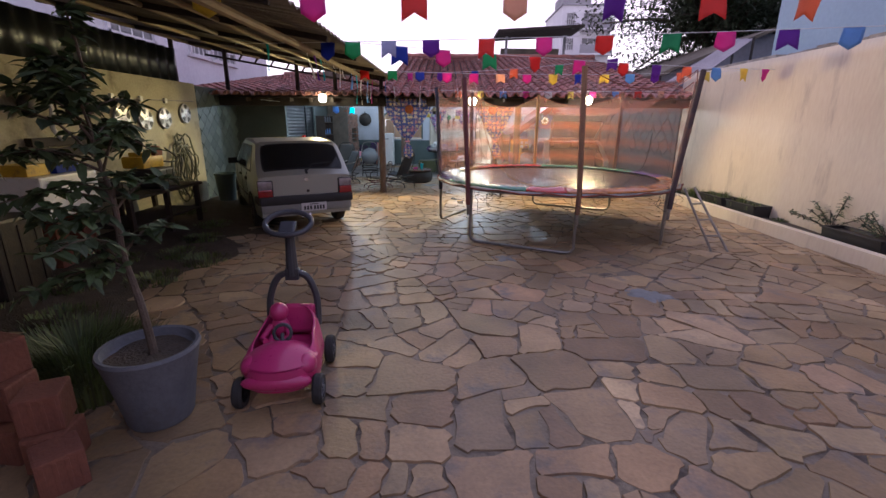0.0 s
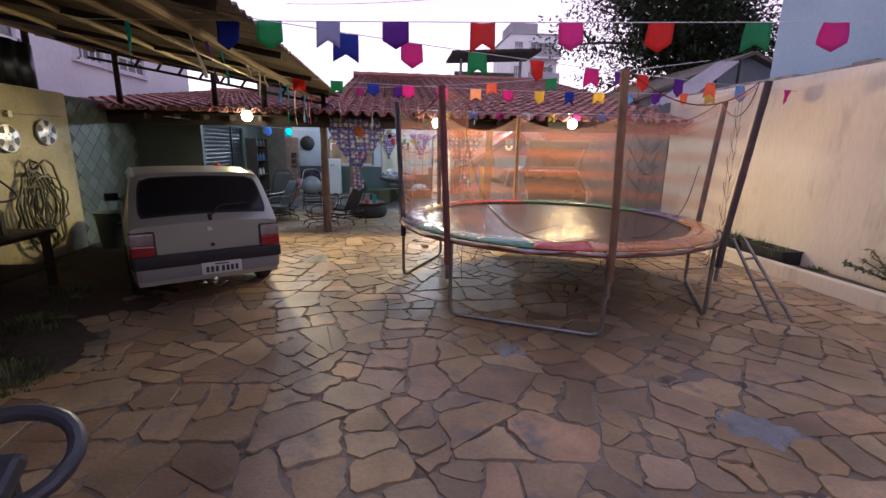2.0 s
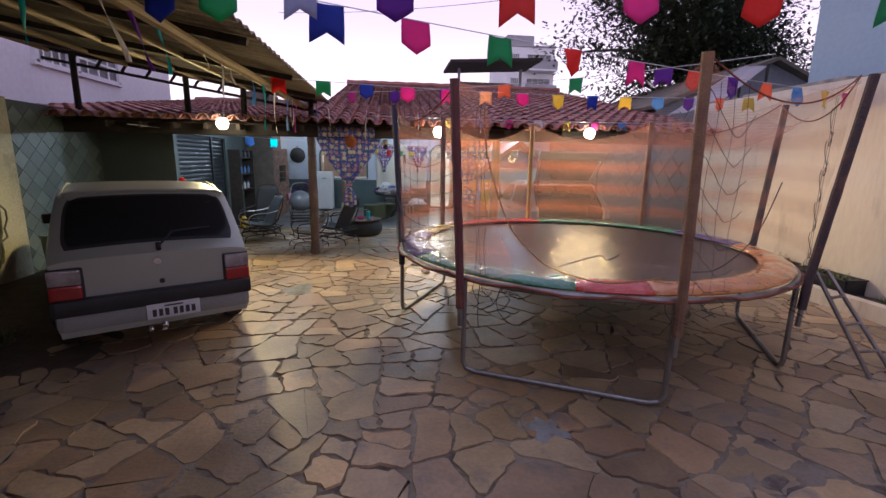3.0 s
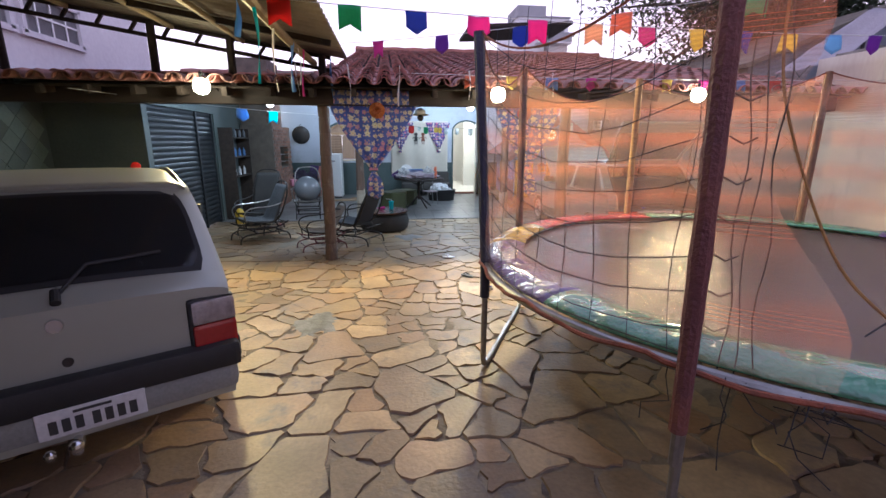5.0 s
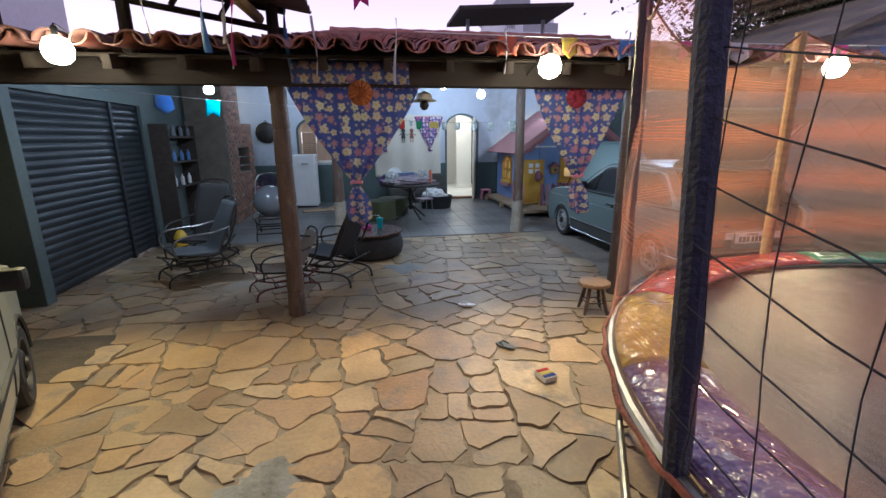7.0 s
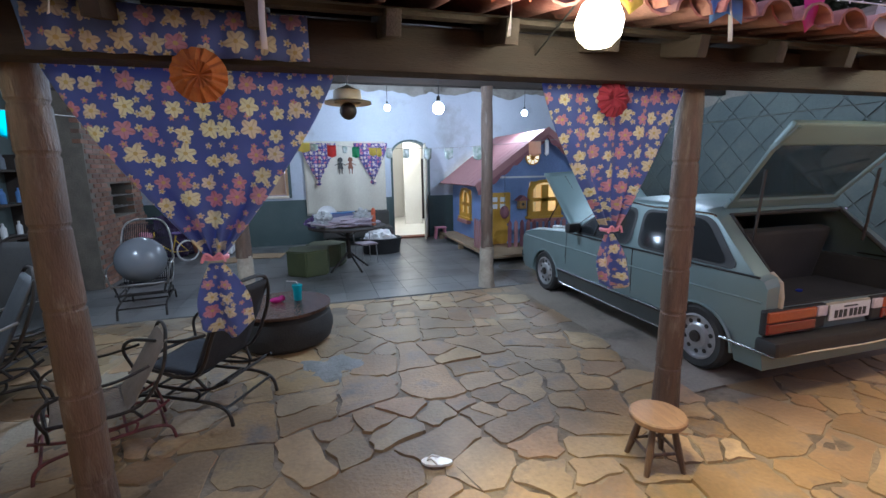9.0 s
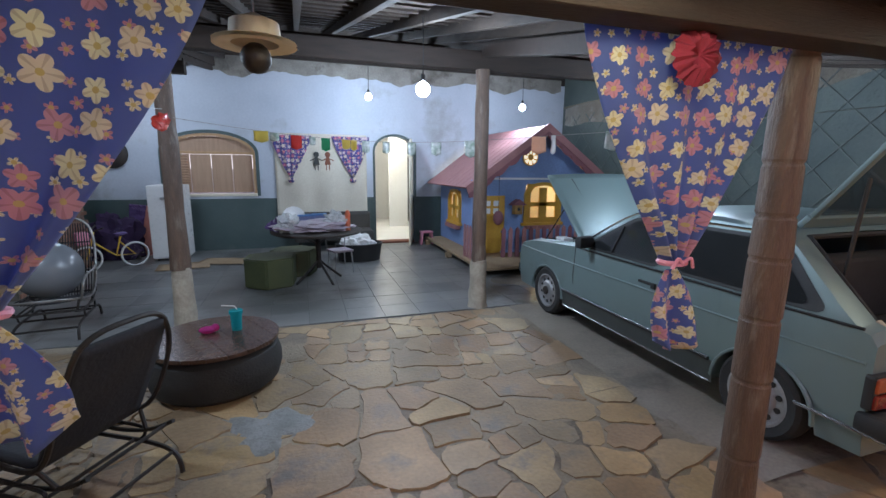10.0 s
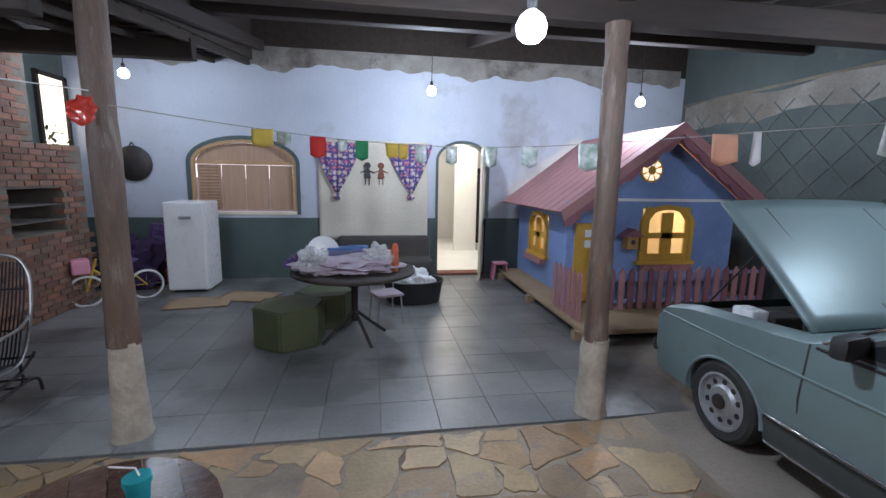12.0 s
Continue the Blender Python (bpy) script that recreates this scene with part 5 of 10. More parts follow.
box(bm, (-0.35, 3.1, 0.80), (0.22, 0.18, 0.14), None, 0.02)
cyl(bm, (0.1, 3.1, 0.76), (0.1, 3.1, 0.86), 0.17, 0.15, 20)
tube(bm, smooth_path([(0.25, 3.1, 0.83), (0.45, 3.2, 0.86), (0.5, 3.4, 0.8)], 6), 0.03, 8)
part("engine_block", bm, IRON, gol)
bm = B()
box(bm, (-0.52, 3.15, 0.83), (0.13, 0.17, 0.15), None, 0.015)
part("coolant_tank", bm, WHITE_PAINT, gol, "white coolant tank")
part("boot_floor", box(B(), (0, 0.36, 0.49), (1.36, 0.60, 0.36), None, 0.03), CABIN, gol, "dark carpeted boot floor")
part("sill_lining", box(B(), (0, 0.07, 0.64), (1.34, 0.05, 0.11), None, 0.015), CABIN, gol)
for x in (-0.71, 0.71):
    part("side_lining", box(B(), (x, 0.42, 0.76), (0.06, 0.62, 0.30), None, 0.015), CABIN, gol)
part("rear_seat", box(B(), (0, 0.68, 0.9), (1.3, 0.12, 0.56), pose(0, 0, 0, 12), 0.03), CABIN, gol, "dark folded rear seat")
part("blue_light", ball(B(), (-0.05, 0.30, 0.685), 0.022, 10, (1.4, 1, 0.6)), FLAG["blue"], gol, "small blue plastic lens in the boot")
bm = B()
for x in (-0.36, 0.36):
    box(bm, (x, 1.45, 0.88), (0.48, 0.14, 0.6), pose(0, 0, 0, 14), 0.05)
    box(bm, (x, 1.53, 1.23), (0.26, 0.09, 0.18), pose(0, 0, 0, 14), 0.03)
part("seat", bm, CABIN, gol)
bm = B()
tube(bm, [(-0.36 + 0.18 * math.cos(k * 0.4), 2.02 + 0.06 * math.sin(k * 0.4), 1.02 + 0.16 * math.sin(k * 0.4)) for k in range(16)], 0.013, 6, True)
part("steering_wheel", bm, BLACK_TRIM, gol)
bm = box(B(), (0, 2.22, 0.92), (1.36, 0.36, 0.12), pose(0, 0, 0, -8), 0.04)
part("dashboard", bm, CABIN, gol, "dark dashboard")


def bonnet(u, v):
    x = (2 * u - 1) * 0.71 * (1 - 0.05 * v)
    return Vector((x, 1.06 * v, 0.03 * (1 - (2 * u - 1) ** 2) - 0.03 * v * v))


bm = sheet(B(), 16, 10, bonnet)
hood = thicken(part("bonnet", bm, CAR_BLUE, gol, "raised bonnet", 40, "", pose(0, 2.56, 0.95, 44)), 0.022)
# ink-dark tubes draw the shade along the two pressed creases
for x in (-0.40, 0.40):
    bm = tube(B(), [(x, 0.05 + 0.115 * k, 0.0205 - 0.0003 * k * k) for k in range(9)], 0.008, 6)
    part("bonnet_crease", bm, INK, hood, "dark line for the shade of a pressed crease")
# vent slots: solid dark bars stand for the shade in each slot
bm = B()
for k in range(16):
    x = 0.17 - k * 0.022
    box(bm, (x, 0.12, 0.036 - 0.061 * x * x), (0.010, 0.075, 0.010))
part("bonnet_vent", bm, INK, hood)
bm = B()
tube(bm, [(-0.55, 3.50, 0.83), (-0.48, 3.1, 1.42)], 0.008, 6)
part("bonnet_stay", bm, IRON, gol)
# tailgate: a frame with glass, hinged at the roof
gate_m = pose(0, 0.56, 1.42) @ pose(0, 0, 0, -52)
bm = B()
for x in (-0.58, 0.58):
    beam(bm, (x * 0.96, 0, 0), (x * 1.1, -0.60, 0), 0.045, 0.03, 0.01)
    beam(bm, (x * 1.1, -0.58, 0), (x * 1.06, -0.80, -0.02), 0.05, 0.04, 0.01)
beam(bm, (-0.6, -0.02, 0), (0.6, -0.02, 0), 0.09, 0.04, 0.01)
beam(bm, (-0.66, -0.72, 0), (0.66, -0.72, 0), 0.20, 0.05, 0.02)
gate = part("tailgate", bm, CAR_BLUE, gol, "raised tailgate", 24, "", gate_m)
bm = B()
prism(bm, [(-0.54, -0.06), (0.54, -0.06), (0.60, -0.64), (-0.60, -0.64)], 0.006, pose(0, 0, 0.004))
part("tailgate_glass", bm, CAR_GLASS, gate)
bm = tube(B(), [(-0.50, -0.66, 0.03), (0.0, -0.655, 0.034), (0.5, -0.66, 0.03)], 0.014, 6)
part("tailgate_handle_strip", bm, BLACK_TRIM, gate)
for x in (-0.60, 0.60):
    bm = tube(B(), [(x, 0.30, 1.08), (x, 0.26, 1.72)], 0.011, 6)
    part("gas_strut", bm, IRON, gol)
bm = B()
tube(bm, [(-0.665, 0.09, 0.935), (-0.60, 0.50, 1.345), (0.60, 0.50, 1.345), (0.665, 0.09, 0.935)], 0.018, 6)
part("tailgate_seal", bm, RUBBER, gol)
for s in (-1, 1):
    bm = tube(B(), [(s * 0.66, 0.0, 0.665), (s * 0.665, -0.004, 0.78), (s * 0.665, 0.015, 0.885), (s * 0.665, 0.085, 0.945)], 0.020, 8)
    part("boot_jamb", bm, JAMB_CREAM, gol, "faded cream jamb of the boot")
part("boot_sill", box(B(), (0, 0.008, 0.672), (1.31, 0.05, 0.022), None, 0.008), JAMB_CREAM, gol, "faded cream sill of the boot")
part("windscreen", G.top_pane(1.755, 2.385, 0.94, 0.012), CAR_GLASS, gol)
for s in (-1, 1):
    for name, seal, pane in (("rear_side_window", ((0.20, 0.945), (1.27, 0.945), (1.30, 1.335), (0.55, 1.335)), ((0.29, 0.968), (1.235, 0.968), (1.265, 1.31), (0.60, 1.31))),
                             ("front_side_window", ((1.36, 0.945), (2.36, 0.945), (1.76, 1.335), (1.36, 1.335)), ((1.395, 0.968), (2.28, 0.968), (1.735, 1.31), (1.395, 1.31)))):
        part("side_window_seal", G.side_poly(s, seal, 0.11, 0.004), BLACK_TRIM, gol)
        part(name, G.side_poly(s, pane, 0.10, 0.008), CAR_GLASS, gol)
    bm = tube(B(), [(s * (G.wide(y, z) + 0.012), y, z) for y, z in ((1.93, 0.965), (1.90, 1.10), (1.87, 1.225))], 0.010, 6)
    part("quarter_light_bar", bm, BLACK_TRIM, gol)
    bm = tube(B(), smooth_path([(s * (G.wide(y, z) + 0.006), y, z) for y, z in ((2.40, 0.96), (1.78, 1.352), (1.2, 1.36), (0.60, 1.352), (0.53, 1.33))], 5), 0.009, 6)
    part("rain_gutter", bm, CHROME, gol, "bright gutter strip")
    # dark tubes again draw the shade of the door gaps
    for pts in ([(1.31, 0.26), (1.31, 0.6), (1.31, 0.93)], [(2.46, 0.93), (2.48, 0.6), (2.46, 0.26)]):
        bm = tube(B(), [(s * (G.wide(y, z) + 0.001), y, z) for y, z in pts], 0.006, 5)
        part("door_gap", bm, INK, gol)
    bm = tube(B(), [(s * (G.wide(y, 0.925) + 0.004), y, 0.925) for y in (0.06, 0.5, 1.2, 1.8, 2.42)], 0.010, 6)
    part("belt_strip", bm, BLACK_TRIM, gol)
    bm = tube(B(), [(s * (G.wide(y, 0.74) + 0.002), y, 0.74 - 0.004 * y) for y in (0.03, 0.5, 1.2, 2.0, 2.7, 3.3, 3.66)], 0.010, 6)
    part("flank_crease", bm, CAR_BLUE, gol)
    part("lower_flank", G.side_pane(s, ((0.84, 0.20), (2.67, 0.20), (2.67, 0.38), (0.84, 0.38)), 0.005), DARK_FLANK, gol, "dark stone-guard paint below the strip")
    bm = tube(B(), [(s * (G.wide(y, 0.39) + 0.008), y, 0.39) for y in (0.86, 1.3, 2.1, 2.65)], 0.016, 6)
    part("rub_strip", bm, BLACK_TRIM, gol)
    bm = tube(B(), [(s * (G.wide(y, 0.41) + 0.012), y, 0.405) for y in (0.86, 1.3, 2.1, 2.65)], 0.005, 5)
    part("rub_strip_bead", bm, CHROME, gol)
    bm = tube(B(), [(s * (G.wide(y, 0.21) + 0.005), y, 0.205) for y in (0.86, 1.4, 2.1, 2.66)], 0.010, 6)
    part("sill_strip", bm, CHROME, gol)
    bm = box(B(), (s * 0.838, 1.48, 0.795), (0.02, 0.17, 0.026), None, 0.008)
    box(bm, (s * 0.842, 1.40, 0.785), (0.025, 0.045, 0.05), None, 0.01)
    part("door_handle", bm, BLACK_TRIM, gol, "black door handle")
    bm = box(B(), (s * 0.91, 2.22, 1.02), (0.19, 0.08, 0.12), pose(0, 0, 0, 0, 0, -s * 12), 0.03)
    tube(bm, [(s * 0.78, 2.24, 0.98), (s * 0.86, 2.23, 1.0)], 0.022, 6)
    part("wing_mirror", bm, BLACK_TRIM, gol, "black wing mirror")
    for yw in G.wheels:
        wheel(gol, (s * 0.75, yw, 0.265), s, STEEL_RIM, 0.185)
        bm = B()
        tube(bm, [(s * (G.wide(yw, 0.4) + 0.001), yw + 0.32 * math.cos(math.pi * k / 14), 0.27 + 0.32 * math.sin(math.pi * k / 14)) for k in range(15)], 0.013, 6)
        part("arch_lip", bm, CAR_BLUE, gol)
    bm = box(B(), (s * 0.525, -0.005, 0.595), (0.58, 0.05, 0.20), None, 0.018)
    tail = part("tail_lamp", bm, BLACK_TRIM, gol, "orange and red tail lamp")
    part("amber_lens", box(B(), (s * 0.575, -0.018, 0.64), (0.46, 0.05, 0.085), None, 0.012), LAMP_AMBER, tail, "amber lens")
    part("red_lens", box(B(), (s * 0.575, -0.018, 0.548), (0.46, 0.05, 0.085), None, 0.012), LAMP_RED_DARK, tail, "dark red lens")
    part("clear_lens", box(B(), (s * 0.29, -0.018, 0.64), (0.10, 0.05, 0.085), None, 0.010), LAMP_CLEAR, tail, "clear lens")
for y, zc, wide_ in ((-0.05, 0.42, 1.66), (3.70, 0.40, 1.56)):
    bm = box(B(), (0, y, zc), (wide_, 0.16, 0.12), None, 0.03)
    part("bumper", bm, BLACK_TRIM, gol, "dark bumper with a bright strip")
bm = tube(B(), [(-0.83, 0.30, 0.37), (-0.82, -0.11, 0.37), (0, -0.135, 0.37), (0.82, -0.11, 0.37), (0.83, 0.30, 0.37)], 0.011, 6)
part("bumper_strip", bm, CHROME, gol)
plate_bars(gol, pose(0, -0.03, 0.61), 0.42, 0.13)
bm = box(B(), (0, 3.735, 0.62), (1.0, 0.03, 0.16), None, 0.01)
for k in range(5):
    box(bm, (0, 3.75, 0.56 + k * 0.03), (1.0, 0.02, 0.008))
part("grille", bm, BLACK_TRIM, gol)

# the body sits low on its springs: everything but the wheels is lowered
low = Matrix.Diagonal((1, 1, 0.93, 1))
for ob in gol.children:
    if not ob.name.startswith("tyre"):
        basis = ob.matrix_basis.copy()
        ob.data.transform(basis.inverted() @ low @ basis)
        for sub in ob.children:
            deep = basis @ sub.matrix_basis
            sub.data.transform(deep.inverted() @ low @ deep)

# ---- trampoline ----
TC, TR, TH = Vector((1.88, 7.62, 0)), 1.945, 0.85
tramp = thing("trampoline", pose(TC.x, TC.y, 0), "round trampoline with orange net, padded edge and bent poles", "trampoline")
POLE_A = [173, 220.4, 266, 310, 354.7, 40, 87.8, 131.5]


def ring_at(a, r, z):
    return Vector((r * math.cos(radians(a)), r * math.sin(radians(a)), z))


bm = B()
tube(bm, [ring_at(a, TR, TH - 0.045) for a in range(0, 360, 5)], 0.025, 10, True)
part("ring_frame", bm, STEEL, tramp, "galvanised ring tube")
bm = B()
sheet(bm, 72, 6, lambda u, v: ring_at(360 * u, 0.001 + (TR - 0.27) * v, TH - 0.015 - 0.03 * (1 - v * v)), True)
part("jumping_mat", bm, MAT_BLACK, tramp, "worn dark jumping mat")
PADS = [(20, 60, "green"), (60, 85, "green"), (85, 135, "red"), (135, 159, "yellow"), (159, 199, "purple"), (199, 246, "green"), (246, 262, "red"), (262, 350, "orange"), (350, 380, "purple")]
for a0, a1, tone in PADS:
    bm = B()
    def pad(u, v, a0=a0, a1=a1):
        a = a0 + (a1 - a0) * u
        edge = 4 * v * (1 - v)
        return ring_at(a, TR - 0.29 + 0.275 * v, TH + 0.004 + 0.022 * edge + 0.02 * noise.noise((a * 0.25, v * 3, 1)) * edge - 0.02 * (1 - edge) * (v > 0.5))
    sheet(bm, max(8, int((a1 - a0) / 2)), 8, pad)
    thicken(part("edge_pad", bm, PAD[tone], tramp, tone + " glossy vinyl edge pad", 60), 0.012, -1)
for a, b in ((220.4, 266), (310, 354.7), (40, 87.8), (131.5, 173)):
    bm = B()
    p0, p1 = ring_at(a, TR, 0), ring_at(b, TR, 0)
    mid = (p0 + p1) / 2
    q0, q1 = p0 + (p1 - p0).normalized() * 0.1, p1 + (p0 - p1).normalized() * 0.1
    tube(bm, [p0 + Vector((0, 0, TH - 0.05)), p0 + Vector((0, 0, 0.4)), p0 + Vector((0, 0, 0.10)), p0 + (q0 - p0) * 0.3 + Vector((0, 0, 0.045)), q0 + Vector((0, 0, 0.022)),
              q1 + Vector((0, 0, 0.022)), p1 + (q1 - p1) * 0.3 + Vector((0, 0, 0.045)), p1 + Vector((0, 0, 0.10)), p1 + Vector((0, 0, 0.4)), p1 + Vector((0, 0, TH - 0.05))], 0.021, 10)
    part("leg", bm, STEEL, tramp, "bent galvanised leg")
TOPS = {}
for i, a in enumerate(POLE_A):
    lean_out = {310: 0.17, 354.7: 0.14, 173: 0.03, 266: 0.10, 220.4: 0.13}.get(a, 0.02)
    base = 0.0 if a == 173 else 0.05
    drift = {266: -2.5}.get(a, 0)
    top = {310: 2.38, 266: 2.36, 354.7: 2.36}.get(a, 2.28)
    foot, knee, head = ring_at(a, TR + base, 0.42), ring_at(a, TR + base + lean_out * 0.12, TH), ring_at(a + drift, TR + 0.05 + lean_out, top)
    TOPS[a] = head
    bm = B()
    tube(bm, [foot, knee, knee.lerp(head, 0.5) + Vector((0, 0, 0.01)), head], 0.02, 8)
    pole = part("pole", bm, STEEL, tramp, "net pole")
    bm = B()
    k2 = foot.lerp(knee, 0.35)
    path = [k2, knee] + [knee.lerp(head, t / 14) for t in range(1, 15)]
    tube(bm, path, [0.034 + 0.004 * noise.noise((j * 0.9, a, 0)) for j in range(len(path))], 10)
    sleeve_tone = {173: "navy", 220.4: "plum", 266: "rust", 40: "rust", 87.8: "ochre"}.get(a, "dark")
    part("foam_sleeve", bm, SLEEVE[sleeve_tone], pole, "faded " + sleeve_tone + " foam sleeve")


def net_panel(a0, a1, sag, low=0.0, span=None):
    h0, h1 = TOPS[a0], TOPS[a1]
    b1 = a1 if a1 > a0 else a1 + 360

    def f(u, v):
        a = a0 + (b1 - a0) * u
        low_p = ring_at(a, TR + 0.02, TH + 0.01 + low)
        top_p = h0.lerp(h1, u)
        arc = ring_at(a, TR + 0.04 - 0.05 * math.sin(math.pi * u), 0)
        top_p = Vector((top_p.x * 0.6 + arc.x * 0.4, top_p.y * 0.6 + arc.y * 0.4, top_p.z - sag * 4 * u * (1 - u)))
        p = low_p.lerp(top_p, v)
        w = 0.05 * noise.noise((a * 0.06, v * 2.2, 7)) + 0.015 * noise.noise((a * 0.4, v * 6, 3))
        return p + Vector((p.x, p.y, 0)).normalized() * w * math.sin(math.pi * min(1, v * 1.1))
    return f


SAGS = [0.22, 0.30, 0.24, 0.24, 0.22, 0.22, 0.25, 0.22]
for i, a in enumerate(POLE_A):
    nxt = POLE_A[(i + 1) % 8]
    if a == 220.4:
        continue  # the way in stays open
    if a != 266:  # here the net has torn away and only its hem is left
        bm = sheet(B(), 20, 14, net_panel(a, nxt, SAGS[i]))
        part("net_panel", bm, NET if a in (173, 310) else NET_THICK, tramp, "faded orange see-through net", 0)
    bm = B()
    f = net_panel(a, nxt, SAGS[i])
    tube(bm, [f(u / 16, 1.0) for u in range(17)], 0.006, 5)
    part("net_hem", bm, HEM, tramp)
bm = B()
tube(bm, [ring_at(a, TR + 0.03 + 0.008 * math.sin(a * 0.7), TH - 0.02 - 0.03 * abs(math.sin(a * 0.16)) + 0.012 * noise.noise((a * 0.6, 0, 0))) for a in range(0, 360, 2)], 0.011, 6, True)
part("lower_hem", bm, HEM, tramp, "gathered orange hem of the net")
f = net_panel(220.4, 266, SAGS[1])
bm = sheet(B(), 8, 14, lambda u, v: f(u * (0.10 + 0.16 * (1 - v) ** 2 + 0.05 * math.sin(v * 9)), v))
part("net_gather", bm, NET_THICK, tramp, "orange net bunched beside the way in", 0)
# orange awning of net drawn over the far right corner
bm = B()
def drawn(u, v):
    a, b, c = TOPS[266], TOPS[310] + Vector((-0.1, 0, -0.05)), TOPS[87.8] + Vector((0.2, -0.2, -0.15))
    p = a.lerp(b, u).lerp(c.lerp(b, u), v)
    return p + Vector((0, 0, -0.45 * math.sin(math.pi * v) * (1 - u) - 0.35 * math.sin(math.pi * u) * (1 - v * 0.5) + 0.04 * noise.noise((u * 5, v * 5, 2))))
sheet(bm, 16, 16, drawn)
part("net_roof", bm, NET, tramp, "slack orange net drawn across the top", 0)
# sagging dark ropes of the torn safety net
rng = random.Random(11)
for a0, a1, rows, cols_n in ((173, 220.4, 10, 10), (266.5, 276, 7, 3), (303, 310, 6, 2)):
    bm = B()
    h0 = ring_at(a0, TR - 0.06, 0)
    for r in range(rows):
        z = TH + 0.16 + r * 1.36 / rows
        tube(bm, [ring_at(a0 + (a1 - a0) * k / 10, TR + 0.05 - 0.01 * math.sin(k), max(TH + 0.03 + 0.004 * r, z - (0.10 + 0.014 * r) * math.sin(math.pi * (k / 10) ** 1.4) - 0.16 * k / 10 + 0.010 * rng.uniform(-1, 1))) for k in range(11)], 0.0021, 5)
    for c in range(cols_n):
        a = a0 + (a1 - a0) * (c + 0.5) / cols_n
        tube(bm, [ring_at(a + 0.5 * math.sin(k * 0.9 + c), TR + 0.05, TH + 0.02 + k * 0.135) for k in range(11)], 0.0015, 5)
    part("rope_net", bm, ROPE, tramp, "dark knotted rope mesh")
for k in range(26):
    bm = B()
    a = rng.choice([rng.uniform(218, 232), rng.uniform(262, 275), rng.uniform(300, 330), rng.uniform(200, 360)])
    p = ring_at(a, TR + 0.02, TH - 0.03)
    n_len = rng.uniform(0.08, 0.28)
    tube(bm, [p + Vector((0.03 * rng.uniform(-1, 1) * j, 0.03 * rng.uniform(-1, 1) * j, -n_len * j / 4)) for j in range(5)], 0.0022, 5)
    part("loose_rope", bm, ROPE, tramp, "loose end of dark rope")
bm = B()
for a, low in ((221.7, 0.80), (223.0, 0.42), (224.2, 0.86)):
    tube(bm, [ring_at(a + 0.35 * math.sin(k * 1.1 + a) + 0.1 * k, TR - 0.02, 2.1 + (low - 2.1) * k / 14) for k in range(15)], 0.0024, 5)
for k in range(7):
    z = 1.0 + 0.13 * k
    tube(bm, [ring_at(220.6, TR + 0.02, z), ring_at(222.0, TR, z - 0.03), ring_at(223.0, TR - 0.02, z - 0.01)], 0.003, 5)
tube(bm, smooth_path([ring_at(300, TR - 0.15, 1.6), ring_at(304, TR - 0.3, 1.15), ring_at(296, TR - 0.45, 0.88), ring_at(285, TR - 0.5, 0.86)], 5), 0.004, 6)
tube(bm, smooth_path([ring_at(240, 1.4, 0.87), ring_at(255, 1.1, 0.93), ring_at(262, 0.95, 0.86), ring_at(275, 0.8, 0.88)], 5), 0.004, 6)
part("slack_rope", bm, ROPE, tramp)
bm = tube(B(), smooth_path([ring_at(a, TR - 0.05, z) for a, z in ((223.5, 2.1), (224.5, 1.76), (230, 1.3), (235.2, 1.1), (241.2, 0.97), (252, 0.90), (263, 0.95))], 6), 0.005, 6)
part("edge_strap", bm, STRAP, tramp, "slack ochre strap along the opening of the net")
# ladder
ladder = thing("trampoline_ladder", I4, "thin steel ladder leaning on the trampoline ring", "ladder")
for dx in (0.0, 0.22):
    bm = B()
    tube(bm, [(3.76 + dx, 5.93 - dx * 0.1, 0.0), (3.42 + dx * 0.8, 6.25 + dx * 0.3, 0.84)], 0.017, 8)
    part("rail", bm, STEEL, ladder)
for t in (0.25, 0.5, 0.75):
    bm = B()
    tube(bm, [Vector((3.76, 5.93, 0)).lerp(Vector((3.42, 6.25, 0.84)), t), Vector((3.98, 5.91, 0)).lerp(Vector((3.6, 6.32, 0.84)), t)], 0.014, 8)
    part("rung", bm, STEEL, ladder)

# ---- turned timber posts ----
def turned_post(name_label, x, y, top, foot=0.0, thick=0.08):
    notch = 0.0015 if foot else 0.006
    ob = thing("timber_post", pose(x, y, 0), name_label, "post", "carport posts")
    bm = B()
    prof = [(thick * 1.1, foot)]
    z = foot
    rngp = random.Random(int(x * 10 + y))
    while z < top - 0.3:
        z += rngp.uniform(0.16, 0.42)
        r = thick * (1.0 if z < 1.0 else 0.95) + rngp.uniform(-0.004, 0.004)
        prof += [(r, z), (r - notch, z + 0.012), (r + notch / 3, z + 0.03)]
    prof += [(thick, top)]
    lathe(bm, prof, 18)
    for v in bm.verts:
        v.co.x += 0.012 * noise.noise((v.co.z * 1.5, x, 1))
        v.co.y += 0.012 * noise.noise((v.co.z * 1.5, y, 9))
    part("shaft", bm, POST_WOOD, ob, "reddish notched tree-trunk shaft", 60)
    if foot:
        bm = B()
        lathe(bm, [(0.125, 0.0), (0.112, 0.05), (0.10, 0.16), (0.097, foot * 0.5), (0.094, foot - 0.06), (0.088, foot + 0.02), (0.0, foot + 0.03)], 18)
        for v in bm.verts:
            v.co += Vector((noise.noise(v.co * 9), noise.noise(v.co * 9 + Vector((5, 0, 0))), 0)) * 0.018
        part("footing", bm, RAW_PALE, ob, "pale chipped cement footing", 60)
    return ob


turned_post("reddish notched timber post at the front of the carport", -1.53, 11.20, 2.12)
turned_post("reddish notched timber post beside the stool", 1.79, 11.19, 2.12)
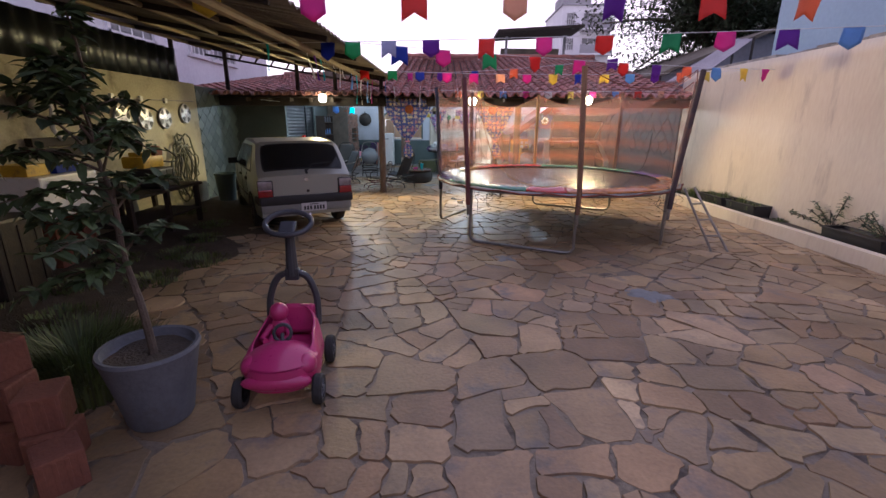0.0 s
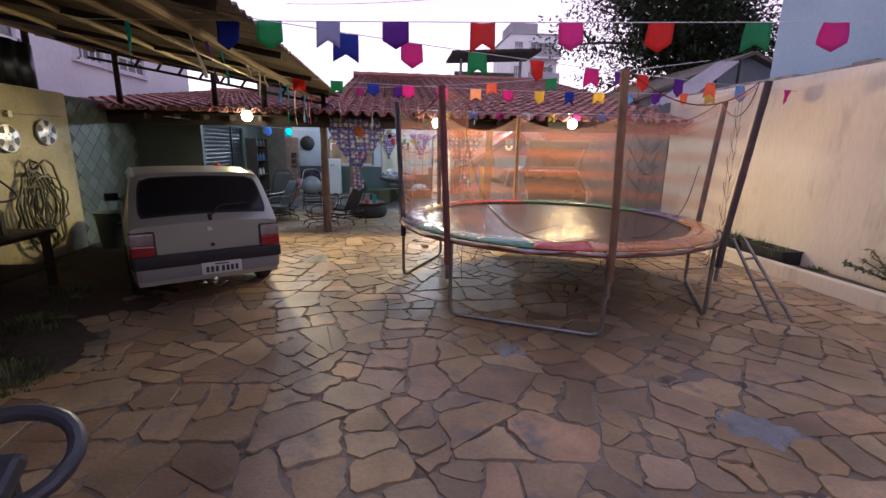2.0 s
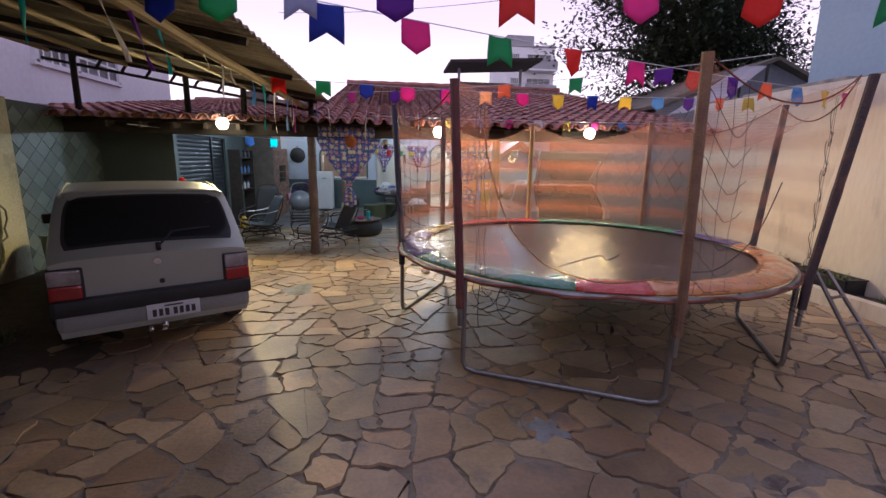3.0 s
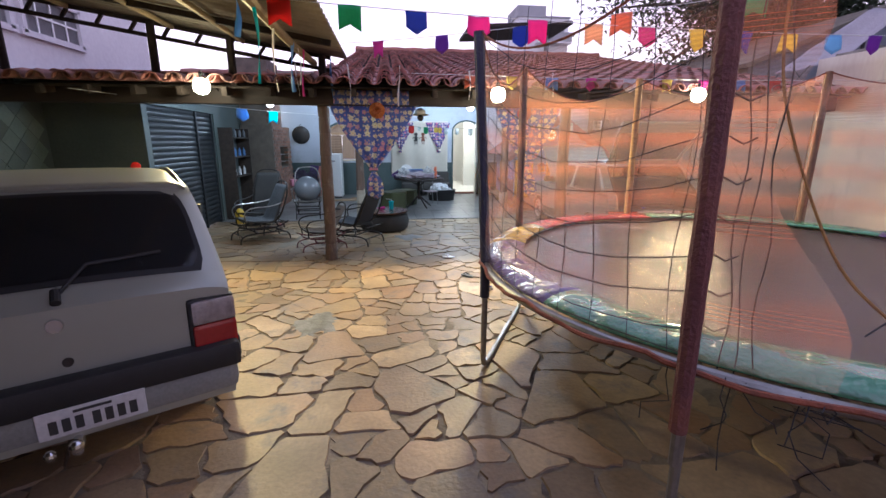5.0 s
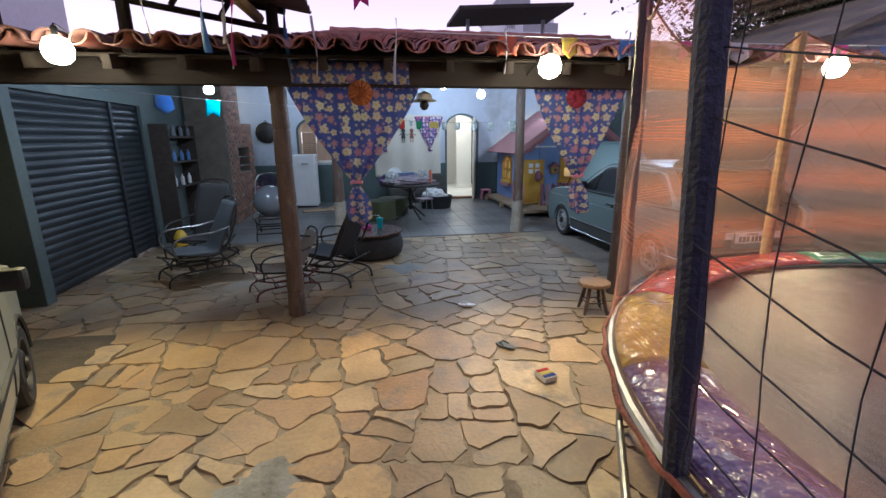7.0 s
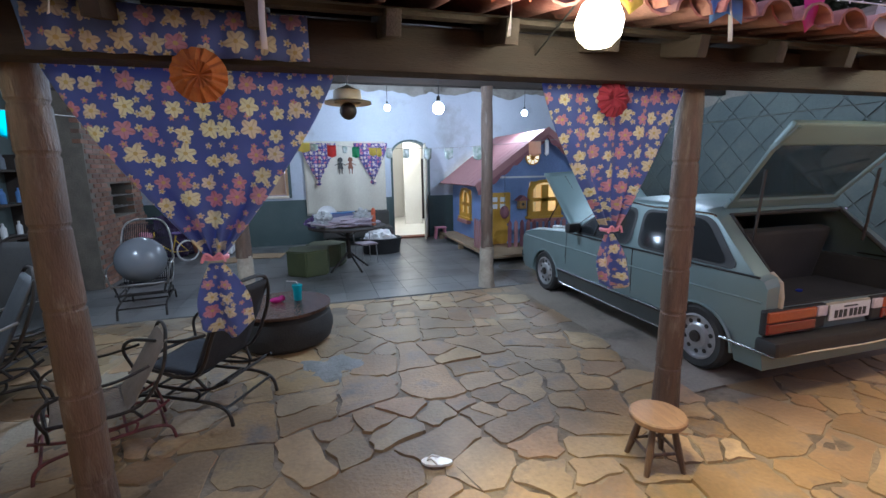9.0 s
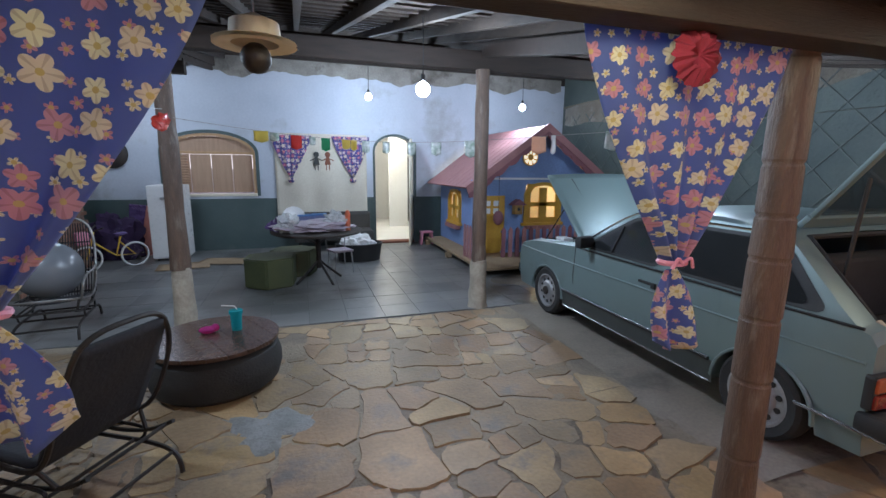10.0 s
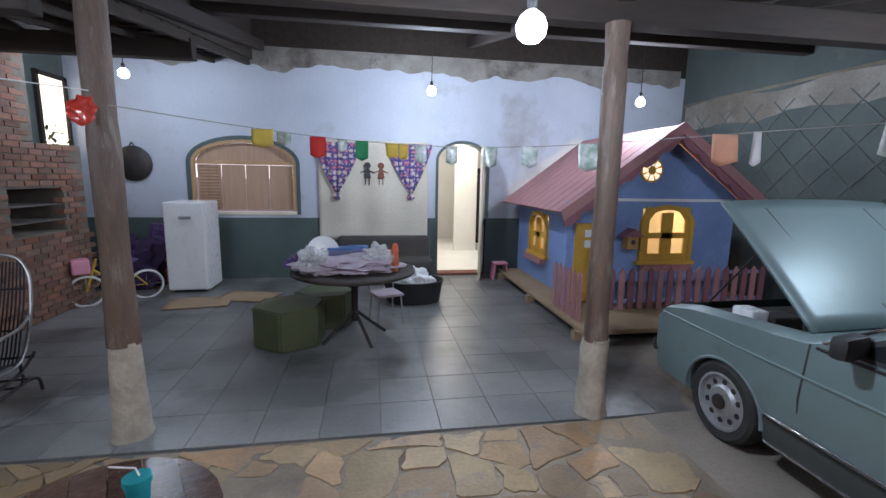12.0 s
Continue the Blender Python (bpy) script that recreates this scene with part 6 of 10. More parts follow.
turned_post("dark timber post on a chipped cement footing", -1.30, 14.66, 2.68, 0.62, 0.086)
turned_post("timber post on a chipped cement footing before the playhouse", 1.82, 14.55, 2.68, 0.55)
# ---- yard things ----
bm = B()
sheet(bm, 30, 40, lambda u, v: Vector((-5.3 + 2.75 * u, 2.6 + 8.4 * v, 0.004 - 0.016 * u ** 6 + 0.014 * noise.noise((u * 5, v * 14, 0)))))
structure("earth_strip", bm, SOIL, "bare oily dark earth along the workshop wall")


def leaf_blade(bm, p, d, length, width, droop, rng_l):
    """A single leaf: a folded, drooping oval blade."""
    d = d.normalized()
    side = d.cross(Vector((0, 0, 1)))
    side = side.normalized() if side.length > 0.01 else Vector((1, 0, 0))
    side = (side + Vector((0, 0, rng_l.uniform(-0.5, 0.5)))).normalized()
    spine = [p, p + d * length * 0.35 + Vector((0, 0, -droop * 0.12)), p + d * length * 0.72 + Vector((0, 0, -droop * 0.5)), p + d * length + Vector((0, 0, -droop))]
    wide = Vector((0, 0, 0.10 * width))
    keel = [bm.verts.new(q) for q in spine]
    edge = [[bm.verts.new(q + side * width * k * w + wide) for q, w in zip(spine[1:3], (0.5, 0.42))] for k in (-1, 1)]
    for (e0, e1), flip in zip(edge, (False, True)):
        for f in ((keel[0], e0, keel[1]), (keel[1], e0, e1, keel[2]), (keel[2], e1, keel[3])):
            bm.faces.new(f[::-1] if flip else f)


def rand_dir(r, low=-0.3, high=0.9):
    a = r.uniform(0, 6.283)
    z = r.uniform(low, high)
    q = math.sqrt(max(0.05, 1 - z * z))
    return Vector((q * math.cos(a), q * math.sin(a), z))


# potted sapling
pot = thing("flower_pot", pose(-1.68, 2.27, 0), "tapered grey cement pot with a young leafy tree", "plant pot")
bm = B()
lathe(bm, [(0.0, 0.0), (0.165, 0.0), (0.175, 0.02), (0.215, 0.25), (0.25, 0.42), (0.262, 0.45), (0.255, 0.47), (0.235, 0.465), (0.225, 0.42), (0.2, 0.40)], 40)
part("pot_shell", bm, POT_GREY, pot, "dull grey pot with a rounded rim")
bm = B()
sheet(bm, 20, 4, lambda u, v: Vector((0.225 * v * math.cos(6.283 * u), 0.225 * v * math.sin(6.283 * u), 0.415 + 0.02 * noise.noise((u * 9, v * 4, 0)))), True)
part("potting_soil", bm, SOIL, pot)
sap = thing("young_tree", pose(-1.68, 2.27, 0), "slender young tree with drooping oval leaves", "tree")
bm = B()
trunk_pts = [(0.02, 0, 0.40), (0.0, 0.0, 0.7), (-0.06, 0.02, 1.0), (-0.04, 0, 1.3), (-0.10, 0.02, 1.6), (-0.06, 0, 1.95)]
tp = smooth_path(trunk_pts, 6)
tube(bm, tp, [0.024 - 0.018 * i / len(tp) for i in range(len(tp))], 8)
part("trunk", bm, BARK, sap)
r = random.Random(5)
leaves = B()
for k in range(34):
    base = tp[int(len(tp) * r.uniform(0.28, 0.99))]
    d = rand_dir(r, -0.1, 0.8)
    ln = r.uniform(0.2, 0.52) * (1.1 - 0.25 * base.z / 2)
    pts_b = smooth_path([base, base + d * ln * 0.5 + Vector((0, 0, 0.04)), base + d * ln + Vector((0, 0, -0.03))], 4)
    bm = B()
    tube(bm, pts_b, [0.008 - 0.005 * i / len(pts_b) for i in range(len(pts_b))], 5)
    part("branch", bm, BARK, sap)
    for q in pts_b[2:]:
        for _ in range(5):
            dd = (rand_dir(r, -0.5, 0.5) + d * 0.4)
            leaf_blade(leaves, q, dd, r.uniform(0.06, 0.12), r.uniform(0.032, 0.058), r.uniform(0.0, 0.06), r)
part("crown", leaves, LEAF, sap, "", 0)


def grass_tuft(name, place, radius, height, count, label, seed, material=None, wild=0.5):
    r = random.Random(seed)
    bm = B()
    for _ in range(count):
        a, q = r.uniform(0, 6.283), radius * math.sqrt(r.random())
        p = Vector((q * math.cos(a), q * math.sin(a), 0))
        h = height * r.uniform(0.5, 1.0) * (1 - 0.4 * q / radius)
        out = Vector((math.cos(a), math.sin(a), 0)) * wild * h * r.uniform(0.3, 1.2)
        side = Vector((-math.sin(a), math.cos(a), 0)) * r.uniform(0.004, 0.009)
        v = [bm.verts.new(p - side), bm.verts.new(p + side), bm.verts.new(p + out * 0.35 + side * 0.8 + Vector((0, 0, h * 0.6))), bm.verts.new(p + out * 0.35 - side * 0.8 + Vector((0, 0, h * 0.6))),
             bm.verts.new(p + out + Vector((0, 0, h * r.uniform(0.7, 1.0))))]
        bm.faces.new((v[0], v[1], v[2], v[3]))
        bm.faces.new((v[3], v[2], v[4]))
    ob = part(name, bm, material or GRASS, None, "", 0, "", Matrix.Translation(place))
    return tagged(ob, label, "plant", "", "stuff")


grass_tuft("grass_shrub", (-2.42, 2.62, -0.01), 0.42, 0.55, 2600, "bushy green grassy shrub beside the pot", 2)
for i, (x, y, rad, h, n) in enumerate(((5.72, 9.0, 0.5, 0.32, 420), (5.75, 10.0, 0.4, 0.38, 320), (5.7, 8.2, 0.3, 0.22, 240), (5.8, 7.4, 0.22, 0.14, 120), (5.62, 10.7, 0.3, 0.3, 200))):
    grass_tuft("bed_plant", (x, y, 0.11), rad * 0.6, h, n, "tufts of thin green weeds along the wall bed", 20 + i)
for i, (x, y) in enumerate(((-3.9, 4.4), (-4.1, 5.3), (-3.5, 5.6), (-4.9, 8.4), (-4.4, 3.8), (-3.4, 3.6), (-3.2, 4.6), (-3.6, 6.4), (-3.0, 5.3), (-3.9, 7.3))):
    grass_tuft("weeds", (x, y, -0.01), 0.3, 0.13, 260, "low green weeds in the bare earth", 40 + i)


def leafy_shrub(place, size, seed, label, n=60):
    ob = thing("shrub", Matrix.Translation(place), label, "plant")
    r = random.Random(seed)
    leaves = B()
    for k in range(n // 8):
        d = rand_dir(r, 0.3, 1.0)
        pts_b = smooth_path([(0, 0, 0), d * size * 0.5, d * size + Vector((0, 0, -0.03))], 5)
        bm = B()
        tube(bm, pts_b, 0.006, 5)
        part("stem", bm, BARK, ob)
        for q in pts_b[3:]:
            for _ in range(4):
                leaf_blade(leaves, q, rand_dir(r, -0.4, 0.7), r.uniform(0.05, 0.1), r.uniform(0.015, 0.03), 0.02, r)
    part("foliage", leaves, LEAF, ob, "", 0)
    return ob


leafy_shrub((5.72, 6.35, 0.24), 0.55, 3, "spindly green shrub growing from the planter", 90)
leafy_shrub((5.75, 5.5, 0.24), 0.5, 4, "spindly green shrub growing from the planter", 90)


def planter(x, y, length, label):
    ob = thing("planter_trough", pose(x, y, 0.12), label, "planter", "wall bed troughs")
    bm = B()
    w, h = 0.28, 0.2
    for s in (-1, 1):
        box(bm, (s * w / 2, 0, h / 2), (0.02, length, h), pose(0, 0, 0, 0, s * 8), 0.005)
        box(bm, (0, s * length / 2, h / 2), (w, 0.02, h), None, 0.005)
        box(bm, (s * (w / 2 + 0.025), 0, h), (0.04, length + 0.04, 0.02), None, 0.006)
        box(bm, (0, s * length / 2, h), (w + 0.08, 0.04, 0.02), None, 0.006)
    box(bm, (0, 0, 0.02), (w, length, 0.02))
    part("trough", bm, BLACK_TRIM, ob, "black plastic trough")
    bm = B()
    box(bm, (0, 0, 0.15), (w - 0.02, length - 0.03, 0.03))
    part("trough_soil", bm, SOIL, ob)


planter(5.62, 5.75, 0.9, "black plastic planter trough with dry soil")
planter(5.66, 8.1, 0.8, "black plastic planter trough with weeds")
planter(5.66, 9.05, 0.8, "black plastic planter trough with weeds")
for i, (y, h) in enumerate(((7.9, 0.24), (8.3, 0.30), (8.85, 0.34), (9.2, 0.26))):
    grass_tuft("trough_weeds", (5.66, y, 0.22), 0.16, h, 130, "thin green weeds growing from the trough", 60 + i)

# stack of hollow bricks
for x, y, z, rz in ((-1.98, 1.9, 0, 12), (-2.22, 1.95, 0, -6), (-2.02, 1.93, 0.20, 25), (-2.30, 2.02, 0.20, 3), (-2.34, 2.05, 0.40, -14), (-1.84, 1.75, 0.0, 48)):
    ob = thing("hollow_brick", pose(x, y, z, 0, 0, rz), "rust-red hollow clay brick in a loose stack", "brick", "stack of hollow bricks")
    bm = B()
    box(bm, (0, 0, 0.1), (0.19, 0.20, 0.2), None, 0.012)
    for i in range(4):
        box(bm, (-0.07 + i * 0.047, 0, 0.1), (0.02, 0.206, 0.17), None, 0.004)
    part("brick_shell", bm, TERRACOTTA, ob)

# toy push car with a doll
toy = thing("toy_push_car", pose(-1.03, 2.62, 0, 0, 0, 6), "pink plastic toy push car with dark handle and wheels", "toy car")


def toy_body(u, v):
    a = 6.283 * u
    k = v
    rx, ry = 0.235, 0.33
    front = 1.0 if math.sin(a) < 0 else 0.93
    pw = 0.75
    cx = math.copysign(abs(math.cos(a)) ** pw, math.cos(a))
    cy = math.copysign(abs(math.sin(a)) ** pw, math.sin(a))
    prof = ((0.80, 0.10), (0.97, 0.13), (1.03, 0.20), (1.0, 0.27), (0.93, 0.33), (0.80, 0.385))
    i = min(int(k * 5), 4)
    t = k * 5 - i
    s = prof[i][0] + (prof[i + 1][0] - prof[i][0]) * t
    z = prof[i][1] + (prof[i + 1][1] - prof[i][1]) * t
    if z > 0.27 and cy < 0.1:
        z -= (z - 0.27) * min(1, (0.1 - cy) * 1.2) * 0.8
    if z > 0.30 and cy > 0.4:
        z += (cy - 0.4) * 0.14
    return Vector((cx * rx * s * front, cy * ry * s, z))


bm = sheet(B(), 48, 15, toy_body, True)
thicken(part("body_shell", bm, PINK, toy, "glossy pink plastic shell"), 0.012, -1)
bm = B()
sheet(bm, 32, 6, lambda u, v: Vector((0.225 * v * math.cos(6.283 * u), -0.145 + 0.19 * v * math.sin(6.283 * u), 0.285 + 0.085 * (1 - v * v))), True)
for s in (-1, 1):
    ball(bm, (s * 0.155, -0.2, 0.255), 0.075, 16, (1, 1.1, 0.9))
ball(bm, (0, -0.29, 0.19), 0.2, 20, (1.05, 0.3, 0.28))
part("bonnet", bm, PINK, toy)
bm = B()
box(bm, (0, 0.10, 0.22), (0.34, 0.34, 0.03), None, 0.01)
box(bm, (0, 0.26, 0.36), (0.30, 0.05, 0.2), pose(0, 0, 0, -8), 0.02)
part("seat", bm, PINK, toy)
bm = B()
tube(bm, [(0.055 * math.cos(k * 0.5236), -0.06 + 0.02 * math.sin(k * 0.5236), 0.40 + 0.05 * math.sin(k * 0.5236)) for k in range(12)], 0.012, 6, True)
cyl(bm, (0, -0.10, 0.33), (0, -0.06, 0.40), 0.014, 0.012, 8)
part("small_steering_wheel", bm, GREY_PLASTIC, toy)
for sx in (-1, 1):
    for y, rr in ((-0.235, 0.095), (0.27, 0.10)):
        m = Matrix.Translation((sx * 0.235, y, rr)) @ pose(0, 0, 0, 0, 90 * sx)
        bm = lathe(B(), [(0.06, -0.025), (rr - 0.01, -0.03), (rr, -0.015), (rr, 0.015), (rr - 0.01, 0.03), (0.065, 0.028)], 28, m)
        wh = part("wheel", bm, RUBBER, toy)
        bm = lathe(B(), [(0.068, 0.026), (0.058, 0.018), (0.03, 0.022), (0.022, 0.034), (0.0, 0.036)], 20, m)
        for k in range(5):
            a = k * 1.2566
            beam(bm, m @ Vector((0.02 * math.cos(a), 0.02 * math.sin(a), 0.026)), m @ Vector((0.062 * math.cos(a), 0.062 * math.sin(a), 0.024)), 0.012, 0.012, 0.002)
        part("hubcap", bm, GREY_PLASTIC if y > 0 else POT_GREY, wh, "grey spoked hub")
bm = B()
arch = smooth_path([(-0.165, 0.27, 0.30), (-0.16, 0.30, 0.50), (-0.10, 0.32, 0.645), (0, 0.325, 0.675), (0.10, 0.32, 0.645), (0.16, 0.30, 0.50), (0.165, 0.27, 0.30)], 6)
tube(bm, arch, 0.024, 10)
part("handle_arch", bm, GREY_PLASTIC, toy)
bm = B()
tube(bm, [(0, 0.325, 0.66), (0, 0.335, 0.82), (0, 0.345, 1.0)], [0.045, 0.036, 0.03], 12)
box(bm, (0, 0.325, 0.67), (0.10, 0.07, 0.09), None, 0.02)
part("handle_stem", bm, GREY_PLASTIC, toy, "dark grey push stem")
bm = B()
tube(bm, [(0.155 * math.cos(k * 0.2618), 0.34 + 0.10 * math.sin(k * 0.2618), 1.03 + 0.06 * math.sin(k * 0.2618)) for k in range(24)], 0.019, 10, True)
box(bm, (0, 0.30, 1.0), (0.11, 0.13, 0.04), pose(0, 0, 0, 30), 0.015)
part("handle_wheel", bm, GREY_PLASTIC, toy, "dark grey ring handle")
bm = B()
ball(bm, (-0.06, 0.12, 0.47), 0.062, 16, (1, 1, 1.05))
ball(bm, (-0.06, 0.12, 0.36), 0.07, 14, (0.9, 0.8, 1.1))
for s in (-1, 1):
    tube(bm, [(-0.06 + s * 0.05, 0.10, 0.38), (-0.06 + s * 0.09, 0.0, 0.33), (-0.06 + s * 0.05, -0.05, 0.34)], 0.02, 8)
    tube(bm, [(-0.06 + s * 0.04, 0.08, 0.31), (-0.05 + s * 0.06, -0.04, 0.28), (-0.04 + s * 0.06, -0.1, 0.28)], 0.025, 8)
doll = part("doll", bm, PINK, None, "", 60, "", pose(-1.03, 2.62, 0, 0, 0, 6))
tagged(doll, "small plain doll in a pink hood, seated in the toy car", "doll")

# ---- workshop side ----
rail = thing("wheel_cover_rail", I4, "thin steel hanging rail with hooks on the wall", "rail")
bm = B()
tube(bm, [(-5.26, 6.9, 2.03), (-5.26, 9.7, 2.10)], 0.008, 6)
part("rod", bm, STEEL, rail)
for y in (7.35, 8.05, 8.75):
    bm = B()
    box(bm, (-5.275, y, 2.07), (0.05, 0.07, 0.09), None, 0.01)
    part("hook", bm, PLATE, rail)
for y, z in ((7.5, 1.75), (8.09, 1.73), (8.65, 1.75), (9.35, 1.85)):
    m = pose(-5.285, y, z, 0, 90)
    ob = thing("wheel_cover", m, "silver plastic wheel cover hung on the wall", "wheel cover", "wheel covers on the wall")
    bm = lathe(B(), [(0.188, 0.0), (0.192, 0.02), (0.18, 0.034), (0.165, 0.034), (0.15, 0.034), (0.09, 0.036), (0.06, 0.046), (0.0, 0.05)], 36)
    face = part("cover_face", bm, STEEL_RIM, ob)
    # five dark plates on the solid face draw the shade of its holes
    for k in range(5):
        a = k * 1.2566 + 0.3 + 0.7 * y
        bm = prism(B(), [(0.072, -0.010), (0.155, -0.060), (0.168, -0.030), (0.172, 0.0), (0.168, 0.030), (0.155, 0.060), (0.072, 0.010)], 0.004, pose(0, 0, 0.0335, 0, 0, math.degrees(a)))
        part("cover_hole", bm, INK, face)
    for k in range(5):
        a = k * 1.2566 + 0.93 + 0.7 * y
        bm = cyl(B(), (0.05 * math.cos(a), 0.05 * math.sin(a), 0.046), (0.05 * math.cos(a), 0.05 * math.sin(a), 0.051), 0.009, 0.009, 8)
        part("bolt", bm, INK, face)
coil = thing("hose_coil", pose(-5.2, 8.95, 0), "tangled coils of old hose and cable hung on the wall", "hose")
r = random.Random(9)
for k in range(11):
    bm = B()
    ry, rz, oy, oz = r.uniform(0.12, 0.32), r.uniform(0.35, 0.62), r.uniform(-0.15, 0.2), 0.78 + r.uniform(-0.1, 0.1)
    tube(bm, [(-0.03 + 0.05 * r.random() + 0.02 * math.sin(j * 1.7), oy + ry * math.cos(j * 0.349) + 0.02 * math.sin(j * 2 + k), oz + rz * math.sin(j * 0.349)) for j in range(18)], r.choice((0.008, 0.012, 0.016)), 7, True)
    part("loop", bm, r.choice((HOSE, RUBBER, HOSE)), coil)
bm = B()
tube(bm, [(-0.05, 0.0, 1.45), (0.03, 0.0, 1.42)], 0.012, 6)
part("peg", bm, IRON, coil)
wb = thing("workbench", pose(-4.72, 6.85, 0), "dark cluttered workbench against the plaster wall", "bench")
bm = B()
box(bm, (0, 0, 0.66), (0.9, 1.9, 0.05), None, 0.008)
part("worktop", bm, TIMBER, wb)
for x in (-0.38, 0.38):
    for y in (-0.85, 0.0, 0.85):
        bm = B()
        box(bm, (x, y, 0.32), (0.07, 0.07, 0.64), None, 0.006)
        part("leg", bm, RAFTER, wb)
bm = B()
box(bm, (0.05, 0, 0.25), (0.75, 1.7, 0.03), None, 0.005)
part("shelf", bm, RAFTER, wb)
for x, y, sx, sy, sz, mt, lab in ((-4.62, 7.05, 0.42, 0.55, 0.30, BLACK_TRIM, "black tool case on the workbench"), (-4.7, 6.2, 0.5, 0.45, 0.22, IRON, "dark metal crate on the workbench"),
                                  (-4.45, 4.2, 0.5, 0.6, 0.78, IRON, "dark metal case standing on the bare earth")):
    z = 0.685 if y > 5.5 else 0.0
    ob = thing("tool_case", pose(x, y, z, 0, 0, 6), lab, "case")
    bm = box(B(), (0, 0, sz / 2), (sx, sy, sz), None, 0.03)
    for k in range(3):
        box(bm, (sx / 2, -sy / 3 + k * sy / 3, sz / 2), (0.02, 0.03, sz * 0.8), None, 0.005)
    part("case_shell", bm, mt, ob)
eng = thing("yellow_engine", pose(-4.78, 7.1, 0.985), "yellow motor housing with dark pulley on the workbench", "machine")
bm = B()
box(bm, (0, 0, 0.09), (0.34, 0.52, 0.18), None, 0.03)
box(bm, (0.02, -0.08, 0.2), (0.24, 0.2, 0.08), None, 0.02)
part("housing", bm, YELLOW_TOOL, eng)
bm = cyl(B(), (0.05, 0.22, 0.22), (0.13, 0.22, 0.22), 0.10, 0.10, 20)
cyl(bm, (-0.02, 0.32, 0.24), (0.06, 0.32, 0.24), 0.085, 0.085, 20)
part("pulley", bm, TERRACOTTA, eng)
bm = tube(B(), smooth_path([(0, 0.26, 0.1), (0.15, 0.5, 0.05), (0.1, 0.75, 0.1), (-0.25, 1.0, 0.25)], 6), 0.012, 6)
part("cable", bm, RUBBER, eng)
ob = thing("white_chest", pose(-4.75, 5.28, 0, 0, 0, 4), "white enamelled chest on brick blocks by the wall", "appliance")
bm = box(B(), (0, 0, 0.845), (0.55, 0.92, 0.48), None, 0.025)
part("chest_body", bm, WHITE_PAINT, ob)
bm = box(B(), (0.285, -0.36, 0.98), (0.02, 0.05, 0.07), None, 0.005)
part("handle", bm, CHROME, ob)
for y in (-0.22, 0.22):
    bm = box(B(), (0, y, 0.3), (0.42, 0.2, 0.61), None, 0.01)
    part("block", bm, TERRACOTTA, ob)
for z, y in ((1.42, 6.9), (1.28, 6.95)):
    bm = box(B(), (0, 0, 0), (0.1, 1.5, 0.11), None, 0.01)
    pl = part("wall_plank", bm, RAFTER, None, "", 24, "", pose(-5.25, y - 0.45, z))
    tagged(pl, "dark rough plank fixed to the wall", "plank")
for y, sy, sz, mt, lab in ((5.05, 0.32, 0.12, YELLOW_TOOL, "orange-brown wooden box on the white chest"), (5.45, 0.34, 0.09, FLAG["blue"], "blue plastic tray on the white chest")):
    ob = thing("storage_box", pose(-4.78, y, 1.085, 0, 0, 3), lab, "box")
    bm = box(B(), (0, 0, sz / 2), (0.32, sy, sz), None, 0.012)
    box(bm, (0, 0, sz), (0.34, sy + 0.02, 0.015), None, 0.004)
    part("box_shell", bm, mt, ob)
ob = thing("wall_pipe", I4, "rusty water pipe fixed along the plaster wall", "pipe")
bm = tube(B(), [(-5.25, 3.0, 2.28), (-5.25, 5.6, 2.17), (-5.25, 7.0, 2.0)], 0.022, 8)
part("tube_run", bm, STEEL, ob)
for y in (4.0, 5.6, 6.9):
    bm = box(B(), (-5.285, y, 2.19 - 0.06 * (y > 6)), (0.05, 0.04, 0.07), None, 0.005)
    part("clip", bm, STEEL, ob)
ob = thing("hanging_mask", pose(-5.18, 5.85, 1.85), "dark welding mask and pale straps hung on the wall", "mask")
bm = ball(B(), (0, -0.1, 0.02), 0.15, 16, (0.6, 0.9, 1.0))
part("mask_shell", bm, IRON, ob)
bm = tube(B(), smooth_path([(0, 0.1, 0.15), (0.02, 0.2, 0.0), (0.0, 0.18, -0.25), (0, 0.3, -0.4)], 6), 0.03, 8)
part("strap", bm, PLATE, ob)
bm = tube(B(), smooth_path([(-0.05, 0.38, -0.25), (-0.05, 0.36, 0.12), (-0.05, 0.5, 0.14), (-0.05, 0.52, -0.2)], 5), 0.012, 7)
part("hook_bar", bm, IRON, ob)
bin_ob = thing("green_bin", pose(-4.85, 9.85, 0), "dark green plastic bin in the corner", "bin")
bm = lathe(B(), [(0.0, 0.0), (0.18, 0.0), (0.22, 0.55), (0.235, 0.56), (0.235, 0.6), (0.215, 0.6), (0.17, 0.05), (0, 0.04)], 24)
part("bin_shell", bm, GREEN_WALL, bin_ob)
# roller shutter with level slats
sh = thing("shutter", I4, "dark metal roller shutter with shiny level slats", "structure", "", "structure")
for k in range(24):
    bm = B()
    sheet(bm, 2, 5, lambda u, v, k=k: Vector((-4.205 + 0.016 * math.sin(math.pi * v), 12.12 + 2.46 * u, 0.02 + 0.0895 * (k + v))))
    part("slat", bm, DARK_METAL, sh, "", 60)
for y in (12.08, 13.85, 14.6):
    bm = box(B(), (-4.19, y, 1.09), (0.06, 0.06, 2.18), None, 0.006)
    part("guide_rail", bm, DARK_METAL, sh)

